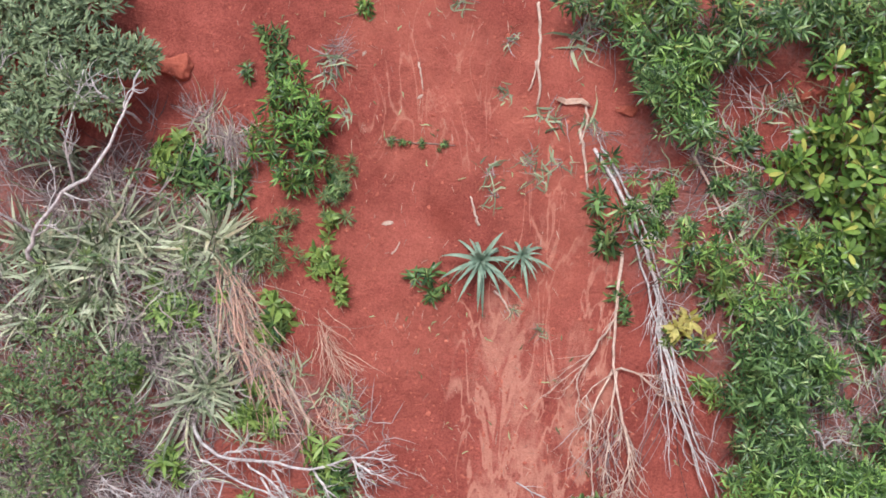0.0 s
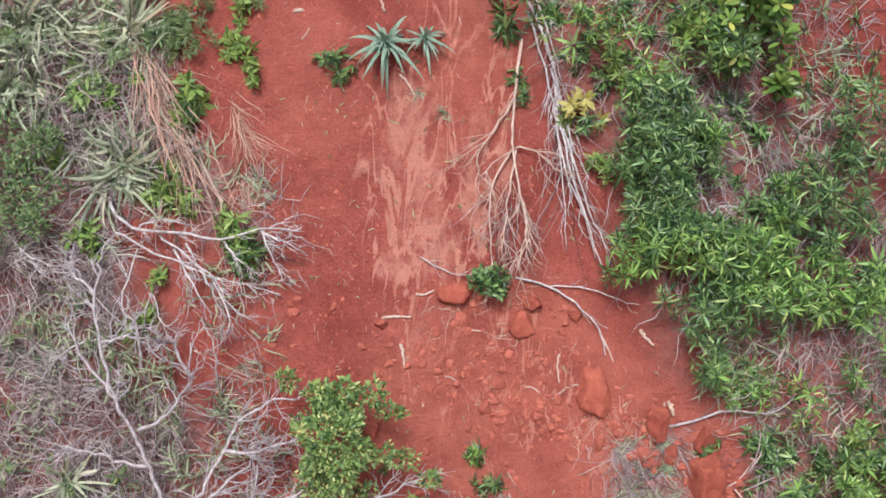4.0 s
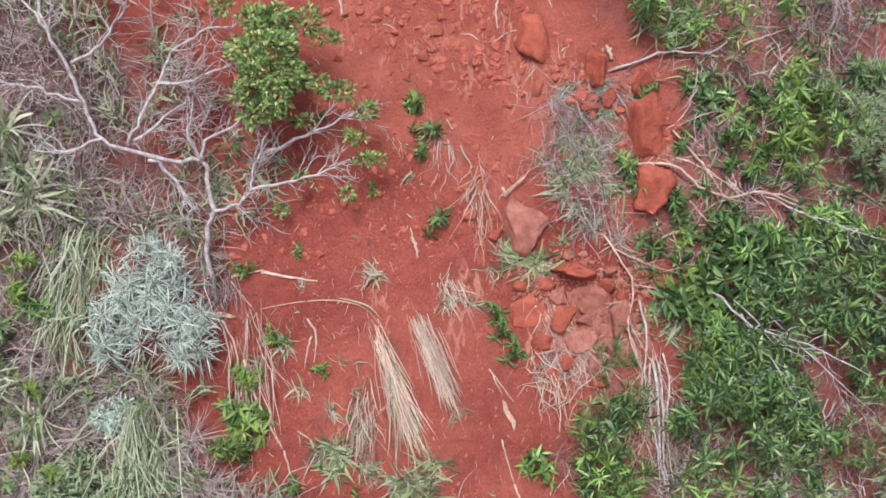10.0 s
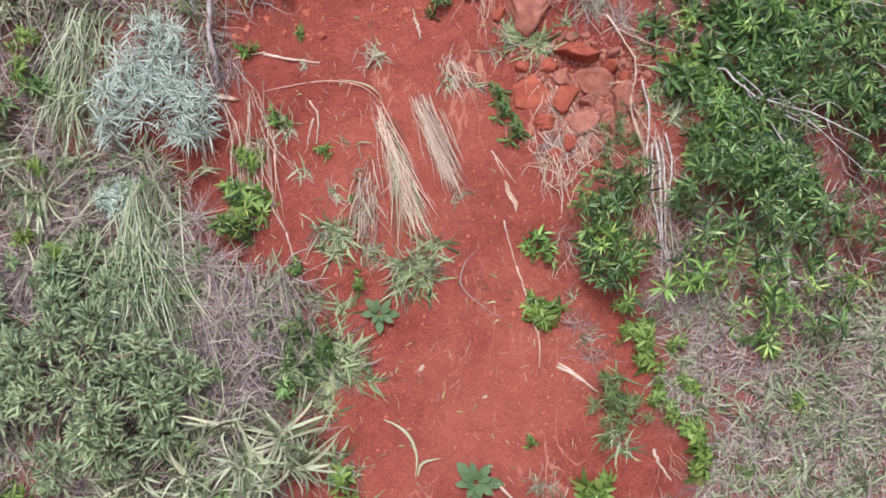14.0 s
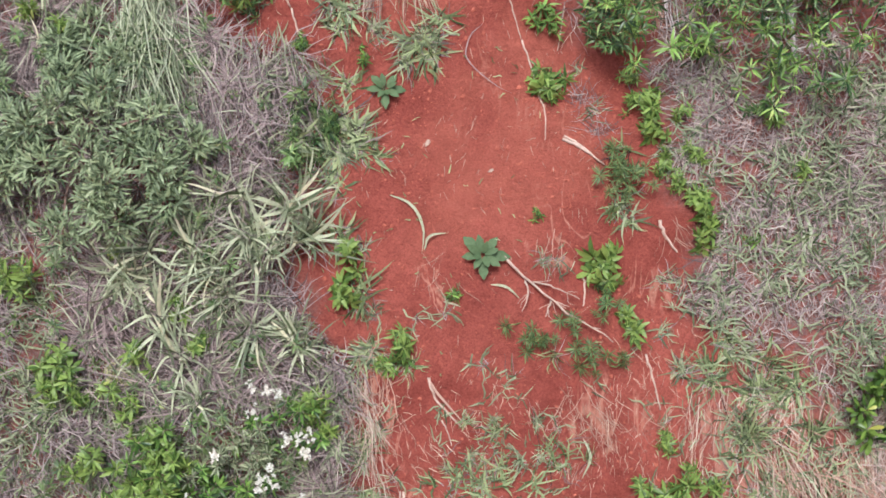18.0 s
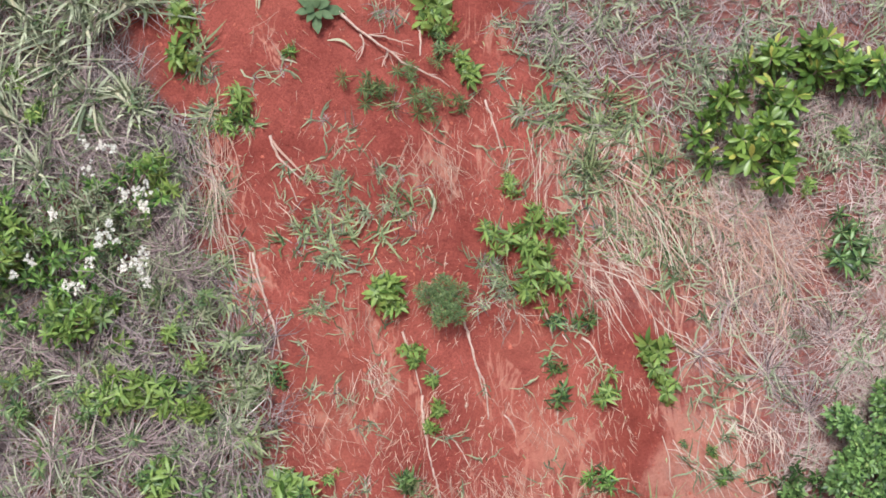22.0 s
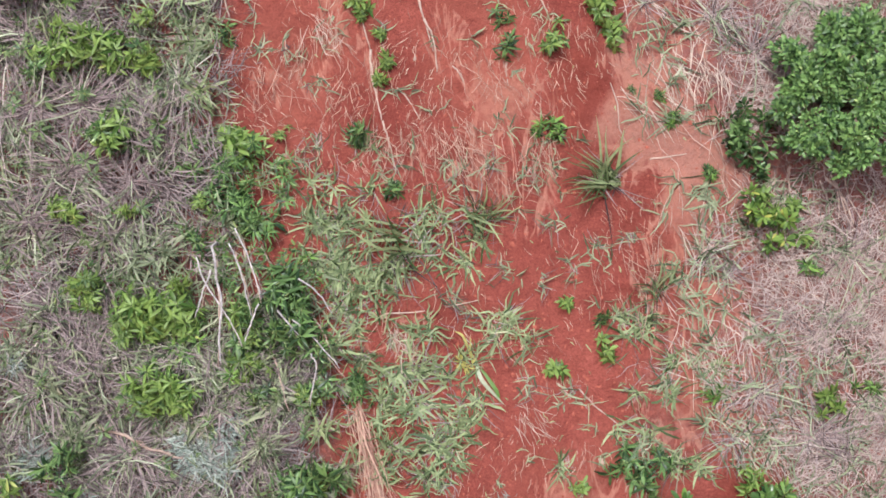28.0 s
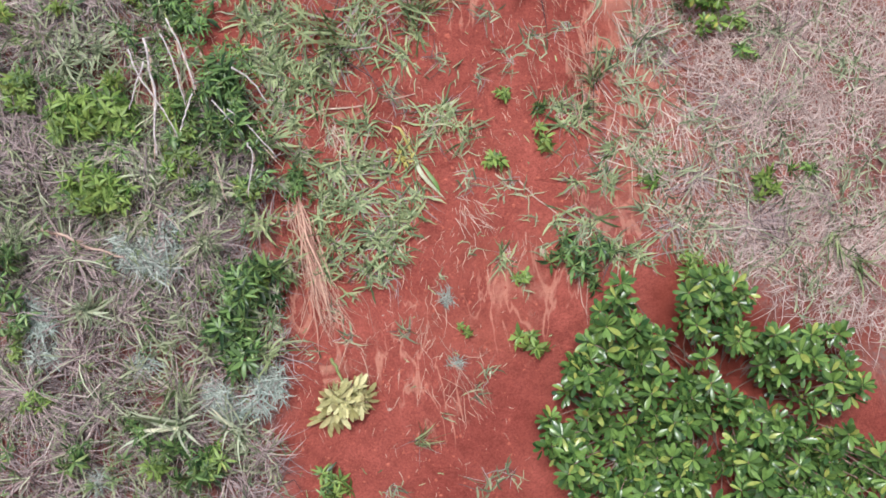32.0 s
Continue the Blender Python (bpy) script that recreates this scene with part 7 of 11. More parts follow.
dead_tree = deadwood("small_tree", "small half-dead grey tree with one leafy crown", [
    [(-0.39, -4.28, 0), (-0.43, -3.97, 0.12), (-0.42, -3.75, 0.18), (-0.38, -3.66, 0.2), (-0.43, -3.5, 0.22), (-0.47, -3.34, 0.25), (-0.76, -3.33, 0.27), (-1.1, -3.23, 0.3), (-1.19, -3.07, 0.32), (-1.3, -2.83, 0.35), (-1.41, -2.63, 0.37), (-1.51, -2.39, 0.38), (-1.61, -2.06, 0.4), (-1.62, -1.79, 0.4), (-1.58, -1.6, 0.4)],
    [(-0.38, -3.66, 0.2), (-0.23, -3.63, 0.22), (-0.13, -3.51, 0.24), (-0.11, -3.36, 0.28), (-0.02, -3.14, 0.35)],
    [(-0.13, -3.51, 0.24), (0.04, -3.47, 0.25), (0.28, -3.39, 0.24), (0.52, -3.27, 0.24)],
    [(-0.06, -3.29, 0.3), (0.16, -3.18, 0.3), (0.39, -3.06, 0.28), (0.56, -2.93, 0.28)],
    [(-0.47, -3.34, 0.25), (-0.43, -3.22, 0.28), (-0.2, -3.07, 0.36), (-0.05, -2.87, 0.4)],
    [(-0.93, -3.26, 0.28), (-0.86, -3.09, 0.3), (-0.74, -2.87, 0.33), (-0.65, -2.68, 0.36), (-0.47, -2.53, 0.38), (-0.29, -2.49, 0.38)],
    [(-0.74, -2.87, 0.33), (-0.55, -2.85, 0.36), (-0.36, -2.78, 0.4), (-0.18, -2.7, 0.4)],
    [(-0.89, -3.24, 0.28), (-0.75, -3.11, 0.26), (-0.6, -2.95, 0.25), (-0.54, -2.89, 0.25)],
    [(-1.22, -3.01, 0.32), (-1.43, -2.96, 0.34), (-1.62, -2.92, 0.35), (-1.8, -2.89, 0.35)],
    [(-1.4, -2.66, 0.36), (-1.52, -2.48, 0.38), (-1.69, -2.28, 0.4), (-1.8, -2.1, 0.4)],
    [(-1.3, -2.77, 0.35), (-1.14, -2.68, 0.36), (-1.02, -2.52, 0.38), (-0.97, -2.4, 0.4), (-0.98, -2.16, 0.42)],
    [(-0.97, -2.4, 0.4), (-1.05, -2.24, 0.42), (-1.1, -2.15, 0.42)],
    [(-1.1, -3.23, 0.3), (-1.36, -3.32, 0.25), (-1.63, -3.31, 0.2)],
    [(-0.79, -3.33, 0.27), (-0.64, -3.48, 0.22), (-0.49, -3.69, 0.18)],
    [(-0.47, -3.34, 0.25), (-0.53, -3.19, 0.3), (-0.52, -2.98, 0.32)],
    [(-1.56, -2.21, 0.39), (-1.44, -2.17, 0.36), (-1.36, -2.1, 0.34)],
    [(-1.61, -1.91, 0.4), (-1.75, -1.79, 0.4), (-1.85, -1.74, 0.4)],
], 0.019, M_BARK_DULL, (10, 0.25, 0.85, 2), category="tree", seed=13, taper=0.42)
add_clumps(dead_tree, [(-0.01, -2.75, 0.42, 0.3, 0.4), (-0.13, -2.45, 0.4, 0.12, 0.12), (0.01, -2.46, 0.4, 0.16, 0.14), (0.22, -2.44, 0.4, 0.09, 0.11), (0.33, -2.54, 0.4, 0.13, 0.06), (-0.34, -2.37, 0.4, 0.08, 0.1), (0.41, -2.85, 0.3, 0.14, 0.07), (0.3, -2.82, 0.3, 0.07, 0.07), (0.6, -2.97, 0.3, 0.1, 0.07), (0.53, -3.14, 0.28, 0.09, 0.06), (0.6, -3.28, 0.25, 0.11, 0.05), (0.7, -3.27, 0.25, 0.05, 0.05), (0.2, -3.06, 0.3, 0.09, 0.06), (0.49, -3.5, 0.2, 0.06, 0.06), (0.19, -3.41, 0.2, 0.06, 0.05), (-0.07, -3.03, 0.4, 0.15, 0.12), (0.04, -3.63, 0.1, 0.06, 0.06)], 260, 0.038, 0.4, M_CROWN, 3)
bush("shrub", 0.91, -1.67, 0.17, 0.16, 6, 50, 0.05, 0.4, M_WEED, "small round green shrub on bare red soil", seed=7)
rock(0.67, -1.76, 0.24, 0.15, 0.069, 10)
rock(1.23, -1.79, 0.14, 0.11, 0.054, 0)
rock(1.16, -1.95, 0.18, 0.19, 0.038, 20)
rock(1.66, -2.37, 0.29, 0.35, 0.069, 10)
rock(2.11, -2.56, 0.16, 0.29, 0.1, 5)
rock(2.41, -2.65, 0.14, 0.18, 0.077, -20)
rock(2.44, -2.91, 0.29, 0.44, 0.131, 15)
rock(2.5, -3.37, 0.28, 0.33, 0.115, 0)
rock(1.67, -3.63, 0.3, 0.38, 0.07, 30, M_ROCK_PALE)
rock(1.49, -3.72, 0.1, 0.1, 0.054, 0)
rock(0.2, -2.0, 0.1, 0.08, 0.046, 0)
rock(2.06, -2.83, 0.12, 0.07, 0.038, 0)
rock(2.21, -2.75, 0.12, 0.15, 0.046, 0)
rock(2.49, -2.74, 0.08, 0.07, 0.038, 0)
rock(0.36, -2.57, 0.06, 0.05, 0.027, 0)
rock(0.17, -2.73, 0.11, 0.13, 0.027, 0)
rock(1.52, -1.87, 0.1, 0.08, 0.035, 0)
rock(1.83, -4.04, 0.15, 0.1, 0.038, 20, M_ROCK, label="broken piece of weathered rock in the bank")
rock(1.93, -4.13, 0.13, 0.12, 0.046, 70, M_ROCK_PALE, label="broken piece of weathered rock in the bank")
rock(1.82, -4.42, 0.15, 0.12, 0.038, 0, M_ROCK, label="broken piece of weathered rock in the bank")
rock(2.0, -4.54, 0.18, 0.13, 0.038, 30, M_ROCK, label="broken piece of weathered rock in the bank")
rock(2.19, -4.55, 0.14, 0.12, 0.046, 10, M_ROCK_PALE, label="broken piece of weathered rock in the bank")
rock(2.3, -4.44, 0.12, 0.15, 0.046, 50, M_ROCK_PALE, label="broken piece of weathered rock in the bank")
rock(2.23, -4.67, 0.12, 0.08, 0.035, 5, M_ROCK, label="broken piece of weathered rock in the bank")
rock(1.91, -4.64, 0.14, 0.1, 0.031, 60, M_ROCK, label="broken piece of weathered rock in the bank")
rock(2.1, -4.26, 0.11, 0.09, 0.054, 15, M_ROCK_PALE, label="broken piece of weathered rock in the bank")
rock(2.36, -4.09, 0.09, 0.08, 0.046, 0, M_ROCK, label="broken piece of weathered rock in the bank")
rock(1.66, -4.05, 0.1, 0.08, 0.035, 0, M_ROCK, label="broken piece of weathered rock in the bank")
rock(2.44, -4.24, 0.08, 0.1, 0.035, 0, M_ROCK_PALE, label="broken piece of weathered rock in the bank")
rock(2.26, -3.93, 0.1, 0.08, 0.046, 30, M_ROCK_PALE, label="broken piece of weathered rock in the bank")
rock(2.06, -3.93, 0.35, 0.14, 0.092, 5, M_ROCK)
rock(2.25, -4.03, 0.1, 0.1, 0.069, 0, M_ROCK)
rock(1.71, -4.22, 0.27, 0.25, 0.027, 0, M_ROCK)
rock(2.14, -4.14, 0.27, 0.22, 0.065, -10, M_ROCK_PALE, label="pinkish weathered slab of rock in the bank")
rock(2.33, -4.23, 0.16, 0.27, 0.061, 10, M_ROCK_PALE, label="pinkish weathered slab of rock in the bank")
rock(2.05, -4.41, 0.28, 0.17, 0.035, 10, M_ROCK_PALE, label="pinkish weathered slab of rock in the bank")
rock(1.95, -4.26, 0.23, 0.19, 0.061, 40, M_ROCK)
tuft("greyish", 2.06, -2.6, 0.8)
tuft("greyish", 2.14, -2.7, 0.9)
tuft("greyish", 1.93, -2.74, 0.8)
tuft("greyish", 2.18, -2.85, 0.8)
tuft("greyish", 2.05, -2.89, 0.9)
tuft("greyish", 2.23, -3.04, 0.8)
tuft("greyish", 2.1, -3.27, 0.8)
tuft("thatch", 1.94, -2.86, 0.45)
tuft("thatch", 2.17, -2.89, 0.45)
tuft("thatch", 1.84, -2.82, 0.45)
tuft("thatch", 2.1, -3.2, 0.5)
tuft("thatch", 2.26, -3.34, 0.5)
tuft("thatch", 1.82, -2.75, 0.4)
hay(1.88, -2.73, 0.58, 0.1, 200, -75, M_STRAW, "grey dead twigs and straw beside a grass clump", 0.5)
hay(2.1, -2.56, 0.42, 0.1, 90, -50, M_STRAW)
hay(2.07, -3.28, 0.58, 0.115, 130, -75, M_STRAW, "grey dead grass hanging from a clump", 0.3)
tuft("greyish", 2.0, -3.07, 0.9)
tuft("greyish", 2.12, -3.14, 0.9)
tuft("greyish", 1.97, -3.24, 0.8)
tuft("greyish", 2.2, -3.42, 0.8)
tuft("greyish", 2.15, -3.58, 0.7)
tuft("thatch", 1.8, -3.21, 0.5)
tuft("thatch", 2.17, -3.08, 0.5)
tuft("thatch", 1.96, -3.43, 0.5)
tuft("thatch", 2.31, -3.72, 0.5)
tuft("green", 1.67, -3.88, 1.1)
tuft("green", 1.79, -3.92)
tuft("green", 1.6, -3.85, 0.9)
tuft("green", 2.46, -3.9, 0.8)
tuft("green", 2.59, -4.16, 0.7)
tuft("green", 1.94, -3.05, 0.7)
weed("smalldark", 0.97, -3.02, 1.2)
weed("smalldark", 0.96, -3.14)
weed("smalldark", 1.06, -3.66, 1.2)
weed("smalldark", 1.54, -4.36, 1.1)
weed("smalldark", 1.63, -4.5, 1.2)
weed("smalldark", 1.5, -4.25)
weed("smalldark", 2.33, -3.23, 1.3)
weed("smalldark", 2.48, -3.38, 1.1)
weed("smalldark", 0.27, -2.98, 0.5)
weed("small", 0.03, -4.47)
weed("small", -0.21, -4.02, 0.9)
weed("small", 0.15, -3.89, 0.7)
weed("small", 0.35, -4.69, 0.7)
weed("small", 0.63, -3.46, 0.6)
tuft("sparse", -0.73, -2.65, 1.1)
tuft("sparse", -0.71, -2.37)
tuft("sparse", -0.76, -2.8)
tuft("sparse", -0.34, -3.12)
tuft("sparse", -0.41, -3.39, 1.2)
tuft("sparse", -0.36, -3.5, 1.2)
tuft("sparse", 0.69, -4.02)
tuft("sparse", 0.1, -4.55)
tuft("sparse", 0.89, -3.33, 0.8)
tuft("sparse", 1.45, -3.95)
tuft("sparse", 0.2, -4.12, 0.6)
tuft("sparse", -1.29, -2.6)
hay(1.09, -3.16, 0.31, 0.038, 20, -95)
hay(0.76, -3.06, 0.23, 0.038, 14, -70)
hay(1.37, -3.23, 0.73, 0.035, 45, -92)
hay(1.35, -3.17, 0.19, 0.031, 16, -92)
deadwood("dead_branch", "long pale dead stem across the rocks", [[(2.35, -3.21), (2.63, -3.2), (2.82, -3.33), (3.02, -3.39), (3.23, -3.35), (3.48, -3.44), (3.76, -3.56)], [(2.63, -2.96), (2.86, -3.21), (3.05, -3.35)], [(3.19, -3.35), (3.41, -3.37), (3.56, -3.48)], [(2.49, -3.19), (2.72, -3.4), (2.92, -3.62)]], 0.011, M_ROOT, (4, 0.2, 0.6, 1), (0.04, 0.06, 0.14))
deadwood("dead_branch", "white dead stem across the weeds' edge", [[(2.17, -2.59), (2.38, -2.51), (2.56, -2.44), (2.81, -2.44), (2.95, -2.37), (2.99, -2.3)], [(2.56, -2.44), (2.7, -2.4), (2.77, -2.36)]], 0.010, M_BARK, (2, 0.1, 0.6, 1), (0.03, 0.06))
deadwood("dead_branch", "pale dead stem lying over rubble", [[(1.07, -1.63), (1.32, -1.68), (1.56, -1.82), (1.69, -1.99), (1.72, -2.12)], [(1.32, -1.68), (1.59, -1.68), (1.82, -1.75), (1.93, -1.77)], [(0.43, -1.52), (0.66, -1.63), (0.89, -1.62)]], 0.009, M_BARK, (4, 0.12, 0.7, 1), (0.02, 0.05))
deadwood("dead_branch", "dead twig bundle beside the slab rocks", [[(2.19, -3.65), (2.34, -3.87), (2.42, -4.01), (2.39, -4.24), (2.44, -4.46), (2.56, -4.67)], [(2.42, -4.01), (2.6, -4.04), (2.76, -4.15)], [(2.26, -3.76), (2.49, -3.86), (2.71, -3.92)], [(2.39, -4.24), (2.47, -4.38), (2.62, -4.6)], [(1.54, -3.45), (1.68, -3.29), (1.76, -3.23)]], 0.008, M_ROOT, (6, 0.18, 0.7, 1), (0.03, 0.08))
hay(2.5, -4.45, 1.0, 0.035, 80, -84, M_STRAW_PALE)
hay(2.63, -4.67, 0.77, 0.046, 60, -88, M_STRAW)
stick(0.34, -2.12, 0.38, -2.31, 0.013)
stick(0.2, -1.96, 0.41, -1.94, 0.012)
stick(0.42, -1.78, 0.55, -1.75, 0.01)
stick(1.42, -2.13, 1.43, -2.33, 0.008)
stick(1.95, -1.93, 2.05, -2.04, 0.014)
stick(0.65, -2.33, 0.74, -2.36, 0.006)
stick(1.2, -2.37, 1.31, -2.41, 0.006)
stick(-1.07, -2.25, -0.64, -2.42, 0.006)
stick(0.77, -2.01, 0.93, -2.02, 0.006)
stick(0.93, -3.77, 0.97, -3.9, 0.012)
stick(1.69, -1.98, 1.79, -2.17, 0.007)
stick(1.54, -3.45, 1.52, -3.4, 0.014)
stick(2.17, -2.41, 2.21, -2.5, 0.018, M_PALE)
stick(-0.3, -4.09, -0.08, -4.03, 0.009)
stick(-0.1, -4.04, 0.3, -4.09, 0.012)
stick(-0.18, -4.37, -0.17, -4.7, 0.007)
stick(0.27, -4.46, 0.24, -4.65, 0.008)
stick(-0.3, -4.11, -0.14, -4.29, 0.007)
stick(-0.85, -3.67, -0.83, -3.86, 0.008)
stick(-0.69, -3.82, -0.57, -4.12, 0.007)
stick(-0.35, -4.38, -0.19, -4.91, 0.008)
stick(-0.56, -4.31, -0.36, -4.49, 0.009)
stick(1.48, -4.62, 1.66, -4.84, 0.005)
stick(1.96, -4.41, 1.95, -4.79, 0.006)
wood_chunk(-0.48, -4.34, -0.28, -4.36, 0.035, "broken weathered piece of branch wood")
wood_chunk(1.6, -4.85, 1.67, -5.01, 0.03, "splintered pale board on red soil")
long_blade([(-0.24, -4.34), (0.1, -4.25), (0.4, -4.21), (0.63, -4.26), (0.81, -4.46)], 0.009, M_STRAW_PALE)
long_blade([(0.42, -4.19), (0.63, -4.23), (0.75, -4.33)], 0.01)
litter(0.51, -2.55, 0.054, 70, "small bleached scrap on the red soil")
litter(-0.55, -1.91, 0.1, 80, "small bleached scrap on the red soil")
litter(-0.18, -1.82, 0.038, 0, "small bleached scrap on the red soil")
litter(2.02, -2.82, 0.046, 20, "small bleached scrap on the red soil")
litter(1.67, -2.58, 0.054, 30, "small bleached scrap on the red soil")
litter(2.15, -2.45, 0.084, 100, "small bleached scrap on the red soil")
litter(0.46, -2.41, 0.035, 0, "small bleached scrap on the red soil")
litter(0.38, -2.22, 0.035, 20, "small bleached scrap on the red soil")
litter(0.93, -3.8, 0.077, 100, "small bleached scrap on the red soil")
litter(-0.09, -3.8, 0.031, 0, "small bleached scrap on the red soil")
litter(0.72, -3.69, 0.031, 0, "small bleached scrap on the red soil")
litter(-0.45, -1.75, 0.084, 0, "curled green leaf lying on red soil", M_GRASS)
litter(0.95, -3.4, 0.069, 0, "curled green leaf lying on red soil", M_GRASS)
rosette_bush("silver_shrub", -0.9, -4.4, [(-1.04, -3.96), (-0.81, -3.88), (-0.6, -4.03), (-0.48, -4.32), (-0.45, -4.56), (-0.6, -4.68), (-0.7, -4.61), (-0.79, -4.51), (-0.87, -4.68), (-1.1, -4.73), (-1.21, -4.53), (-1.14, -4.33), (-1.07, -4.2)], 0.3, 90, 0.125, 0.06, M_SILVER, "spreading silver shrub with long narrow leaves", 9, droop=0.55, leaves=(9, 14))
bush("silver_shrub", -1.01, -5.09, 0.18, 0.16, 5, 90, 0.06, 0.18, M_SILVER, "small silver-leaved shrub in dry grass", seed=10)
hay(-1.31, -3.77, 1.04, 0.1, 330, -100, M_GRASS_PALE, "drape of long yellowing grass beside a silver shrub", 0.12, 0, 0.16, 1.8)
hay(-1.39, -3.96, 1.0, 0.084, 60, -105, M_STRAW_PALE)
weed("light", 3.36, -2.61, 0.9)
weed("light", 3.4, -2.73)
weed("light", 3.47, -2.53, 0.9)
weed("light", 3.44, -2.86)
weed("light", 3.34, -2.99, 0.9)
weed("light", 3.54, -2.72, 0.9)
weed("light", 3.39, -3.16, 0.8)
weed("light", 3.51, -2.93)
weed("dark", 3.28, -2.82, 0.9)
weed("dark", 3.26, -3.03, 0.8)
weed("dark", 3.46, -3.06, 0.9)
weed("dark", 3.13, -3.22, 0.8)
weed("dark", 3.01, -3.02, 0.7)
weed("dark", 2.87, -2.77, 0.7)
weed("dark", 2.79, -2.68, 0.8)
weed("dark", 3.13, -2.66, 0.7)
weed("smalldark", 2.79, -2.88)
weed("smalldark", 2.99, -2.76, 1.2)
weed("smalldark", 3.1, -2.91)
weed("smalldark", 2.71, -3.03)
weed("smalldark", 2.86, -3.36)
weed("smalldark", 3.06, -3.46, 1.2)
weed("smalldark", 2.69, -3.52, 1.2)
weed("smalldark", 2.81, -3.62, 1.3)
weed("smalldark", 2.46, -2.7)
bush("shrub", 3.97, -2.86, 0.42, 0.3, 16, 260, 0.05, 0.12, M_GREY_LEAF, "fine-leaved grey-green shrub in the thicket", seed=33, long=1.3)
hay(-0.41, -4.11, 0.42, 0.054, 110, -92, M_STRAW, "dry grass round a tree's foot", 0.3)
hay(-0.33, -3.99, 0.38, 0.038, 60, -80, M_STRAW, "dry grass round a tree's foot", 0.3)
tuft("long", -1.7, -3.6, 1.1)
tuft("long", -1.73, -3.45)
tuft("long", -1.77, -3.75)
tuft("long", -1.84, -3.2)
tuft("long", -1.53, -5.03)
tuft("long", -1.71, -4.85, 0.8)
tuft("thatch", -1.59, -3.26, 0.8)
tuft("thatch", -1.33, -3.54, 0.7)
tuft("thatch", -1.0, -3.53, 0.7)
tuft("thatch", -0.76, -4.93, 0.8)
tuft("thatch", -0.4, -3.5, 0.5)
weed("light", -1.68, -4.2)
weed("light", -1.67, -4.05, 0.8)
weed("light", -0.14, -4.74, 0.8)
weed("light", -1.58, -4.87, 0.8)
weed("light", -0.23, -5.11, 0.7)
weed("dark", -1.63, -4.38, 0.9)
weed("dark", -0.2, -5.0, 0.8)
weed("dark", -1.81, -4.58)
weed("feather", -0.32, -3.2, 0.7)
weed("feather", 2.33, -4.54, 1.1)
weed("feather", 2.28, -4.39, 1.1)
weed("feather", 2.23, -4.88, 1.2)
hay(1.2, -4.0, 0.23, 0.054, 30, -75)
# ---- middle of the slope ----
weed("light", -0.18, -4.76, 0.8)
weed("light", -0.18, -5.02, 1.1)
weed("light", -0.1, -5.1)
weed("light", -0.19, -5.17, 0.8)
weed("light", 2.42, -5.64, 0.7)
weed("light", 2.53, -5.86)
weed("light", 2.55, -5.78, 0.7)
weed("dark", -0.2, -5.21, 0.9)
weed("dark", -0.14, -5.25, 0.7)
weed("smalldark", 0.18, -5.5, 0.8)
weed("smalldark", 2.39, -4.86, 1.4)
tuft("green", 0.5, -5.26, 1.2)
tuft("green", 0.47, -5.37)
tuft("green", 1.0, -5.42, 1.2)
tuft("green", 1.08, -5.5, 1.2)
tuft("green", 0.93, -5.54)
tuft("green", 1.15, -5.3)
tuft("green", 0.46, -5.99, 1.4)
tuft("green", 0.54, -6.14, 1.4)
tuft("green", 0.61, -6.06, 1.2)
tuft("green", 0.27, -5.99, 1.2)
tuft("green", 0.43, -6.25, 1.1)
tuft("green", 0.73, -6.21)
tuft("green", 0.52, -5.76)
tuft("green", 0.2, -6.15, 1.2)
tuft("sparse", 0.61, -5.14)
tuft("sparse", 0.33, -5.76)
tuft("sparse", 0.11, -5.77)
tuft("sparse", 0.02, -5.62)
tuft("sparse", 0.77, -5.36)
tuft("sparse", -0.07, -4.67)
tuft("sparse", 0.04, -4.48)
tuft("sparse", 0.22, -4.82)
tuft("sparse", 0.41, -4.96)
tuft("sparse", 1.29, -4.95, 0.8)
tuft("sparse", 2.2, -5.86)
tuft("sparse", 2.08, -5.6, 0.8)
tuft("sparse", 1.33, -4.2)
tuft("sparse", 1.17, -4.17)
weed("dark", 0.21, -5.9, 0.8)
weed("dark", 0.33, -6.2, 0.8)
weed("small", 0.63, -5.54, 0.8)
weed("small", 0.21, -5.46, 0.7)
weed("small", -0.34, -6.21)
weed("small", 1.84, -5.23, 1.3)
weed("small", 1.87, -5.32, 1.2)
weed("small", 1.89, -5.64, 1.5)
weed("small", 1.87, -5.72, 1.2)
weed("small", 0.54, -4.99, 0.5)
rosette(0.78, -5.77, 11, 0.13, "green rosette of broad leaves on red soil", seed=2)
stick(1.59, -5.09, 1.69, -5.39, 0.006)
stick(1.69, -5.39, 1.82, -5.76, 0.007)
stick(1.82, -5.76, 1.88, -6.07, 0.006)
stick(1.95, -4.7, 1.94, -5.46, 0.006)
stick(-0.18, -4.37, -0.19, -4.64, 0.009)
stick(-0.19, -4.64, 0.12, -5.24, 0.01)
stick(0.12, -5.24, 0.25, -5.58, 0.007)
stick(0.23, -4.34, 0.3, -4.64, 0.008)
stick(2.0, -6.03, 2.26, -6.2, 0.008)
stick(1.51, -4.66, 1.58, -4.79, 0.005)
stick(-0.13, -5.48, -0.12, -5.71, 0.007)
stick(-0.39, -4.34, -0.26, -4.76, 0.007)
long_blade([(1.43, -5.29), (1.34, -5.4), (1.33, -5.55), (1.51, -5.7), (1.64, -5.76)], 0.008, M_STRAW)
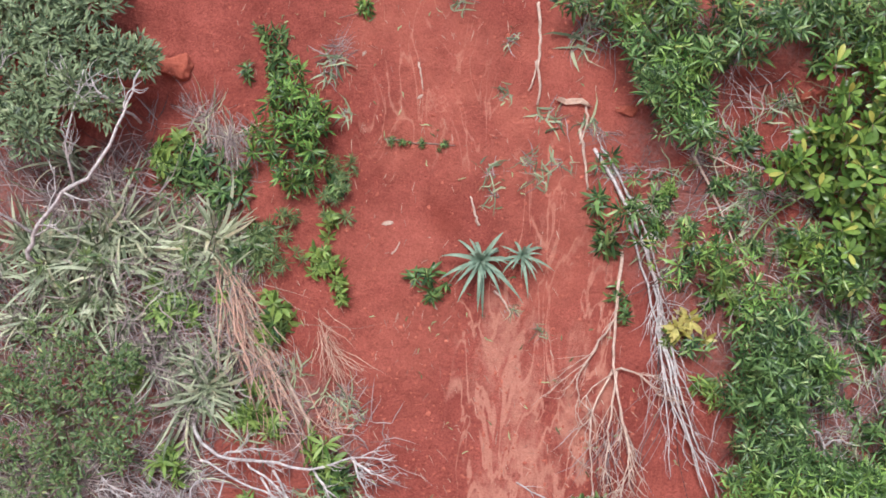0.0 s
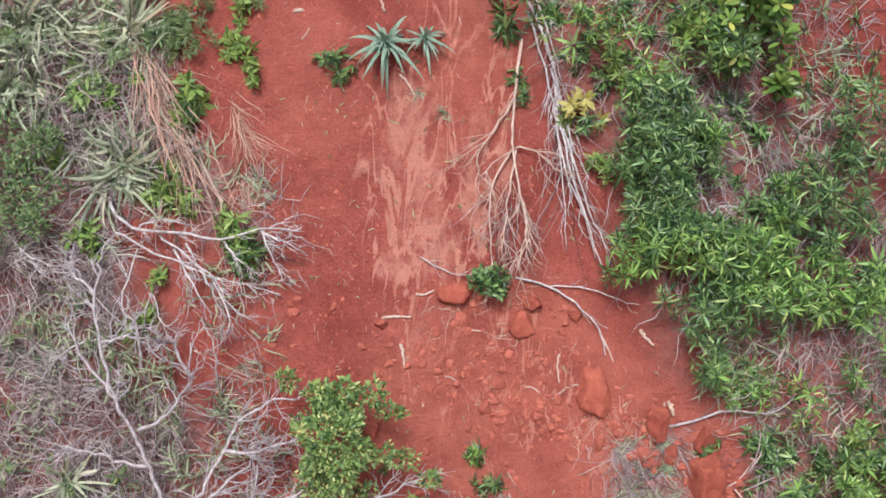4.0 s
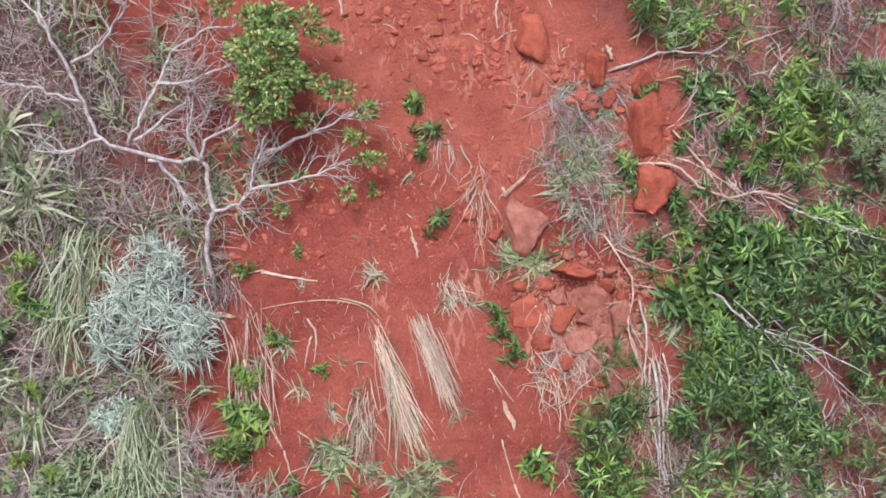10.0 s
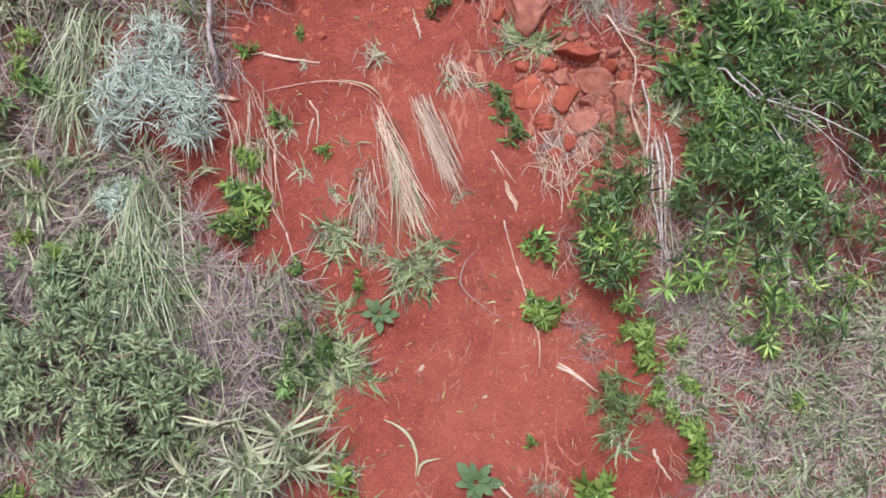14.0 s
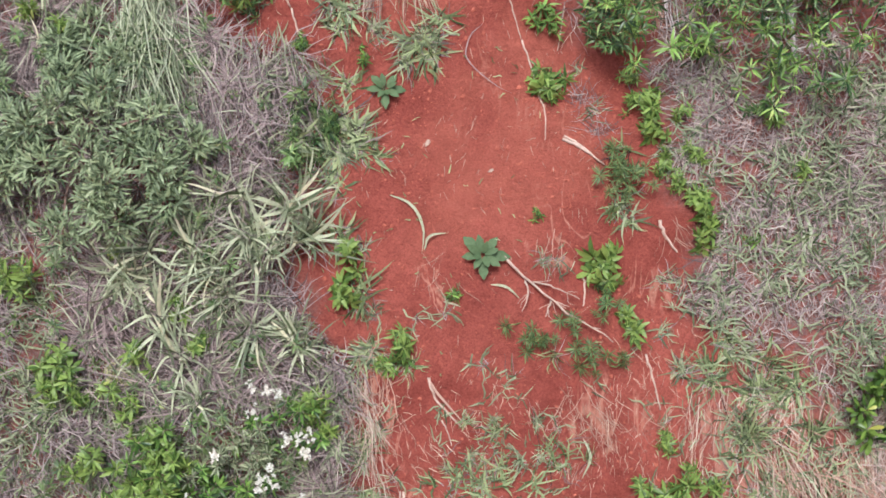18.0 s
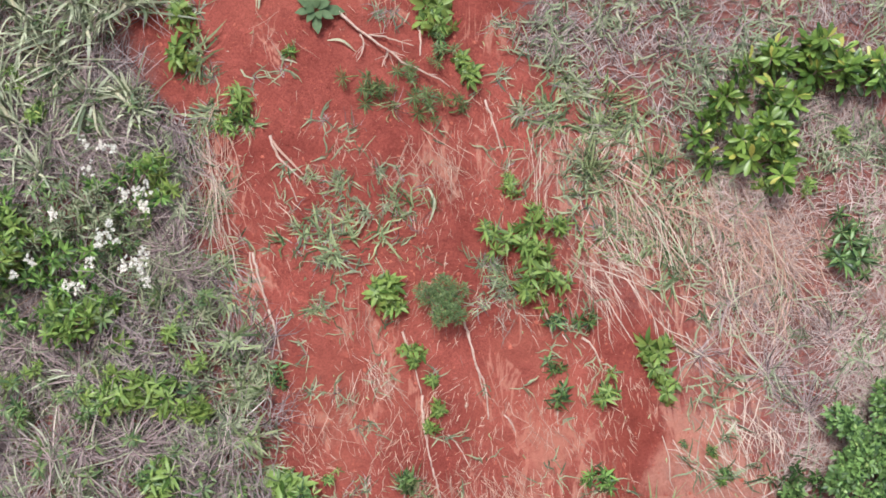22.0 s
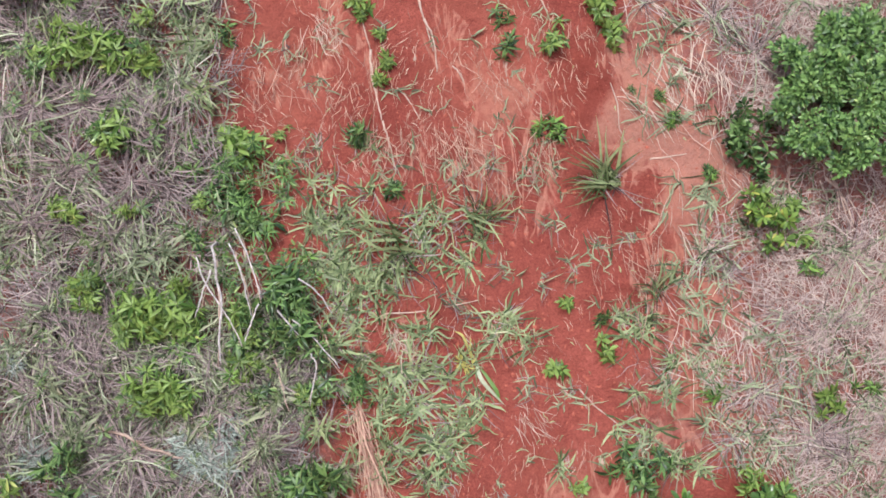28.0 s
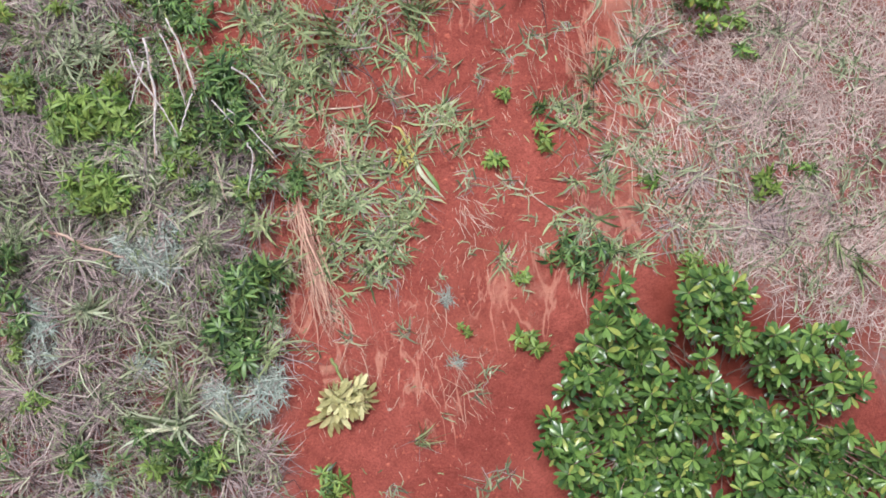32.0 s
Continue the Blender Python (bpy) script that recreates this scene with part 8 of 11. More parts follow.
deadwood("dead_sapling", "white leafless sapling among weeds", [[(3.5, -5.59), (3.48, -5.41), (3.42, -5.19), (3.31, -4.99)], [(3.48, -5.42), (3.58, -5.4), (3.69, -5.36)], [(3.45, -5.29), (3.34, -5.25), (3.23, -5.26)], [(3.42, -5.19), (3.48, -5.07), (3.51, -4.96)]], 0.013, M_BARK, (5, 0.14, 0.7, 2), (0.05, 0.3))
deadwood("dead_branch", "bare grey stems across a green thicket", [[(2.88, -4.0), (3.14, -4.24), (3.47, -4.33), (3.85, -4.5)], [(3.03, -4.07), (3.26, -4.3), (3.48, -4.44)], [(3.07, -4.16), (3.27, -4.45), (3.46, -4.74)], [(3.25, -4.16), (3.55, -4.44), (3.91, -4.75)], [(3.75, -3.91), (3.95, -4.01), (4.14, -4.09)], [(3.19, -3.39), (3.42, -3.51), (3.58, -3.54)], [(3.58, -3.54), (3.77, -3.6), (3.97, -3.66)]], 0.009, M_BARK_DULL, (6, 0.22, 0.6, 1), (0.30, 0.44), seed=21, firm=True)
bush("shrub", -1.17, -6.16, 1.0, 0.4, 30, 200, 0.085, 0.17, M_GREY_LEAF, "spreading grey-green shrub with long narrow leaves", seed=14, long=0.85, spread=0.88)
hay(-0.87, -4.9, 1.27, 0.131, 420, -82, M_GRASS_PALE, "long yellow-green grass draped down the bank", 0.14, 0, 0.24, 1.9)
hay(-0.66, -5.5, 1.0, 0.131, 120, -85, M_STRAW)
tuft("thatch", -0.49, -5.19, 0.8)
tuft("thatch", -0.39, -5.49, 0.9)
tuft("thatch", -0.23, -5.78, 0.9)
tuft("thatch", -0.07, -6.01, 0.8)
tuft("thatch", -0.01, -5.7, 0.7)
tuft("thatch", -1.51, -5.05, 0.9)
tuft("thatch", -1.5, -5.31)
tuft("thatch", -1.28, -5.23, 0.8)
tuft("thatch", -1.59, -5.54)
tuft("thatch", -0.09, -6.31, 0.8)
tuft("sparse", 2.75, -5.67)
tuft("sparse", 2.88, -5.93)
tuft("sparse", 3.01, -5.55)
tuft("sparse", 3.21, -5.8)
tuft("sparse", 3.0, -6.23)
tuft("sparse", 3.48, -5.52)
tuft("dry", 2.75, -5.63)
tuft("dry", 2.63, -5.57)
tuft("dry", 3.03, -5.85)
tuft("dry", 2.12, -5.79)
tuft("dry", 2.25, -6.01)
tuft("dry", 2.85, -6.16)
tuft("dry", 1.87, -4.55)
tuft("dry", 2.02, -4.58)
weed("light", 2.77, -5.84, 0.7)
weed("light", 3.37, -5.89, 0.8)
weed("light", 3.87, -5.56, 0.8)
weed("light", 2.86, -6.1, 0.7)
weed("light", 2.91, -6.39, 0.7)
weed("light", 2.67, -6.11, 0.6)
weed("light", 2.75, -6.29, 0.6)
weed("dark", 3.83, -5.05, 0.9)
weed("dark", 3.29, -5.82, 0.7)
weed("dark", 2.95, -5.06, 0.7)
weed("dark", 3.64, -5.28, 0.7)
weed("feather", 2.32, -6.21, 1.3)
weed("feather", 2.4, -6.36, 1.2)
tuft("long", -0.02, -6.99, 1.2)
tuft("long", 0.25, -6.83)
tuft("long", -0.2, -7.18, 1.1)
tuft("long", 0.17, -6.61)
tuft("long", -0.13, -6.54)
tuft("long", 0.36, -6.72, 0.9)
tuft("long", -0.63, -7.42, 1.1)
tuft("long", -0.49, -7.64)
tuft("long", -0.01, -7.41, 0.9)
tuft("long", -0.89, -7.12)
tuft("long", 0.3, -7.55, 0.8)
tuft("long", -0.36, -7.94, 0.8)
tuft("thatch", -1.0, -7.05, 1.1)
tuft("thatch", -0.9, -7.31, 1.2)
tuft("thatch", -0.63, -7.19, 1.1)
tuft("thatch", -1.12, -7.5, 1.1)
tuft("thatch", -0.3, -7.71)
tuft("thatch", 0.08, -7.71)
tuft("thatch", -0.12, -6.84, 0.8)
tuft("thatch", 0.38, -7.86, 0.7)
tuft("thatch", 0.51, -8.46, 0.9)
tuft("thatch", 0.43, -8.69, 0.8)
tuft("thatch", -0.74, -7.83)
tuft("thatch", -0.47, -7.94)
weed("ovate", 0.59, -6.93, 1.3)
weed("ovate", 0.58, -7.15, 1.2)
weed("ovate", 2.3, -6.83, 1.3)
weed("ovate", 2.33, -6.96, 1.2)
weed("ovate", 2.54, -7.36, 1.2)
weed("ovate", 2.49, -7.25)
weed("ovate", 2.92, -6.47, 1.1)
weed("ovate", 2.96, -6.63, 1.2)
weed("ovate", 2.54, -5.93, 1.1)
weed("ovate", 2.61, -5.99)
weed("ovate", 1.89, -5.7, 1.2)
weed("ovate", 1.92, -8.79, 1.3)
weed("ovate", 1.99, -8.72)
weed("light", 0.95, -7.5)
weed("light", 0.88, -7.63, 0.8)
weed("light", 2.42, -5.8, 0.6)
weed("light", 2.93, -6.17, 0.7)
weed("light", 2.76, -6.34, 0.6)
weed("light", 2.65, -6.21, 0.7)
weed("light", 2.75, -8.06, 0.6)
weed("light", -0.35, -7.52, 0.6)
weed("light", -0.81, -8.01)
weed("light", -0.95, -7.9, 0.8)
weed("dark", 2.33, -7.07, 0.7)
weed("dark", 0.41, -6.01, 0.8)
weed("dark", 0.23, -6.32, 0.8)
weed("feather", 2.35, -7.18, 0.9)
weed("feather", 2.36, -6.21, 1.2)
weed("feather", 2.51, -6.32, 1.2)
weed("feather", 1.82, -7.34, 1.2)
weed("feather", 1.89, -7.41, 1.1)
weed("feather", 2.13, -7.33)
weed("feather", 2.32, -7.5, 1.3)
weed("feather", 2.25, -7.52, 1.1)
weed("small", 1.84, -6.58, 0.6)
weed("small", 1.33, -7.16, 0.8)
weed("small", 3.3, -6.68, 0.8)
hay(-1.16, -7.39, 0.65, 0.069, 90, -20, M_STRAW, "coarse clump of bleached grey grass combed over", 0.25, 4, 0.12, 2.0)
hay(-0.83, -7.53, 0.81, 0.1, 90, -30, M_STRAW, "coarse clump of bleached grey grass combed over", 0.25, 4, 0.12, 2.0)
hay(-0.5, -7.32, 0.69, 0.069, 90, -38, M_STRAW, "coarse clump of bleached grey grass combed over", 0.25, 4, 0.12, 2.0)
hay(-0.26, -7.64, 0.58, 0.1, 90, -60, M_STRAW, "coarse clump of bleached grey grass combed over", 0.25, 4, 0.12, 2.0)
hay(-1.1, -7.88, 0.65, 0.069, 90, -15, M_STRAW, "coarse clump of bleached grey grass combed over", 0.25, 4, 0.12, 2.0)
hay(-0.13, -7.37, 0.54, 0.1, 90, -60, M_STRAW, "coarse clump of bleached grey grass combed over", 0.25, 4, 0.12, 2.0)
hay(-0.99, -8.17, 0.46, 0.069, 90, -70, M_STRAW, "coarse clump of bleached grey grass combed over", 0.25, 4, 0.12, 2.0)
hay(0.0, -7.86, 0.46, 0.1, 90, -85, M_STRAW, "coarse clump of bleached grey grass combed over", 0.25, 4, 0.12, 2.0)
hay(-0.54, -9.14, 0.65, 0.069, 90, -50, M_STRAW, "coarse clump of bleached grey grass combed over", 0.25, 4, 0.12, 2.0)
hay(-0.14, -9.23, 0.58, 0.1, 90, -35, M_STRAW, "coarse clump of bleached grey grass combed over", 0.25, 4, 0.12, 2.0)
hay(0.26, -9.63, 0.65, 0.069, 90, -65, M_STRAW, "coarse clump of bleached grey grass combed over", 0.25, 4, 0.12, 2.0)
hay(-0.4, -9.83, 0.69, 0.1, 90, -30, M_STRAW, "coarse clump of bleached grey grass combed over", 0.25, 4, 0.12, 2.0)
hay(0.53, -9.71, 0.5, 0.069, 90, -80, M_STRAW, "coarse clump of bleached grey grass combed over", 0.25, 4, 0.12, 2.0)
hay(0.04, -10.07, 0.69, 0.1, 90, -50, M_STRAW, "coarse clump of bleached grey grass combed over", 0.25, 4, 0.12, 2.0)
hay(-0.57, -10.32, 0.58, 0.069, 90, -20, M_STRAW, "coarse clump of bleached grey grass combed over", 0.25, 4, 0.12, 2.0)
hay(0.59, -10.24, 0.46, 0.1, 90, -60, M_STRAW, "coarse clump of bleached grey grass combed over", 0.25, 4, 0.12, 2.0)
hay(0.46, -7.52, 0.58, 0.069, 90, -80, M_STRAW, "coarse clump of bleached grey grass combed over", 0.25, 4, 0.12, 2.0)
hay(-0.11, -9.65, 0.61, 0.069, 90, -30, M_STRAW, "coarse clump of bleached grey grass combed over", 0.25, 4, 0.12, 2.0)
hay(0.39, -9.74, 0.65, 0.1, 90, -60, M_STRAW, "coarse clump of bleached grey grass combed over", 0.25, 4, 0.12, 2.0)
hay(0.68, -10.22, 0.58, 0.069, 90, -50, M_STRAW, "coarse clump of bleached grey grass combed over", 0.25, 4, 0.12, 2.0)
hay(-0.03, -10.3, 0.65, 0.1, 90, -20, M_STRAW, "coarse clump of bleached grey grass combed over", 0.25, 4, 0.12, 2.0)
hay(0.27, -10.89, 0.61, 0.069, 90, -70, M_STRAW, "coarse clump of bleached grey grass combed over", 0.25, 4, 0.12, 2.0)
hay(-0.23, -11.02, 0.58, 0.1, 90, -40, M_STRAW, "coarse clump of bleached grey grass combed over", 0.25, 4, 0.12, 2.0)
hay(0.52, -11.43, 0.65, 0.069, 90, -35, M_STRAW, "coarse clump of bleached grey grass combed over", 0.25, 4, 0.12, 2.0)
hay(-0.11, -11.67, 0.61, 0.1, 90, -60, M_STRAW, "coarse clump of bleached grey grass combed over", 0.25, 4, 0.12, 2.0)
hay(1.15, -11.62, 0.5, 0.069, 90, -70, M_STRAW, "coarse clump of bleached grey grass combed over", 0.25, 4, 0.12, 2.0)
hay(0.79, -11.99, 0.54, 0.1, 90, -40, M_STRAW, "coarse clump of bleached grey grass combed over", 0.25, 4, 0.12, 2.0)
hay(0.1, -12.1, 0.65, 0.069, 90, -20, M_STRAW, "coarse clump of bleached grey grass combed over", 0.25, 4, 0.12, 2.0)
hay(0.17, -11.99, 0.61, 0.069, 90, -40, M_STRAW, "coarse clump of bleached grey grass combed over", 0.25, 4, 0.12, 2.0)
hay(0.68, -12.22, 0.65, 0.1, 90, -65, M_STRAW, "coarse clump of bleached grey grass combed over", 0.25, 4, 0.12, 2.0)
hay(1.18, -12.11, 0.54, 0.069, 90, -60, M_STRAW, "coarse clump of bleached grey grass combed over", 0.25, 4, 0.12, 2.0)
hay(0.33, -12.86, 0.61, 0.1, 90, -30, M_STRAW, "coarse clump of bleached grey grass combed over", 0.25, 4, 0.12, 2.0)
hay(0.01, -13.38, 0.65, 0.069, 90, -55, M_STRAW, "coarse clump of bleached grey grass combed over", 0.25, 4, 0.12, 2.0)
hay(0.85, -13.38, 0.58, 0.1, 90, -20, M_STRAW, "coarse clump of bleached grey grass combed over", 0.25, 4, 0.12, 2.0)
hay(1.3, -13.58, 0.46, 0.069, 90, -70, M_STRAW, "coarse clump of bleached grey grass combed over", 0.25, 4, 0.12, 2.0)
weed("light", -0.83, -8.61, 1.1)
weed("light", -0.72, -8.75)
weed("light", -0.89, -8.79)
weed("light", -0.2, -8.79, 0.9)
weed("light", -0.06, -8.87, 0.9)
weed("light", 0.05, -8.83, 0.8)
weed("light", -0.4, -7.56, 0.5)
weed("light", -0.56, -7.26, 0.6)
rosette(1.49, -6.87, 13, 0.16, "green rosette of broad pointed leaves on red soil", seed=5)
long_blade([(0.84, -6.48), (0.99, -6.54), (1.08, -6.69), (1.08, -6.88)], 0.02)
long_blade([(1.09, -6.86), (1.13, -6.75), (1.26, -6.72)], 0.018)
long_blade([(1.55, -7.06), (1.66, -7.07), (1.76, -7.15)], 0.018)
long_blade([(1.15, -7.7), (1.25, -7.83), (1.44, -8.03)], 0.018, M_STRAW_PALE)
long_blade([(2.22, -8.07), (2.27, -8.18), (2.22, -8.35)], 0.02)
long_blade([(3.62, -6.98), (3.63, -6.75), (3.61, -6.53), (3.53, -6.38)], 0.028)
long_blade([(3.65, -6.87), (3.68, -6.64), (3.63, -6.45)], 0.024)
deadwood("fallen_branch", "fallen pale branch with wilted feathery leaves", [[(1.61, -6.84), (1.77, -6.99), (2.08, -7.22), (2.39, -7.4)], [(1.79, -7.02), (1.81, -7.11), (1.77, -7.23)], [(1.83, -7.02), (1.98, -7.06), (2.15, -7.13)], [(1.97, -7.14), (1.93, -7.26)]], 0.012, M_ROOT, (3, 0.12, 0.6, 1), (0.02, 0.08))
stick(1.99, -6.05, 2.29, -6.22, 0.012)
stick(2.67, -6.57, 2.81, -6.79, 0.013)
stick(2.62, -7.48, 2.74, -7.86, 0.009)
stick(2.17, -6.95, 2.19, -7.18, 0.009)
stick(0.73, -7.7, 0.78, -8.07, 0.008)
stick(1.0, -8.49, 1.12, -8.83, 0.006)
stick(3.18, -8.14, 3.36, -7.8, 0.006, M_STALK)
hay(1.16, -6.82, 0.42, 0.077, 22, -85)
hay(2.24, -7.67, 0.61, 0.115, 60, -72)
hay(3.06, -7.7, 0.54, 0.1, 49, -95)
hay(0.88, -7.69, 0.61, 0.084, 33, -95)
hay(2.07, -6.65, 0.35, 0.092, 22, -110)
hay(2.75, -6.57, 0.42, 0.046, 22, -60)
hay(2.72, -6.91, 0.35, 0.077, 16, -70)
tuft("green", 3.17, -7.35)
tuft("green", 3.29, -7.43)
tuft("green", 3.4, -7.69, 1.1)
tuft("green", 3.62, -7.65, 1.1)
tuft("green", 3.06, -7.58)
tuft("green", 1.03, -7.62, 0.8)
tuft("green", 0.74, -8.19, 0.8)
tuft("green", 0.76, -7.54, 0.8)
tuft("green", 0.73, -8.57, 0.8)
tuft("green", 0.42, -6.06)
tuft("green", 0.61, -6.14)
tuft("sparse", 2.0, -6.88, 1.2)
tuft("sparse", 1.93, -6.88)
tuft("sparse", 2.45, -6.57, 1.3)
tuft("sparse", 2.37, -6.5, 1.2)
tuft("sparse", 2.72, -7.32)
tuft("sparse", 2.83, -6.98)
tuft("sparse", 2.72, -6.98)
tuft("sparse", 1.25, -7.27)
tuft("sparse", 0.76, -7.28)
tuft("sparse", 1.06, -7.31)
tuft("sparse", 2.05, -8.01)
tuft("sparse", 1.52, -7.61)
tuft("sparse", 2.77, -7.96, 0.7)
tuft("sparse", 1.71, -7.68)
tuft("wide", 3.22, -7.95, 0.9)
tuft("wide", 3.77, -7.98, 0.9)
tuft("wide", 3.47, -7.58, 0.8)
tuft("wide", 0.33, -6.83, 1.0)
tuft("wide", 2.01, -7.52, 0.6)
litter(3.1, -6.56, 0.09, 120, "crumpled whitish plastic scrap on red soil")
litter(1.07, -6.15, 0.1, 60, "small bleached scrap on the red soil")
litter(1.5, -6.3, 0.077, 20, "small bleached scrap on the red soil")
litter(2.52, -6.2, 0.038, 0, "small bleached scrap on the red soil")
litter(0.87, -7.13, 0.038, 0, "small bleached scrap on the red soil")
# ---- lower slope, flowering shrub and broad-leaved shrubs ----
rosette_bush("broad_leaved_shrub", 4.66, -7.52, [(4.11, -7.51), (4.36, -7.19), (4.58, -7.05), (4.76, -7.13), (5.18, -7.11), (5.3, -7.5), (4.85, -7.53), (4.71, -7.82), (4.56, -8.03), (4.35, -7.88), (3.99, -7.89), (3.96, -7.78)], 0.30, 44, 0.105, 0.34, M_YELLOW, "olive-green shrub with fans of oval leaves", 8, blunt=True)
rosette_bush("green_weed", 5.16, -7.43, [(4.93, -7.28), (5.25, -7.25), (5.37, -7.48), (5.0, -7.51)], 0.25, 8, 0.10, 0.36, M_WEED_LIGHT, "bright green leafy weed in dry grass", 9)
weed("ovate", 4.51, -8.1, 0.9)
weed("ovate", 4.8, -8.13, 0.7)
weed("ovate", 5.03, -7.79, 0.8)
weed("dark", 5.05, -8.46)
weed("dark", 5.05, -8.64, 1.1)
weed("dark", 5.12, -8.57, 1.1)
flower_bush = rosette_bush("flowering_shrub", -0.1, -8.43, [(-0.76, -8.07), (-0.3, -7.93), (0.14, -7.82), (0.49, -7.83), (0.52, -8.17), (0.21, -8.4), (0.16, -8.82), (-0.14, -9.08), (-0.47, -9.03), (-0.78, -8.76)], 0.34, 58, 0.078, 0.26, M_WEED_LIGHT, "green shrub with clusters of small white flowers", 10)
flowers(flower_bush, [(0.04, -7.76, 0.38), (0.13, -7.78, 0.38), (0.2, -7.81, 0.38), (0.42, -8.06, 0.38), (0.35, -8.09, 0.38), (0.27, -8.11, 0.38), (0.39, -8.17, 0.38), (0.41, -8.2, 0.38), (0.11, -8.36, 0.38), (0.17, -8.3, 0.38), (0.2, -8.39, 0.38), (0.11, -8.44, 0.38), (0.05, -8.53, 0.38), (-0.34, -8.53, 0.38), (-0.47, -8.62, 0.38), (0.31, -8.53, 0.38), (0.37, -8.57, 0.38), (0.26, -8.58, 0.38), (0.39, -8.49, 0.38), (0.4, -8.67, 0.38), (-0.11, -8.69, 0.38), (-0.04, -8.69, 0.38), (-0.2, -8.22, 0.38), (0.04, -7.94, 0.38)], 0.034, 4)
bush("shrub", 2.31, -8.86, 0.3, 0.22, 11, 280, 0.03, 0.16, M_BUSH, "round dark feathery bush on red soil", seed=16, spread=0.5)
weed("ovate", 1.94, -8.75, 1.1)
weed("ovate", 1.97, -8.9, 1.1)
weed("ovate", 2.08, -9.2, 0.9)
weed("ovate", 2.09, -9.24, 0.7)
weed("ovate", 2.21, -9.38, 0.7)
weed("ovate", 2.26, -9.55, 0.9)
weed("ovate", 2.24, -9.7, 0.8)
weed("ovate", 3.75, -9.17, 1.2)
weed("ovate", 3.74, -9.3, 1.1)
weed("ovate", 3.83, -9.47, 1.1)
weed("ovate", 1.2, -10.08, 1.2)
weed("ovate", 1.23, -10.21, 1.1)
weed("light", 3.42, -9.46, 0.9)
weed("light", 0.44, -9.99, 1.1)
weed("light", -0.43, -9.27, 0.7)
weed("light", 0.53, -8.98, 0.7)
weed("light", 0.71, -9.47, 0.9)
weed("light", 0.67, -9.25, 0.8)
weed("dark", 3.1, -8.96, 0.7)
weed("dark", 3.28, -8.98, 0.6)
weed("dark", 1.26, -10.39)
weed("dark", -0.49, -9.59, 0.9)
weed("light", 0.27, -9.31)
weed("light", 0.12, -9.46)
weed("light", 0.41, -9.43)
weed("smalldark", 3.06, -9.3)
weed("smalldark", 3.09, -9.51, 1.4)
weed("smalldark", 3.43, -9.5)
weed("smalldark", 1.19, -9.34, 1.1)
weed("smalldark", 2.09, -10.04, 1.3)
weed("smalldark", 2.31, -10.46, 1.2)
weed("small", 3.37, -10.09)
weed("small", 3.27, -10.07, 0.7)
weed("small", -0.36, -7.51)
weed("small", 0.95, -7.56, 1.3)
stick(1.02, -8.49, 1.12, -8.88, 0.01)
stick(1.12, -8.88, 1.21, -9.23, 0.01)
stick(2.45, -8.97, 2.53, -9.29, 0.009)
stick(2.53, -9.29, 2.61, -9.66, 0.009)
stick(2.48, -9.06, 2.59, -9.52, 0.007)
stick(2.9, -8.73, 3.06, -9.12, 0.01)
stick(3.25, -9.11, 3.38, -9.29, 0.009)
stick(2.03, -9.05, 2.16, -9.48, 0.008)
stick(2.16, -9.48, 2.22, -9.97, 0.009)
stick(2.22, -9.97, 2.3, -10.32, 0.007)
stick(1.16, -7.7, 1.4, -8.03, 0.01)
stick(0.87, -9.53, 1.03, -9.4, 0.01)
stick(2.33, -9.75, 2.48, -9.98, 0.006)
stick(1.26, -7.99, 1.34, -8.16, 0.006)
stick(4.64, -8.6, 4.95, -8.72, 0.008)
stick(4.46, -8.21, 4.69, -8.23, 0.014)
stick(2.71, -9.62, 2.79, -9.75, 0.006)
stick(3.08, -9.61, 3.09, -9.77, 0.006)
hay(1.74, -8.74, 0.5, 0.092, 38, -80)
hay(1.84, -9.2, 0.42, 0.1, 38, -95)
hay(2.63, -9.9, 0.54, 0.131, 66, -70)
hay(3.25, -9.89, 0.54, 0.084, 38, -90)
hay(2.26, -7.77, 0.5, 0.115, 38, -68)
hay(3.5, -7.91, 0.77, 0.154, 71, -65)
hay(3.23, -8.4, 0.58, 0.115, 38, -70)
hay(4.25, -8.05, 1.08, 0.23, 420, -68, M_STRAW_PALE, "wide fan of pale straw combed down the slope", 0.25)
hay(4.1, -7.85, 0.61, 0.115, 60, -80, M_GRASS_PALE)
hay(0.78, -7.42, 0.61, 0.054, 33, -88)
hay(1.49, -9.5, 0.5, 0.115, 33, -85)
hay(2.91, -9.53, 0.46, 0.1, 27, -80)
hay(2.25, -9.97, 0.61, 0.092, 38, -72)
tuft("green", 1.47, -8.89, 0.8)
tuft("green", 2.09, -10.13)
tuft("green", 3.51, -7.72)
tuft("green", 3.32, -7.75)
tuft("green", 3.06, -7.67)
tuft("green", 3.8, -8.52, 0.9)
tuft("green", 3.42, -8.4, 0.9)
tuft("green", 2.73, -8.73, 0.8)
tuft("green", 1.09, -10.26, 0.8)
tuft("green", 1.54, -10.47)
tuft("sparse", 1.38, -9.19)
tuft("sparse", 1.57, -9.46)
tuft("sparse", 1.71, -9.7)
tuft("sparse", 1.41, -9.46)
tuft("sparse", 2.26, -9.36, 0.8)
tuft("sparse", 3.18, -9.04)
tuft("sparse", 2.58, -8.87)
tuft("sparse", 1.62, -10.2, 1.1)
tuft("sparse", 1.78, -10.13)
tuft("sparse", 2.7, -10.4)
tuft("sparse", 0.65, -8.14)
tuft("sparse", 0.72, -8.3)
tuft("sparse", 0.61, -7.95)
tuft("sparse", 0.95, -9.53)
tuft("sparse", 1.0, -8.88, 1.1)
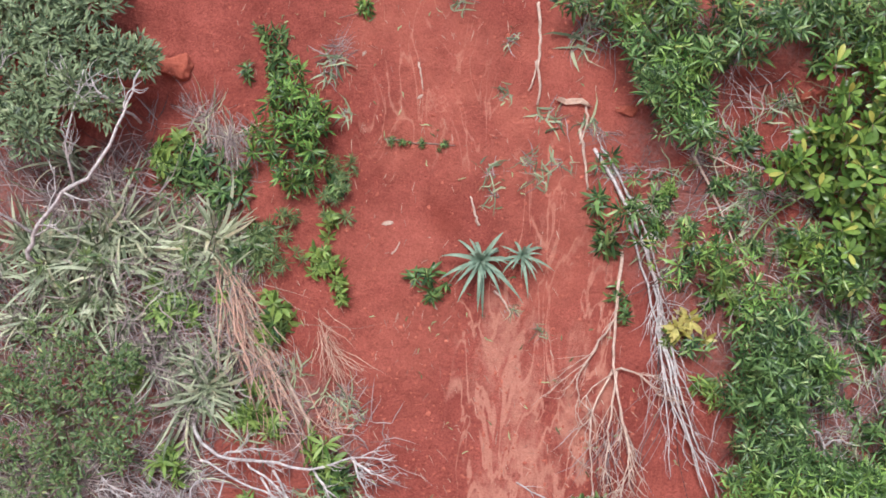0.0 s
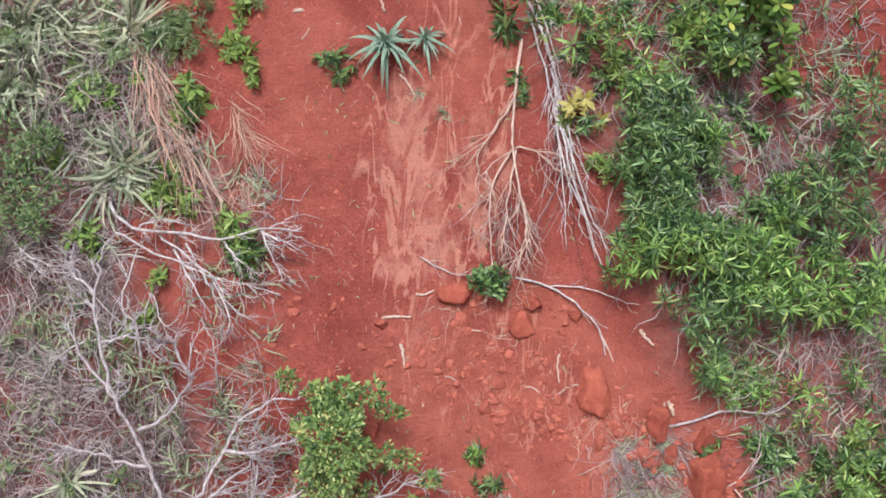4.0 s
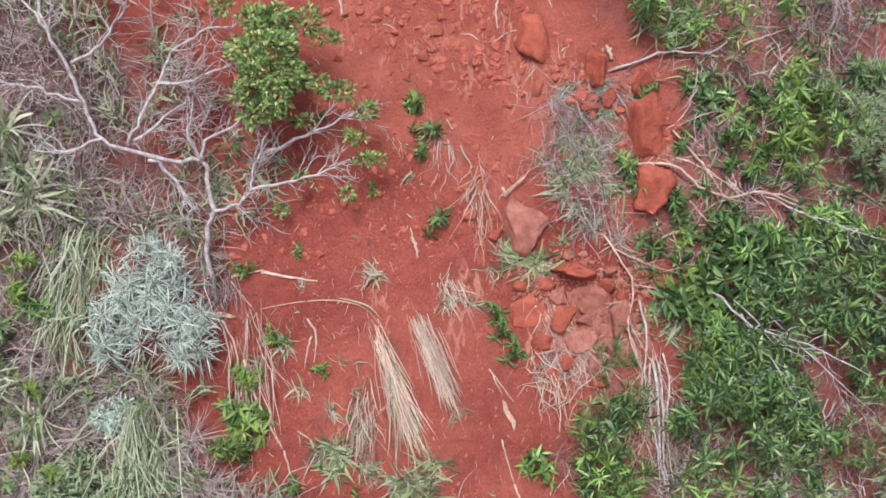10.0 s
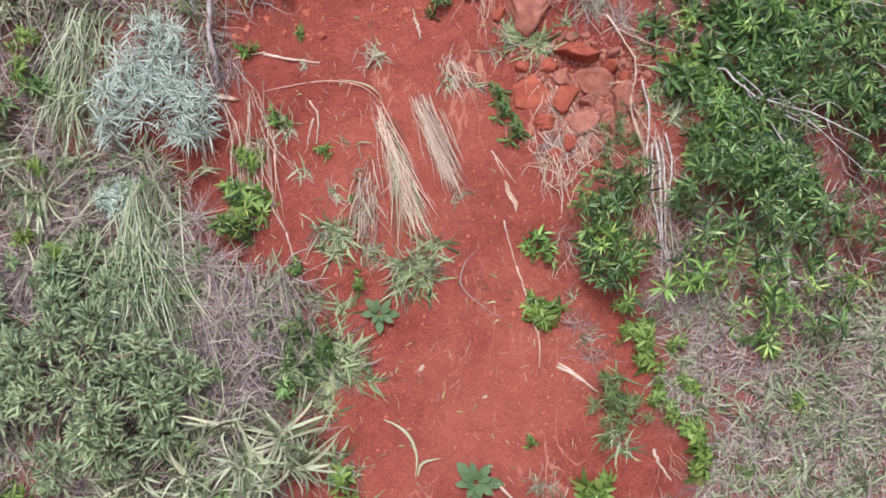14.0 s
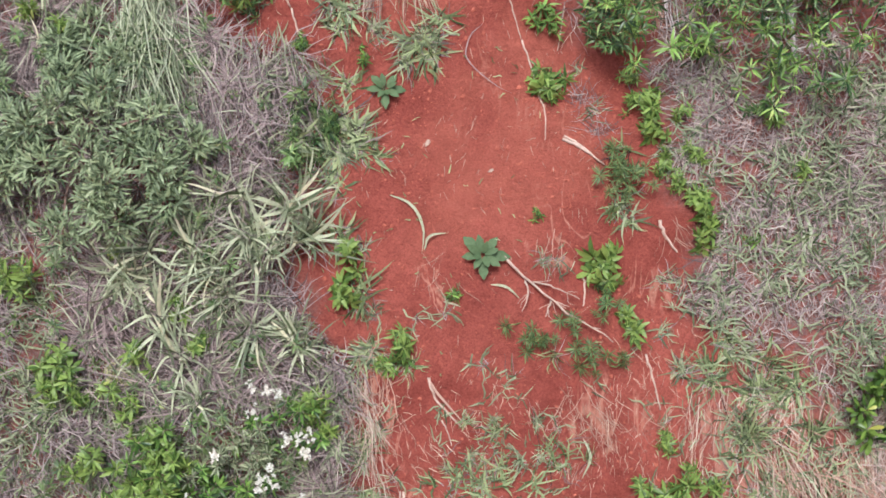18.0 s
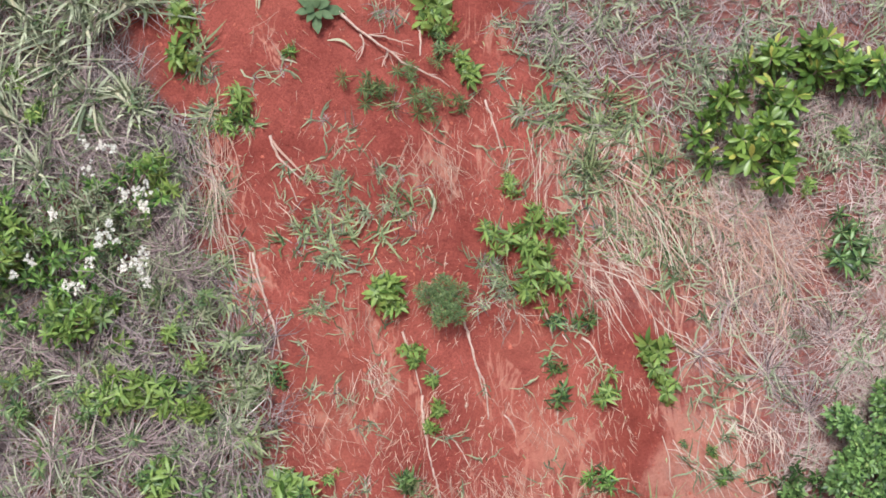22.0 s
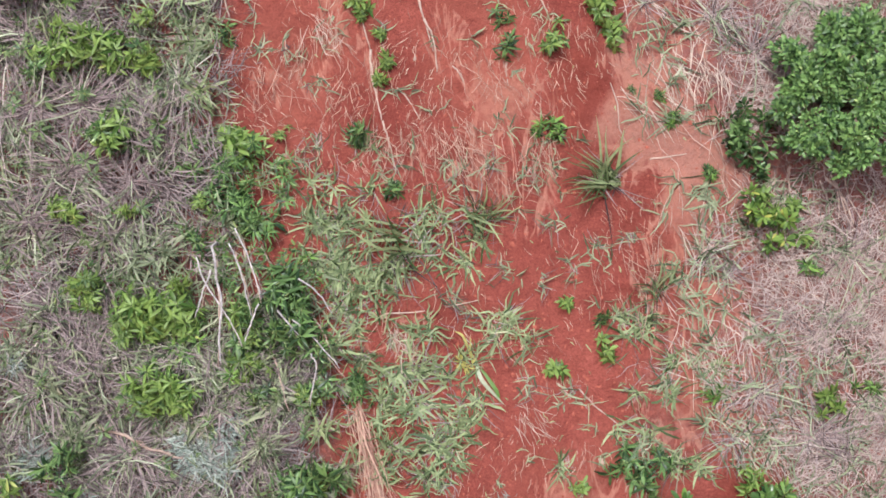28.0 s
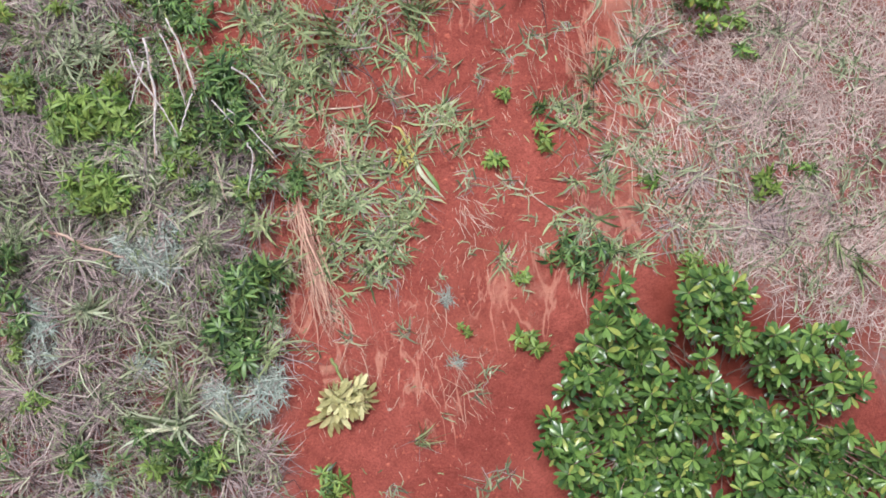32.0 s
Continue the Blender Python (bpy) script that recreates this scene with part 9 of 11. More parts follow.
tuft("sparse", 0.92, -9.07)
tuft("sparse", 2.93, -10.29)
tuft("sparse", 3.24, -10.39)
tuft("wide", 3.35, -8.02, 0.9)
tuft("wide", 3.77, -10.44, 1.1)
tuft("wide", 0.43, -8.79, 0.8)
tuft("wide", 2.25, -8.22, 0.5)
tuft("thatch", -0.47, -9.07, 1.1)
tuft("thatch", -0.14, -9.31)
tuft("thatch", 0.72, -9.94, 0.9)
tuft("thatch", 0.22, -9.78, 1.1)
tuft("thatch", -0.32, -9.83, 1.1)
tuft("thatch", -0.48, -10.21, 1.1)
tuft("thatch", 0.03, -10.22, 1.1)
tuft("thatch", 0.52, -10.32)
tuft("thatch", 0.87, -9.72, 0.8)
tuft("thatch", 4.74, -9.63)
tuft("thatch", 4.5, -9.4, 0.9)
tuft("thatch", 4.95, -9.11)
tuft("thatch", 4.24, -8.87, 0.9)
tuft("thatch", 4.04, -9.25, 0.8)
tuft("thatch", 0.59, -8.64, 0.8)
litter(1.53, -10.18, 0.077, 0, "small bleached scrap on the red soil")
litter(0.04, -10.01, 0.084, 40, "small bleached scrap on the red soil")
litter(4.24, -9.96, 0.038, 0, "small bleached scrap on the red soil")
litter(2.45, -9.58, 0.069, 60, "small bleached scrap on the red soil")
litter(3.23, -9.85, 0.046, 0, "small bleached scrap on the red soil")
litter(1.05, -7.43, 0.054, 0, "small bleached scrap on the red soil")
litter(2.32, -8.6, 0.084, 10, "small bleached scrap on the red soil")
weed("smalldark", 3.92, -9.84, 0.5)
weed("smalldark", 4.09, -9.88, 0.5)
weed("smalldark", 4.21, -10.04, 0.6)
weed("smalldark", 4.4, -10.43, 0.7)
bush("shrub", 5.31, -10.02, 0.72, 0.46, 46, 210, 0.052, 0.4, M_SHRUB, "dense green shrub with small oval leaves", seed=18, long=1.05, spread=0.7)
rosette_bush("shrub", 4.6, -10.2, [(4.35, -10.14), (4.57, -9.95), (4.86, -10.03), (4.89, -10.3), (4.69, -10.46), (4.43, -10.32)], 0.16, 30, 0.058, 0.36, M_WEED, "low loose dark green shrub beside a larger one", 19, blunt=True)
fern(-1.03, -7.86, 0.24, -45, M_LIME, "yellow-green fern frond in grey dry grass", 1)
fern(3.87, -1.69, 0.36, -100, M_STRAW, "dead curled grey fern on the flank", 3)
fern(3.7, -1.58, 0.30, -80, M_STRAW, "dead curled grey fern on the flank", 3)
litter(-0.74, -7.9, 0.046, 0, "small yellow flower in dry grass", M_GOLD)
litter(-0.76, -8.0, 0.038, 30, "small yellow flower in dry grass", M_GOLD)
litter(-0.59, -7.24, 0.035, 0, "small yellow flower in dry grass", M_GOLD)
weed("light", -1.63, -7.08, 1.2)
weed("light", -1.61, -7.2)
weed("ovate", -1.35, -7.74, 1.3)
weed("ovate", -1.27, -7.85, 1.2)
weed("ovate", -1.38, -7.9)
weed("ovate", -0.95, -6.93, 0.6)
weed("ovate", -0.47, -7.33, 0.6)
weed("ovate", -0.34, -7.5, 0.7)
rosette_bush("green_weed", 1.51, -12.7, [(1.43, -12.39), (1.69, -12.29), (1.82, -12.44), (1.72, -12.8), (1.66, -13.04), (1.37, -12.99), (1.34, -12.7)], 0.25, 26, 0.115, 0.24, M_WEED, "dark green leafy weed at the edge of dry grass", 54, droop=0.4)
hay(1.92, -11.83, 0.96, 0.027, 130, -77, M_STRAW_PALE, "bundle of bleached straw hanging down the slope", 0.05, 0, 0.04, 1.7, 0.06)
deadwood("dead_branch", "pale forked root beside crumbling rock", [[(2.4, -4.11), (2.39, -4.27), (2.43, -4.38), (2.49, -4.53), (2.52, -4.75), (2.56, -4.89)], [(2.39, -4.24), (2.35, -4.38), (2.33, -4.51)], [(2.41, -4.14), (2.35, -4.13), (2.24, -4.15)], [(2.49, -4.53), (2.51, -4.67), (2.5, -4.86)]], 0.009, M_ROOT, (3, 0.1, 0.5, 1), (0.02, 0.05), seed=45)
rosette_bush("broad_leaved_shrub", 4.9, -10.68, [(4.6, -10.61), (4.76, -10.52), (4.9, -10.6), (5.05, -10.6), (5.08, -10.75), (5.03, -11.0), (4.89, -10.95), (4.75, -10.86), (4.61, -10.7)], 0.2, 11, 0.066, 0.34, M_YELLOW, "sparse low shrub of yellow-green leaf fans on pale branches", 55, blunt=True)
stick(5.21, -10.49, 5.4, -10.82, 0.01)
stick(5.25, -10.47, 5.35, -10.76, 0.008)
stick(4.97, -10.4, 4.97, -10.6, 0.01)
stick(4.8, -10.53, 4.97, -10.49, 0.008)
litter(1.52, -10.18, 0.061, 30, "small bleached scrap on the red soil")
litter(1.71, -10.6, 0.035, 10, "small bleached scrap on the red soil")
litter(1.27, -9.74, 0.035, 80, "small bleached scrap on the red soil")
litter(1.33, -9.86, 0.035, 40, "small bleached scrap on the red soil")
tuft("green", 1.79, -10.65, 1.2)
tuft("green", 1.85, -10.92, 1.1)
tuft("green", 1.85, -11.23, 1.3)
tuft("green", 1.84, -11.49, 1.2)
tuft("green", 1.86, -11.76, 1.1)
tuft("green", 1.72, -12.02, 1.2)
tuft("green", 1.84, -12.31, 1.1)
tuft("green", 1.9, -10.7, 0.9)
tuft("green", 1.96, -11.39, 0.8)
tuft("green", 1.68, -12.92, 1.2)
tuft("sparse", 1.95, -11.08)
tuft("sparse", 1.95, -11.62)
tuft("sparse", 1.95, -11.96)
tuft("sparse", 1.77, -12.54, 1.1)
tuft("sparse", 1.8, -12.85)
tuft("green", 0.78, -8.51, 1.1)
tuft("green", 0.84, -8.82, 1.2)
tuft("green", 0.91, -9.09, 1.1)
tuft("green", 0.94, -9.4, 1.2)
tuft("green", 1.02, -9.71, 1.2)
tuft("green", 1.05, -10.02, 1.3)
tuft("green", 0.71, -8.24, 1.1)
tuft("sparse", 1.0, -8.71)
tuft("sparse", 1.07, -9.02)
tuft("sparse", 1.1, -9.36)
tuft("sparse", 0.94, -8.4)
tuft("sparse", 1.13, -9.71)
tuft("green", 0.33, -5.68, 1.1)
tuft("green", 0.38, -5.95)
tuft("green", 0.48, -6.4, 1.1)
tuft("green", 0.53, -6.78, 1.2)
tuft("green", 0.67, -7.16, 1.2)
tuft("green", 0.72, -7.61, 1.2)
tuft("sparse", 0.51, -6.17)
tuft("sparse", 0.69, -6.85)
tuft("sparse", 0.79, -7.3)
tuft("sparse", 0.69, -7.84)
# ---- foot of the slope ----
rosette_bush("green_weed", -0.19, -8.95, [(-0.33, -9.03), (-0.28, -8.83), (-0.08, -8.81), (0.24, -8.82), (0.25, -9.06), (-0.07, -9.11)], 0.42, 15, 0.085, 0.3, M_LIME, "lime green leafy weed below a flowering shrub", 51)
rosette_bush("green_weed", -0.57, -8.3, [(-0.78, -8.12), (-0.5, -8.05), (-0.32, -8.2), (-0.34, -8.5), (-0.58, -8.54), (-0.78, -8.4)], 0.44, 22, 0.08, 0.27, M_LIME, "fresh green leafy weed beside a flowering shrub", 52)
rosette_bush("green_weed", -0.1, -8.2, [(-0.3, -8.1), (-0.1, -8.0), (0.15, -8.1), (0.2, -8.35), (-0.05, -8.4), (-0.28, -8.32)], 0.36, 20, 0.07, 0.16, M_SAGE, "thin grey-green shoots through a flowering shrub", 53)
weed("light", 0.43, -7.92, 0.8)
weed("light", 0.47, -8.07, 0.8)
weed("light", 0.61, -11.29)
weed("light", 0.78, -11.25, 0.9)
weed("light", 0.86, -11.36, 0.9)
weed("light", 0.66, -11.68)
weed("light", 0.77, -11.65, 0.9)
weed("light", 0.63, -11.8, 0.8)
weed("light", 0.85, -11.78, 0.8)
weed("dark", 1.65, -11.24)
weed("dark", 1.79, -11.51, 0.9)
weed("dark", 1.47, -11.37, 0.9)
deadwood("dead_branch", "pale leafless stems leaning over green weeds", [[(1.06, -10.73), (1.08, -11.08), (1.09, -11.31), (1.08, -11.57)], [(0.93, -11.23), (1.0, -11.09), (1.05, -10.98)], [(1.13, -11.22), (1.2, -11.33), (1.24, -11.43)], [(1.59, -11.3), (1.72, -11.45), (1.93, -11.69)], [(1.4, -11.49), (1.47, -11.63), (1.53, -11.88)], [(1.69, -11.26), (1.77, -11.36), (1.82, -11.46)], [(1.2, -10.82), (1.28, -11.03), (1.34, -11.26)], [(1.23, -10.69), (1.32, -10.93), (1.39, -11.16)], [(1.51, -11.24), (1.56, -11.32), (1.62, -11.4)], [(1.69, -11.54), (1.72, -11.62), (1.66, -11.84)]], 0.009, M_ROOT, (0, 0, 0, 0), (0.1, 0.26), seed=41, firm=False)
weed("ovate", 1.27, -10.13, 1.3)
weed("ovate", 1.2, -10.05)
weed("ovate", 3.4, -11.27, 0.8)
weed("ovate", 3.69, -11.59, 1.0)
weed("ovate", 3.33, -11.73, 0.8)
weed("ovate", 4.78, -10.65, 1.1)
weed("ovate", 4.95, -10.7)
weed("ovate", 5.03, -10.92, 0.9)
weed("ovate", 4.88, -10.77, 0.9)
weed("ovate", 5.19, -11.95, 1.1)
weed("ovate", 5.19, -12.06)
weed("dark", 1.15, -10.55, 1.1)
weed("dark", 1.33, -10.63, 1.1)
weed("dark", 1.26, -10.48, 0.9)
weed("dark", 1.54, -11.13, 1.2)
weed("dark", 1.65, -11.25, 1.1)
weed("dark", 1.43, -11.31)
weed("dark", 1.7, -11.75, 0.9)
weed("dark", 1.99, -11.77, 0.7)
weed("dark", 3.69, -11.36, 0.6)
weed("dark", 1.66, -12.33, 1.2)
weed("dark", 1.54, -12.44)
weed("dark", 1.32, -11.76, 0.7)
weed("dark", 1.27, -11.45, 0.8)
weed("dark", 0.96, -10.73, 0.7)
weed("dark", 3.91, -12.48, 1.1)
weed("dark", 3.76, -12.4)
weed("light", 0.75, -11.2, 1.1)
weed("light", 0.56, -11.12)
weed("light", 0.87, -11.02, 0.9)
weed("light", 0.69, -11.69, 1.1)
weed("light", 0.79, -11.81)
weed("light", 0.57, -11.8, 0.8)
weed("light", 0.46, -10.02, 0.9)
weed("light", 0.19, -9.41)
weed("light", -0.07, -9.44, 0.8)
weed("light", 0.63, -9.54, 0.9)
weed("light", 0.09, -9.26, 0.8)
weed("light", 1.0, -10.5, 0.6)
weed("light", 4.77, -12.59, 1.1)
weed("light", 4.63, -12.55)
weed("light", 0.11, -10.5, 0.8)
weed("light", 1.26, -11.57, 0.7)
weed("light", 1.54, -10.03, 0.5)
weed("small", 3.37, -10.08, 1.2)
weed("small", 4.12, -9.9, 0.5)
weed("small", 4.18, -10.06, 0.6)
weed("small", 4.42, -10.46, 0.8)
weed("small", 5.11, -11.12)
weed("small", 5.44, -11.92)
weed("small", 4.39, -11.93)
tuft("green", 1.89, -10.62, 1.1)
tuft("green", 1.77, -10.65)
tuft("green", 1.95, -10.97, 1.1)
tuft("green", 2.1, -11.05, 1.2)
tuft("green", 2.25, -10.95, 1.2)
tuft("green", 1.87, -11.04)
tuft("green", 2.76, -10.97)
tuft("green", 2.84, -10.82)
tuft("green", 2.22, -11.69, 1.3)
tuft("green", 2.37, -11.66, 1.2)
tuft("green", 2.13, -11.92, 1.3)
tuft("green", 2.36, -11.93, 1.3)
tuft("green", 2.56, -11.79, 1.2)
tuft("green", 2.19, -12.24, 1.3)
tuft("green", 2.5, -12.21, 1.3)
tuft("green", 2.7, -12.1, 1.2)
tuft("green", 2.79, -11.95)
tuft("green", 2.41, -12.43, 1.2)
tuft("green", 3.01, -11.38, 1.1)
tuft("green", 3.12, -11.54)
tuft("green", 2.93, -11.49)
tuft("green", 3.97, -11.46, 1.1)
tuft("green", 3.85, -11.49)
tuft("green", 3.75, -12.16)
tuft("green", 3.99, -12.21, 1.1)
tuft("green", 4.11, -11.93)
tuft("green", 4.13, -12.41, 1.1)
tuft("green", 4.32, -12.45)
tuft("green", 3.88, -11.92)
tuft("green", 4.15, -11.7)
tuft("green", 1.99, -11.59, 0.9)
tuft("green", 4.41, -11.74, 0.9)
tuft("green", 3.82, -11.37)
tuft("green", 3.35, -12.4, 0.8)
tuft("wide", 2.34, -10.88, 1.5)
tuft("wide", 2.27, -10.76, 1.2)
tuft("wide", 2.81, -10.63, 1.1)
tuft("wide", 3.71, -10.48, 1.5)
tuft("wide", 3.78, -10.44, 1.2)
tuft("wide", 2.92, -10.67, 0.9)
tuft("wide", 4.05, -11.23, 1.0)
tuft("sparse", 2.07, -10.09)
tuft("sparse", 2.29, -10.3)
tuft("sparse", 1.75, -10.31)
tuft("sparse", 3.35, -10.73)
tuft("sparse", 3.49, -11.05)
tuft("sparse", 3.25, -11.12)
tuft("sparse", 3.88, -10.83)
tuft("sparse", 1.85, -11.31)
tuft("sparse", 2.19, -11.45)
tuft("sparse", 2.63, -11.2)
tuft("sparse", 3.14, -11.85)
tuft("sparse", 3.41, -11.9)
tuft("sparse", 3.02, -11.03)
tuft("sparse", 3.65, -10.9)
tuft("thatch", -0.11, -9.8)
tuft("thatch", 0.15, -10.19, 1.1)
tuft("thatch", -0.15, -10.56)
tuft("thatch", 0.36, -10.66)
tuft("thatch", -0.05, -11.18, 1.1)
tuft("thatch", -0.24, -11.71)
tuft("thatch", 0.25, -11.53)
tuft("thatch", 0.4, -12.15)
tuft("thatch", 0.82, -11.45, 0.8)
tuft("thatch", 1.06, -11.89, 0.9)
tuft("thatch", 1.35, -12.1, 0.8)
tuft("thatch", 4.55, -11.1, 0.8)
tuft("thatch", 4.91, -11.42, 0.9)
tuft("thatch", 5.18, -11.58)
tuft("thatch", 4.71, -11.95)
tuft("thatch", 5.38, -11.02)
tuft("thatch", 4.4, -10.97, 0.7)
tuft("thatch", 5.07, -12.27)
tuft("grey", 0.92, -12.19, 1.6)
tuft("grey", -0.28, -12.18, 1.6)
tuft("grey", 1.04, -12.16, 1.3)
tuft("grey", 0.82, -12.11, 1.3)
tuft("grey", 1.09, -12.04, 1.3)
stick(1.03, -10.73, 1.08, -11.23, 0.008)
stick(1.08, -11.23, 1.02, -11.38, 0.007)
stick(1.2, -10.66, 1.31, -11.16, 0.009)
stick(1.27, -10.78, 1.38, -11.13, 0.008)
stick(1.35, -10.79, 1.61, -11.35, 0.009)
stick(1.61, -11.35, 1.84, -11.58, 0.009)
stick(1.65, -11.3, 1.84, -11.62, 0.008)
stick(3.49, -11.87, 3.79, -12.16, 0.006)
stick(2.16, -11.29, 2.82, -11.23, 0.006)
stick(4.36, -11.01, 4.55, -10.79, 0.006)
stick(0.3, -11.94, 0.73, -12.18, 0.012)
stick(3.34, -11.82, 3.43, -11.94, 0.006)
rosette_bush("wilted_weed", 2.76, -11.69, [(2.69, -11.52), (2.81, -11.53), (2.88, -11.77), (2.76, -11.8)], 0.05, 2, 0.05, 0.25, M_GOLD, "wilted yellow weed lying on grass", 12, droop=0.5)
long_blade([(2.78, -11.64), (2.83, -11.79), (2.98, -11.97)], 0.03, M_GRASS_PALE)
long_blade([(2.8, -11.68), (2.91, -11.84), (2.94, -11.95)], 0.028, M_WEED_LIGHT)
long_blade([(2.76, -11.64), (2.71, -11.48), (2.64, -11.43)], 0.02, M_GOLD)
long_blade([(2.78, -11.64), (2.75, -11.58), (2.76, -11.48)], 0.02, M_GOLD)
hay(2.1, -9.52, 0.42, 0.092, 27, -80)
hay(2.65, -10.01, 0.5, 0.115, 55, -72)
hay(3.26, -10.07, 0.5, 0.084, 33, -85)
hay(2.9, -10.33, 0.42, 0.092, 27, -70)
hay(3.92, -10.87, 0.61, 0.115, 55, -80)
hay(2.37, -11.42, 0.23, 0.061, 22, -90)
hay(2.16, -11.25, 0.35, 0.038, 22, -80)
hay(4.97, -11.72, 0.61, 0.115, 90, -75, M_STRAW)
hay(4.52, -10.22, 0.46, 0.092, 27, -80)
hay(2.9, -11.34, 0.23, 0.115, 16, -80)
rosette_bush("broad_leaved_shrub", 4.82, -13.54, [(3.64, -13.48), (3.92, -12.84), (4.1, -12.7), (4.27, -12.98), (4.4, -13.12), (4.61, -13.12), (4.41, -12.83), (4.48, -12.61), (4.7, -12.5), (4.92, -12.77), (4.86, -12.97), (5.21, -13.03), (5.58, -12.98), (5.67, -13.25), (5.55, -13.66), (5.82, -13.82), (5.79, -14.42), (3.87, -14.3), (3.63, -13.61)], 0.42, 300, 0.097, 0.35, M_BROAD, "large shrub with glossy broad green leaves", 20, blunt=True)
rosette_bush("wilted_plant", 2.19, -13.25, [(1.94, -13.4), (2.12, -13.2), (2.35, -13.23), (2.42, -13.35), (2.17, -13.53)], 0.1, 9, 0.12, 0.3, M_WILT, "uprooted wilted plant with pale yellow-green leaves", 22, droop=0.5, blunt=True)
stick(2.1, -13.0, 2.19, -13.25, 0.012, M_STALK)
hay(1.93, -12.25, 0.84, 0.046, 44, -72)
hay(2.08, -12.45, 0.5, 0.054, 60, -72, M_STRAW_PALE)
hay(2.92, -13.07, 0.5, 0.1, 38, -70)
hay(2.71, -12.66, 0.46, 0.084, 22, -75)
hay(2.15, -12.81, 0.42, 0.069, 22, -60)
tuft("grey", 0.94, -12.2, 1.2)
tuft("grey", 1.05, -12.26, 1.1)
tuft("grey", 0.87, -12.16, 1.0)
tuft("grey", 0.18, -12.61, 1.2)
tuft("grey", 0.11, -12.52, 1.0)
tuft("grey", 0.18, -12.83, 1.1)
tuft("grey", 1.61, -13.17, 1.2)
tuft("grey", 1.72, -13.08, 1.1)
tuft("grey", 1.36, -13.31, 1.1)
tuft("grey", 1.26, -13.23, 1.0)
tuft("grey", 0.83, -12.95, 1.0)
tuft("grey", 0.44, -13.73, 1.0)
tuft("grey", 2.95, -12.64, 0.8)
tuft("grey", 2.97, -13.11, 0.7)
tuft("grey", 2.93, -12.67, 0.6)
weed("ovate", 3.52, -12.99, 1.2)
weed("ovate", 3.46, -12.55, 0.7)
weed("ovate", 3.05, -12.87, 0.6)
weed("ovate", 1.57, -12.48, 1.2)
weed("ovate", 1.69, -12.42, 1.1)
weed("dark", 1.52, -12.63, 1.1)
weed("dark", 1.39, -12.78, 1.1)
weed("dark", 1.45, -12.95, 0.9)
weed("dark", 3.84, -12.5, 0.8)
weed("dark", 4.08, -12.41, 0.9)
weed("dark", 3.95, -12.59, 0.7)
weed("dark", 1.1, -13.67, 1.1)
weed("dark", 0.95, -13.52)
weed("dark", 0.06, -12.2)
weed("dark", 0.78, -13.38)
weed("light", 0.82, -13.63)
weed("light", 1.28, -13.66, 0.9)
weed("light", 2.04, -13.88, 0.9)
weed("light", 0.11, -13.13, 0.6)
weed("light", -0.01, -12.81, 0.6)
weed("light", 1.34, -11.59, 0.6)
tuft("wide", 2.67, -13.65, 0.7)
tuft("wide", 1.03, -13.08)
tuft("wide", 5.63, -12.41, 0.9)
tuft("wide", 5.78, -12.61)
tuft("sparse", 3.12, -14.01, 1.3)
tuft("sparse", 2.45, -13.96, 1.2)
tuft("sparse", 2.16, -12.7)
tuft("sparse", 2.53, -12.49)
tuft("sparse", 2.62, -12.88)
tuft("sparse", 3.09, -13.32)
tuft("sparse", 2.23, -12.89)
tuft("sparse", 3.29, -13.94)
tuft("thatch", 0.04, -13.07, 1.1)
tuft("thatch", 0.34, -13.49, 1.1)
tuft("thatch", 0.56, -13.19)
tuft("thatch", 1.06, -13.16, 0.9)
tuft("thatch", 0.41, -12.86)
tuft("thatch", 1.61, -13.61, 0.8)
tuft("thatch", -0.01, -13.65)
tuft("thatch", 0.74, -12.58, 0.9)
tuft("thatch", 5.27, -12.42, 0.9)
tuft("thatch", 5.64, -12.14, 0.8)
tuft("thatch", 4.53, -12.25, 0.8)
tuft("long", 1.05, -13.4)
tuft("long", 0.46, -12.55, 0.7)
tuft("long", 1.43, -13.44, 0.7)
tuft("long", 1.03, -11.67, 0.7)
litter(2.47, -12.74, 0.035, 0, "small bleached scrap on the red soil")
litter(2.33, -12.59, 0.054, 80, "small bleached scrap on the red soil")
litter(3.63, -12.42, 0.115, 100, "small bleached scrap on the red soil")
litter(2.46, -13.41, 0.092, 20, "small bleached scrap on the red soil")
# ---- plants that stand out of the dry grass ----
weed("light", 0.47, -9.02, 0.6)
weed("light", 0.66, -9.54, 0.8)
weed("light", 0.41, -9.5, 0.9)
weed("light", -0.6, -9.31, 0.6)
weed("light", -0.74, -10.45, 0.8)
weed("light", 0.04, -10.46, 0.7)
weed("light", 0.14, -9.42, 1.1)
weed("light", 0.33, -9.38)
weed("dark", -0.06, -9.53, 0.8)
weed("dark", 0.4, -10.02, 0.9)
weed("dark", -0.69, -9.67, 0.9)
weed("dark", 1.12, -10.45, 1.0)
weed("dark", 1.33, -10.59, 1.0)
weed("dark", 1.48, -11.05, 1.1)
weed("dark", 1.65, -11.29, 1.1)
weed("dark", 1.35, -11.27, 0.9)
weed("dark", 1.54, -11.44, 0.8)
weed("dark", 1.68, -11.8, 0.7)
weed("dark", 1.95, -11.81, 0.7)
weed("dark", 1.61, -12.42, 1.0)
weed("dark", -0.14, -12.27, 0.9)
weed("dark", 0.39, -10.05, 0.9)
weed("light", 0.08, -10.46, 0.8)
weed("light", 0.54, -10.52, 0.7)
weed("light", 0.62, -11.24, 1.1)
weed("light", 0.49, -11.35, 0.8)
weed("light", 0.51, -11.74, 1.0)
weed("light", 1.18, -11.62, 0.7)
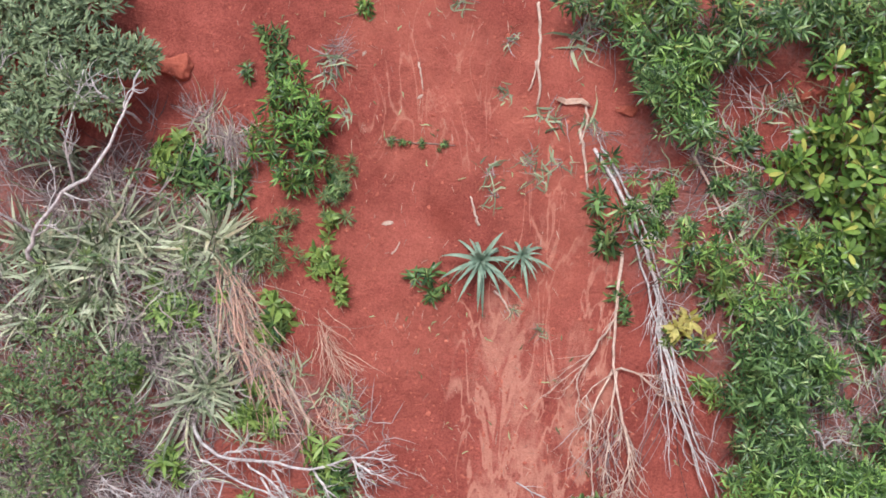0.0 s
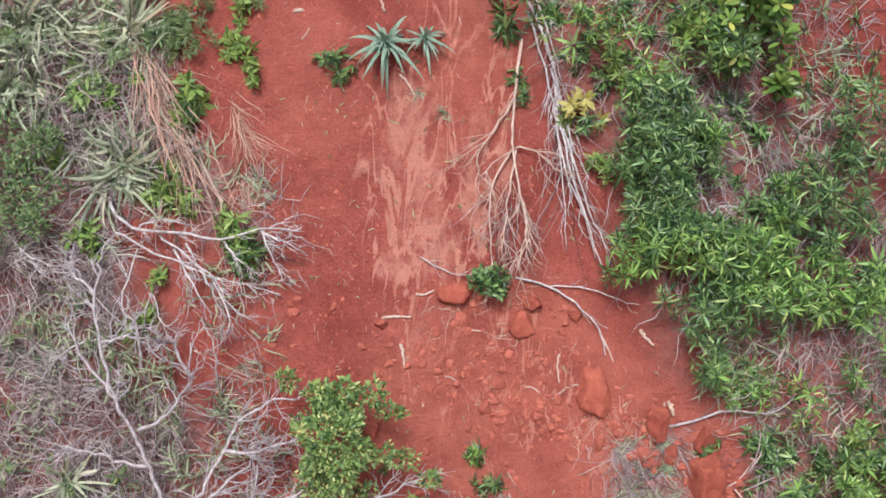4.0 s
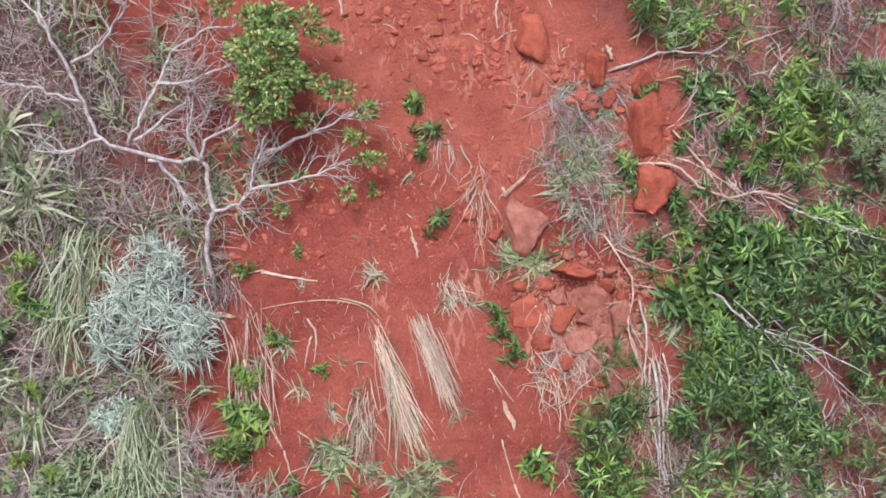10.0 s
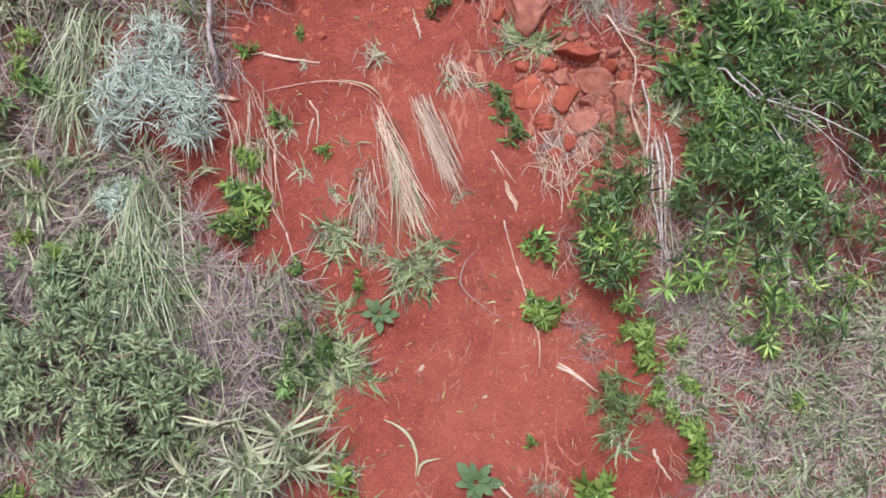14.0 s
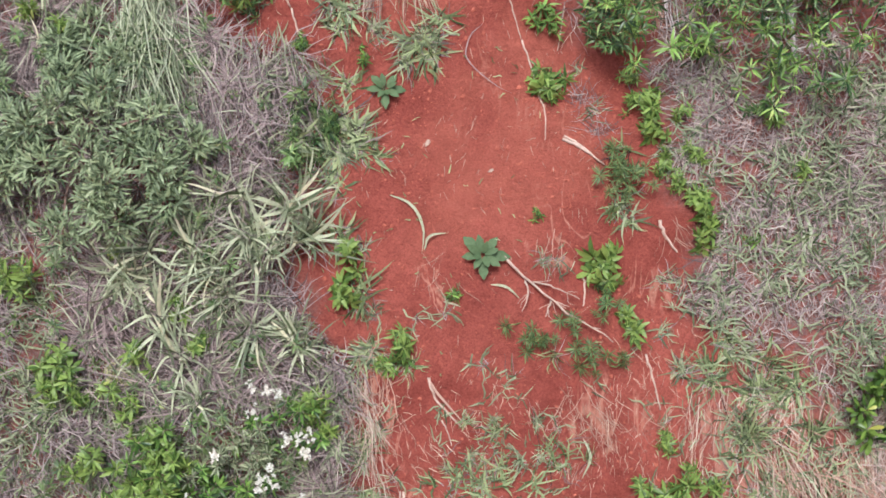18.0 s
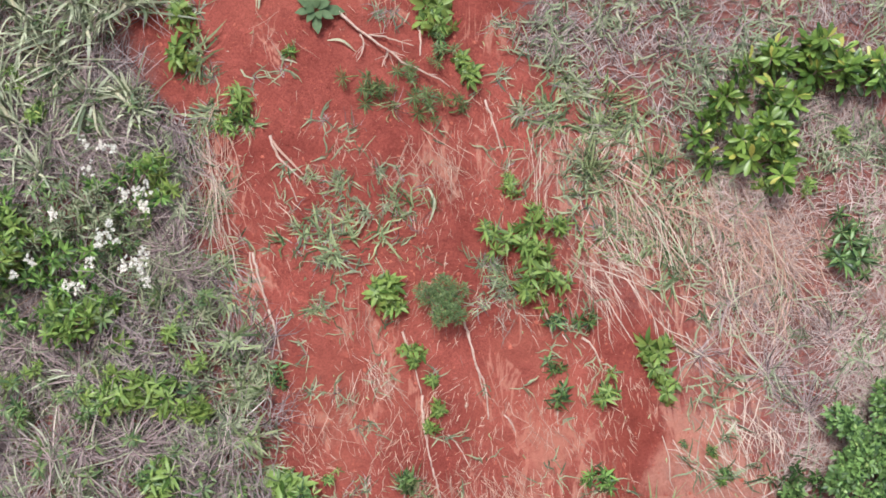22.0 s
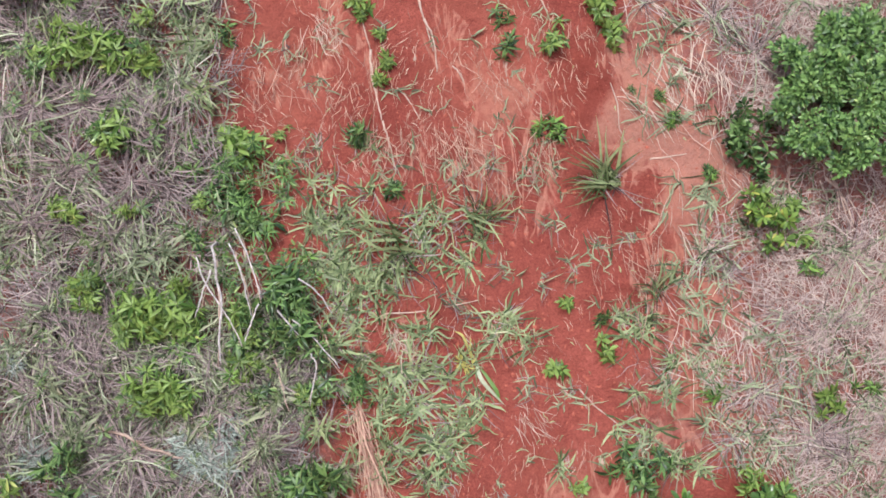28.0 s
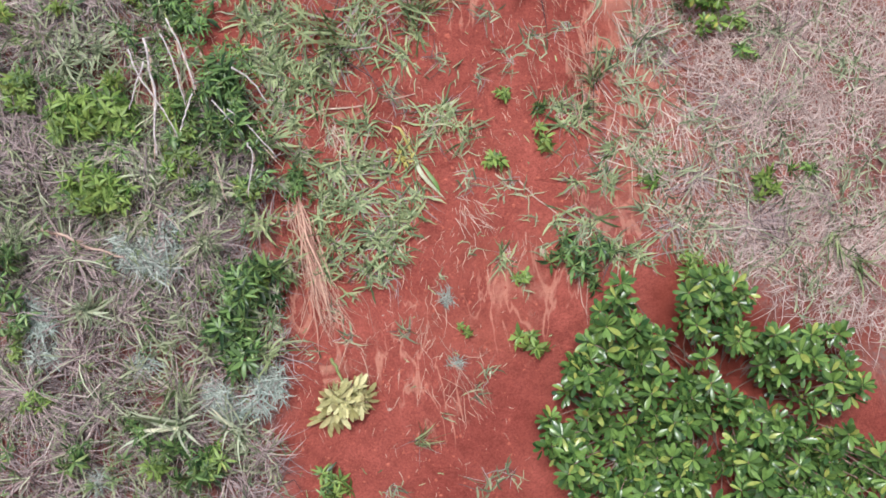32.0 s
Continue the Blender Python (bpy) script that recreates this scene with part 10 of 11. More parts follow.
weed("light", 0.12, -10.99, 0.8)
weed("light", -0.42, -12.37, 0.8)
weed("dark", 1.49, -11.07, 1.0)
weed("dark", 1.33, -11.18, 0.9)
weed("dark", 1.49, -12.51, 1.1)
weed("dark", 1.62, -12.36, 1.0)
weed("dark", 1.39, -12.78, 1.0)
weed("dark", 1.53, -12.91, 0.9)
weed("dark", -0.03, -12.4, 1.0)
weed("dark", 0.03, -12.6, 0.9)
weed("dark", 2.0, -13.91, 1.0)
weed("dark", 0.29, -13.54, 0.9)
weed("dark", 1.19, -13.65, 0.9)
weed("dark", 2.02, -11.81, 0.7)
weed("light", 0.22, -11.1, 0.8)
weed("light", 0.47, -11.25, 1.0)
weed("light", 0.58, -11.7, 0.9)
weed("light", 1.18, -11.51, 0.6)
weed("light", 0.83, -13.7, 0.7)
weed("light", 0.01, -13.16, 0.6)
tuft("grey", 0.81, -12.23, 1.1)
tuft("grey", 1.0, -12.32, 1.0)
tuft("grey", 0.15, -12.61, 1.1)
tuft("grey", 0.1, -12.84, 1.0)
tuft("grey", 0.78, -12.97, 0.9)
tuft("grey", 1.31, -13.17, 1.1)
tuft("grey", 1.46, -13.31, 1.0)
tuft("grey", 1.67, -13.12, 1.1)
tuft("grey", 1.74, -13.21, 0.9)
tuft("grey", 1.6, -13.32, 0.9)
tuft("grey", 0.8, -12.15, 1.1)
tuft("grey", 0.99, -12.24, 1.0)
tuft("grey", -0.22, -12.18, 1.0)
tuft("grey", -0.33, -11.51, 0.8)
tuft("sage", -0.2, -11.24, 1.0)
tuft("sage", -0.37, -11.43, 1.0)
tuft("sage", -0.13, -10.7, 1.0)
tuft("sage", 0.21, -11.54, 1.0)
tuft("sage", 1.72, -10.94, 1.0)
tuft("sage", 1.1, -10.95, 1.0)
tuft("sage", -0.27, -11.83, 1.0)
tuft("sage", 0.07, -12.0, 1.0)
tuft("sage", 1.31, -12.09, 1.0)
tuft("sage", 0.79, -11.56, 1.0)
tuft("sage", 0.48, -10.85, 1.0)
tuft("sage", 0.87, -10.05, 1.0)
tuft("sage", 0.05, -10.24, 0.9)
tuft("sage", 0.77, -9.74, 0.9)
tuft("sage", -0.17, -10.0, 0.9)
tuft("sage", 1.2, -11.75, 1.0)
tuft("sage", 0.87, -11.96, 1.1)
tuft("sage", 1.36, -12.15, 1.0)
tuft("sage", 1.12, -12.64, 1.0)
tuft("sage", 0.42, -12.2, 1.0)
tuft("sage", 0.62, -12.61, 1.0)
tuft("sage", 0.2, -13.25, 1.0)
tuft("sage", 0.78, -13.41, 1.0)
tuft("sage", 1.48, -13.55, 1.0)
tuft("sage", 1.07, -13.2, 1.0)
tuft("sage", 0.05, -12.01, 1.0)
tuft("sage", 1.71, -12.69, 0.8)
tuft("sage", 0.53, -13.12, 0.9)
tuft("sage", 0.58, -8.19, 0.9)
tuft("sage", 0.85, -8.54, 0.9)
tuft("sage", 0.69, -8.92, 0.9)
tuft("sage", 0.87, -9.66, 1.0)
tuft("sage", 0.52, -9.85, 0.9)
tuft("sage", -0.26, -9.95, 0.9)
tuft("sage", -0.37, -9.33, 0.9)
tuft("sage", -0.07, -10.15, 0.9)
tuft("sage", 0.74, -10.16, 0.9)
tuft("sage", -0.54, -10.14, 0.9)
tuft("sage", 0.2, -10.35, 0.9)
tuft("long", -0.12, -6.84, 1.0)
tuft("long", -0.27, -7.03, 0.9)
tuft("long", -0.0, -6.72, 0.8)
tuft("long", -0.42, -6.92, 0.9)
tuft("long", -0.73, -6.93, 0.9)
tuft("long", 0.11, -6.83, 0.7)
tuft("long", -0.15, -7.22, 0.8)
tuft("long", 0.24, -7.48, 0.7)
tuft("long", -0.96, -7.04, 0.9)
tuft("thatch", -1.07, -7.24, 1.1)
tuft("thatch", -0.8, -7.12, 1.1)
tuft("thatch", -0.53, -7.34, 1.0)
tuft("thatch", -1.18, -7.51, 1.0)
tuft("thatch", -0.83, -7.58, 1.0)
tuft("thatch", -0.29, -7.61, 1.0)
tuft("thatch", -0.03, -7.49, 0.9)
tuft("thatch", 0.17, -7.83, 0.9)
tuft("thatch", 0.42, -8.47, 0.8)
tuft("thatch", 0.53, -8.24, 0.8)
weed("light", -0.37, -7.53, 0.7)
weed("light", -0.51, -7.36, 0.6)
weed("light", -1.17, -7.89, 0.8)
weed("light", -1.05, -8.35, 0.9)
weed("light", -1.19, -8.81, 0.8)
weed("light", -0.63, -8.23, 1.0)
weed("light", -0.47, -8.34, 0.9)
weed("light", 0.37, -7.86, 0.8)
weed("light", -0.88, -8.88, 1.0)
weed("light", -0.21, -4.77, 0.7)
weed("light", -0.4, -6.26, 0.6)
weed("light", -1.57, -5.35, 0.9)
weed("light", -1.41, -5.42, 0.8)
weed("light", 0.16, -5.5, 0.4)
weed("dark", -0.23, -5.06, 0.8)
weed("dark", -0.24, -5.21, 0.6)
weed("dark", 0.39, -5.95, 0.7)
weed("dark", 0.21, -6.07, 0.6)
tuft("sage", 0.4, -5.22, 1.0)
tuft("sage", 0.32, -5.99, 1.1)
tuft("sage", 0.55, -6.05, 1.1)
tuft("sage", 0.18, -6.19, 1.0)
tuft("sage", 0.48, -6.21, 1.0)
tuft("sage", 0.91, -5.42, 1.1)
tuft("sage", 1.06, -5.41, 1.0)
tuft("sage", 0.95, -5.57, 1.0)
tuft("sage", 0.67, -5.36, 0.9)
tuft("long", -2.57, -0.08, 1.0)
tuft("long", -2.3, 0.09, 1.0)
tuft("long", -2.75, -0.32, 1.1)
tuft("long", -2.43, -0.38, 1.1)
tuft("long", -2.14, -0.06, 0.9)
tuft("long", -2.91, -0.14, 1.0)
tuft("long", -2.61, -0.54, 1.0)
tuft("long", -1.87, 0.03, 0.8)
tuft("long", -1.79, -0.11, 0.8)
tuft("long", -1.9, -0.81, 1.0)
tuft("long", -1.78, -0.91, 0.9)
tuft("long", -2.88, -0.64, 1.0)
tuft("long", -2.28, -0.22, 1.0)
tuft("long", -3.05, -0.41, 1.0)
tuft("long", -1.65, -1.06, 0.8)
hay(-1.65, 0.12, 1.60, 0.05, 70, -64, M_ROOT_STRAW)
hay(-1.51, -0.21, 0.89, 0.04, 60, -74, M_ROOT_STRAW)
hay(-1.73, 0.89, 0.61, 0.06, 60, -68, M_ROOT_STRAW)
hay(-1.9, 0.42, 0.91, 0.06, 60, -64, M_ROOT_STRAW)
hay(-2.14, -0.59, 0.56, 0.1, 90, -71, M_STRAW)
hay(-2.52, -0.73, 0.22, 0.1, 60, -56, M_STRAW)
hay(-0.95, -0.52, 0.58, 0.03, 60, -64)
weed("dark", -1.95, -0.58, 0.9)
weed("dark", -1.84, -0.46, 0.8)
weed("dark", -2.07, -0.51, 0.7)
weed("dark", -1.26, -0.54, 0.7)
weed("dark", -1.25, -0.69, 0.6)
weed("dark", -1.89, 0.3, 0.7)
weed("dark", -1.74, 0.35, 0.7)
weed("dark", -1.33, -0.05, 0.8)
weed("light", -2.45, 0.0, 0.6)
weed("light", -1.41, -1.23, 0.7)
weed("light", -0.78, -1.5, 0.9)
# ---- stones, hanging stems and straw along the chute ----
r = np.random.default_rng(91)
for _, patch in RUBBLE:
    for u, v in zip(*scatter(patch, 70, 92, 0.15)):
        k = int(r.integers(6))
        wide = float(r.uniform(0.022, 0.065) if r.random() < 0.85 else r.uniform(0.065, 0.12))
        place(("stone", k), lambda: rock(0.0, 0.0, 1.0, 0.85, 0.3, seed=300 + k, mat=M_CLOD, label="small red stone lying loose on the soil", name="stone"), at(float(u), float(v), float(r.uniform(0, 360)), 0, wide, 0.05 * wide))
deadwood("dead_branch", "bundle of pale dry stems hanging beside the thicket", [[(2.57, -4.49), (2.62, -4.75), (2.64, -5.06), (2.69, -5.34)], [(2.56, -4.53), (2.57, -4.83), (2.62, -5.06), (2.66, -5.32)], [(2.64, -4.46), (2.69, -4.67), (2.69, -4.98), (2.75, -5.34)], [(2.46, -4.11), (2.52, -4.34), (2.52, -4.57), (2.56, -4.87)], [(2.61, -4.52), (2.66, -4.83), (2.67, -5.13), (2.72, -5.36)]], 0.011, M_BARK, (0, 0, 0, 0), (0.04, 0.05), seed=71, taper=0.6)
hay(2.55, -4.37, 0.92, 0.05, 60, -80, M_STRAW_FAIR)
hay(1.81, -4.14, 0.38, 0.06, 70, -63, M_STRAW_FAIR)
hay(2.01, -4.4, 0.29, 0.08, 80, -63, M_STRAW_FAIR)
hay(2.21, -4.47, 0.24, 0.05, 40, -68, M_STRAW_FAIR)
hay(3.44, -7.82, 0.97, 0.09, 60, -62, M_STRAW_FAIR, "pale straw fanned out down the slope", 0.12, 6, wide=1.3, curly=0.08)
hay(4.03, -7.99, 0.75, 0.07, 38, -78, M_STRAW_FAIR, "pale straw fanned out down the slope", 0.12, 6, wide=1.3, curly=0.08)
hay(4.33, -8.07, 0.97, 0.09, 60, -72, M_STRAW_FAIR, "pale straw fanned out down the slope", 0.12, 6, wide=1.3, curly=0.08)
hay(3.65, -8.06, 0.86, 0.08, 44, -64, M_STRAW_FAIR, "pale straw fanned out down the slope", 0.12, 6, wide=1.3, curly=0.08)
hay(4.18, -8.3, 0.79, 0.08, 44, -73, M_STRAW_FAIR, "pale straw fanned out down the slope", 0.12, 6, wide=1.3, curly=0.08)
hay(0.63, -7.63, 0.45, 0.05, 50, -70, M_ROOT_STRAW)
hay(1.57, -10.93, 0.68, 0.05, 60, -80, M_STRAW_FAIR)
hay(1.81, -12.31, 0.28, 0.05, 40, -48, M_STRAW_FAIR)
hay(1.8, -9.21, 0.38, 0.06, 60, -68, M_STRAW_FAIR)
hay(2.25, -11.31, 0.33, 0.04, 50, -79, M_STRAW_FAIR)
hay(3.11, -11.98, 0.29, 0.06, 50, -68, M_STRAW_FAIR)
deadwood("dead_branch", "bare pale stems leaning over green weeds", [[(1.08, -10.72), (1.1, -10.93), (1.13, -11.15), (1.1, -11.4), (1.1, -11.55)], [(1.2, -10.76), (1.28, -10.98), (1.33, -11.23)], [(1.24, -10.66), (1.33, -10.88), (1.4, -11.14)], [(0.98, -10.84), (1.02, -10.99), (1.18, -11.26), (1.26, -11.43)], [(1.07, -10.93), (1.0, -11.1), (0.95, -11.23)], [(1.38, -11.16), (1.32, -11.3), (1.28, -11.4)], [(1.5, -11.21), (1.63, -11.38)], [(1.59, -11.27), (1.75, -11.43), (1.89, -11.61)], [(1.7, -11.5), (1.73, -11.6), (1.67, -11.86)], [(1.64, -11.01), (1.77, -11.11), (1.85, -11.24)]], 0.0095, M_BARK, (0, 0, 0, 0), (0.28, 0.28), seed=72, taper=0.6)
deadwood("dead_branch", "tan broken stalk lying in grey grass", [[(0.15, -11.94), (0.35, -12.01), (0.57, -12.12), (0.77, -12.2)]], 0.012, M_ROOT, (3, 0.12, 0.7, 1), (0.14, 0.14), seed=73, taper=0.6)
hay(-0.3, -5.38, 0.85, 0.06, 90, -78, M_STRAW, "long dry stems hanging at the edge of the grass", 0.12, 8, 0.2, 1.2, 0.1)
hay(-0.09, -5.4, 0.82, 0.06, 90, -77, M_STRAW, "long dry stems hanging at the edge of the grass", 0.12, 8, 0.2, 1.2, 0.1)
hay(0.11, -5.47, 0.66, 0.05, 70, -75, M_STRAW, "long dry stems hanging at the edge of the grass", 0.12, 8, 0.2, 1.2, 0.1)
hay(-0.46, -5.62, 0.86, 0.07, 90, -75, M_STRAW, "long dry stems hanging at the edge of the grass", 0.12, 8, 0.2, 1.2, 0.1)
hay(-0.17, -4.2, 0.94, 0.04, 50, -73, M_ROOT_STRAW, "long tan stems hanging at the edge of the grass", 0.12, 0, 0.1, 1.2, 0.1)
hay(-0.23, -4.51, 0.84, 0.05, 50, -82, M_ROOT_STRAW, "long tan stems hanging at the edge of the grass", 0.12, 0, 0.1, 1.2, 0.1)
hay(-0.55, -4.37, 0.54, 0.06, 60, -78, M_ROOT_STRAW, "long tan stems hanging at the edge of the grass", 0.12, 0, 0.1, 1.2, 0.1)
hay(0.51, -7.63, 0.65, 0.05, 60, -71, M_STRAW_FAIR, "pale dry stems hanging at the edge of the grass", 0.12, 4, 0.06, 1.2, 0.1)
hay(0.75, -7.93, 0.66, 0.05, 60, -79, M_STRAW_FAIR, "pale dry stems hanging at the edge of the grass", 0.12, 4, 0.06, 1.2, 0.1)
# ---- grass and weeds round the rocks and along the chute ----
hay(0.7, -4.36, 0.86, 0.03, 130, -69, M_STRAW_FAIR, "hanging clump of straw and green blades", 0.07, 24, 0.05, 1.4, 0.06)
hay(0.81, -4.65, 0.63, 0.03, 40, -71, M_STRAW_FAIR, "green and dry blades hanging in a clump of straw", 0.08, 44, 0.07, 1.6, 0.06)
hay(0.64, -4.75, 0.53, 0.055, 110, -88, M_ROOT_STRAW, "pinkish straw hanging below a clump", 0.12, 8, 0.05, 1.4, 0.12)
hay(0.98, -4.29, 0.64, 0.036, 300, -65, M_STRAW_FAIR, "flat hanging mat of pale straw", 0.05, 0, 0.04, 1.4, 0.05)
hay(1.17, -3.99, 0.36, 0.035, 50, -72, M_STRAW_FAIR, "wisp of pale straw on the soil", 0.15, 0, 0.03, 1.6, 0.2)
hay(1.9, -4.5, 0.45, 0.13, 110, -80, M_STRAW_FAIR, "pinkish straw over the foot of an outcrop", 0.35, 4, 0.04, 1.2, 0.2)
weed("dark", 2.99, -3.67, 1.3)
weed("dark", 3.16, -3.61, 1.5)
weed("light", 3.31, -3.7, 1.2)
weed("dark", 3.12, -3.81, 1.3)
weed("dark", 2.97, -3.87, 1.5)
weed("light", 2.75, -3.98, 1.2)
weed("dark", 2.88, -4.07, 1.3)
weed("dark", 2.79, -4.17, 1.5)
weed("light", 2.98, -4.16, 1.2)
weed("dark", 3.13, -4.01, 1.3)
weed("dark", 3.46, -3.64, 1.5)
weed("light", 3.65, -3.59, 1.2)
weed("dark", 3.85, -3.55, 1.3)
weed("dark", 3.32, -3.9, 1.5)
weed("light", 3.51, -3.79, 1.2)
weed("dark", 2.94, -4.37, 1.3)
weed("dark", 3.09, -4.41, 1.5)
weed("light", 2.9, -4.52, 1.2)
tuft("sage", 1.47, -8.24, 0.74)
tuft("green", 1.61, -8.06, 0.74)
tuft("sage", 1.89, -7.96, 0.66)
tuft("green", 1.99, -8.16, 0.74)
tuft("sage", 1.82, -8.24, 0.74)
tuft("green", 1.66, -8.28, 0.82)
tuft("sage", 1.55, -8.39, 0.74)
tuft("green", 1.59, -8.55, 0.82)
tuft("sage", 1.5, -8.57, 0.66)
tuft("green", 1.68, -8.37, 0.66)
tuft("sage", 1.93, -8.2, 0.57)
tuft("green", 2.08, -8.27, 0.49)
tuft("sage", 1.62, -7.98, 0.49)
tuft("green", 1.43, -8.9, 0.57)
tuft("sage", 1.31, -8.32, 0.49)
tuft("green", 1.43, -7.99, 0.49)
weed("light", 2.67, -8.41, 0.9)
weed("light", 2.89, -8.31, 1.0)
weed("light", 3.05, -8.35, 1.0)
weed("light", 3.06, -8.71, 1.1)
weed("light", 2.91, -8.83, 0.9)
weed("light", 2.78, -8.48, 1.0)
weed("light", 2.91, -8.57, 1.2)
weed("light", 3.02, -8.53, 1.1)
weed("light", 2.95, -8.7, 1.1)
weed("light", 2.78, -8.09, 0.7)
tuft("greyish", 2.67, -8.65, 0.9)
tuft("greyish", 2.69, -8.76, 0.9)
tuft("greyish", 2.6, -8.61, 0.9)
tuft("greyish", 2.77, -8.83, 0.9)
hay(2.73, -8.79, 0.35, 0.07, 50, -75, M_ROOT_STRAW, "dead straw hanging below a leafy weed", 0.4)
tuft("sage", 0.49, -8.56, 0.9)
tuft("sage", 0.53, -8.72, 0.8)
tuft("sage", 0.59, -8.98, 1)
tuft("sage", 0.4, -8.54, 0.9)
tuft("sage", 0.34, -8.67, 0.9)
tuft("sage", 0.26, -8.98, 1)
tuft("sage", 0.71, -8.89, 0.8)
tuft("sage", 0.5, -7.97, 0.8)
tuft("sage", 0.54, -8.36, 0.8)
tuft("sage", 1.95, -3.04, 1.0)
tuft("sage", 2.03, -3.13, 0.9)
tuft("green", 2.11, -3.1, 0.8)
tuft("sage", 2.07, -3.26, 0.9)
tuft("sage", 1.94, -3.39, 1.0)
tuft("greyish", 2.04, -3.5, 1.1)
tuft("greyish", 2.12, -3.63, 1.0)
tuft("sage", 1.88, -3.28, 0.9)
tuft("sage", 2.0, -3.23, 0.9)
tuft("green", 1.62, -3.85, 0.9)
tuft("green", 1.74, -3.9, 1.0)
tuft("green", 1.93, -3.74, 0.8)
tuft("green", 1.54, -3.8, 0.8)
tuft("green", 2.53, -4.2, 1.0)
tuft("sage", 2.78, -4.19, 1.1)
tuft("sage", 2.7, -4.33, 1.0)
weed("light", 2.33, -3.2, 0.8)
weed("dark", 2.48, -3.32, 0.7)
weed("dark", 2.9, -2.78, 0.9)
weed("light", 2.76, -3.69, 0.8)
weed("dark", 2.53, -3.72, 0.8)
weed("dark", 2.78, -2.69, 0.8)
weed("dark", 3.12, -2.76, 0.9)
weed("dark", 2.67, -3.41, 0.7)
weed("dark", 3.0, -3.21, 0.7)
weed("light", 3.15, -3.19, 0.9)
weed("dark", 2.93, -3.59, 0.9)
stick(2.68, -2.92, 3.05, -3.21, 0.006, M_ROOT)
stick(2.78, -3.28, 3.05, -3.55, 0.006, M_ROOT)
stick(3.2, -2.74, 3.24, -3.05, 0.006, M_ROOT)
stick(3.05, -3.22, 3.13, -3.47, 0.006, M_ROOT)
stick(3.25, -3.35, 3.4, -3.57, 0.006, M_ROOT)
stick(2.25, -2.82, 2.34, -2.93, 0.006, M_ROOT)
stick(1.49, -3.47, 1.68, -3.29, 0.006, M_ROOT)
stick(1.56, -2.33, 1.39, -2.44, 0.006, M_ROOT)
stick(2.31, -4.1, 2.43, -4.06, 0.006, M_ROOT)
stick(3.8, -3.86, 4.11, -4.02, 0.006, M_ROOT)
stick(2.66, -3.94, 2.7, -4.16, 0.006, M_ROOT)
stick(1.88, -3.98, 1.92, -4.26, 0.006, M_ROOT)
stick(1.94, -2.75, 2.04, -2.72, 0.006, M_ROOT)
weed("small", 0.91, -2.82, 1.2)
tuft("sparse", 0.91, -2.82, 0.9)
hay(1.05, -2.99, 0.3, 0.06, 40, -75, M_ROOT_STRAW, "dry stems hanging below a small weed", 0.35, wide=1.8)
hay(0.66, -3.98, 0.2, 0.05, 26, -95, M_ROOT_STRAW, "small bunch of dry roots on the soil", 0.45, wide=1.8)
hay(1.19, -4.03, 0.2, 0.05, 26, -95, M_ROOT_STRAW, "small bunch of dry roots on the soil", 0.45, wide=1.8)
hay(1.34, -3.23, 0.5, 0.03, 24, -92, M_ROOT_STRAW, "dry stems hanging down the soil", 0.1, wide=1.6)
stick(4.27, -9.04, 4.26, -9.35, 0.006, M_STRAW_FAIR, "pale dry stem lying on thin straw")
stick(4.33, -9.37, 4.32, -9.7, 0.006, M_STRAW_FAIR, "pale dry stem lying on thin straw")
stick(4.84, -10.5, 5.05, -10.48, 0.006, M_STRAW_FAIR, "pale dry stem lying on thin straw")
stick(4.95, -10.72, 5.08, -10.61, 0.006, M_STRAW_FAIR, "pale dry stem lying on thin straw")
stick(5.26, -10.49, 5.3, -10.78, 0.006, M_STRAW_FAIR, "pale dry stem lying on thin straw")
stick(5.35, -10.49, 5.49, -10.85, 0.006, M_STRAW_FAIR, "pale dry stem lying on thin straw")
stick(5.17, -10.51, 5.24, -10.91, 0.006, M_STRAW_FAIR, "pale dry stem lying on thin straw")
stick(4.03, -10.31, 4.28, -10.29, 0.006, M_STRAW_FAIR, "pale dry stem lying on thin straw")
stick(4.13, -9.67, 4.08, -9.82, 0.006, M_STRAW_FAIR, "pale dry stem lying on thin straw")
stick(4.63, -10.82, 4.66, -10.97, 0.006, M_STRAW_FAIR, "pale dry stem lying on thin straw")
weed("light", 0.59, -11.25, 1.1)
weed("light", 0.48, -11.2, 1.0)
weed("light", 0.81, -11.25, 0.95)
weed("light", 0.17, -11.03, 1.0)
weed("light", 0.59, -11.74, 1.0)
weed("light", 0.78, -11.84, 1.0)
weed("light", 1.24, -11.23, 0.9)
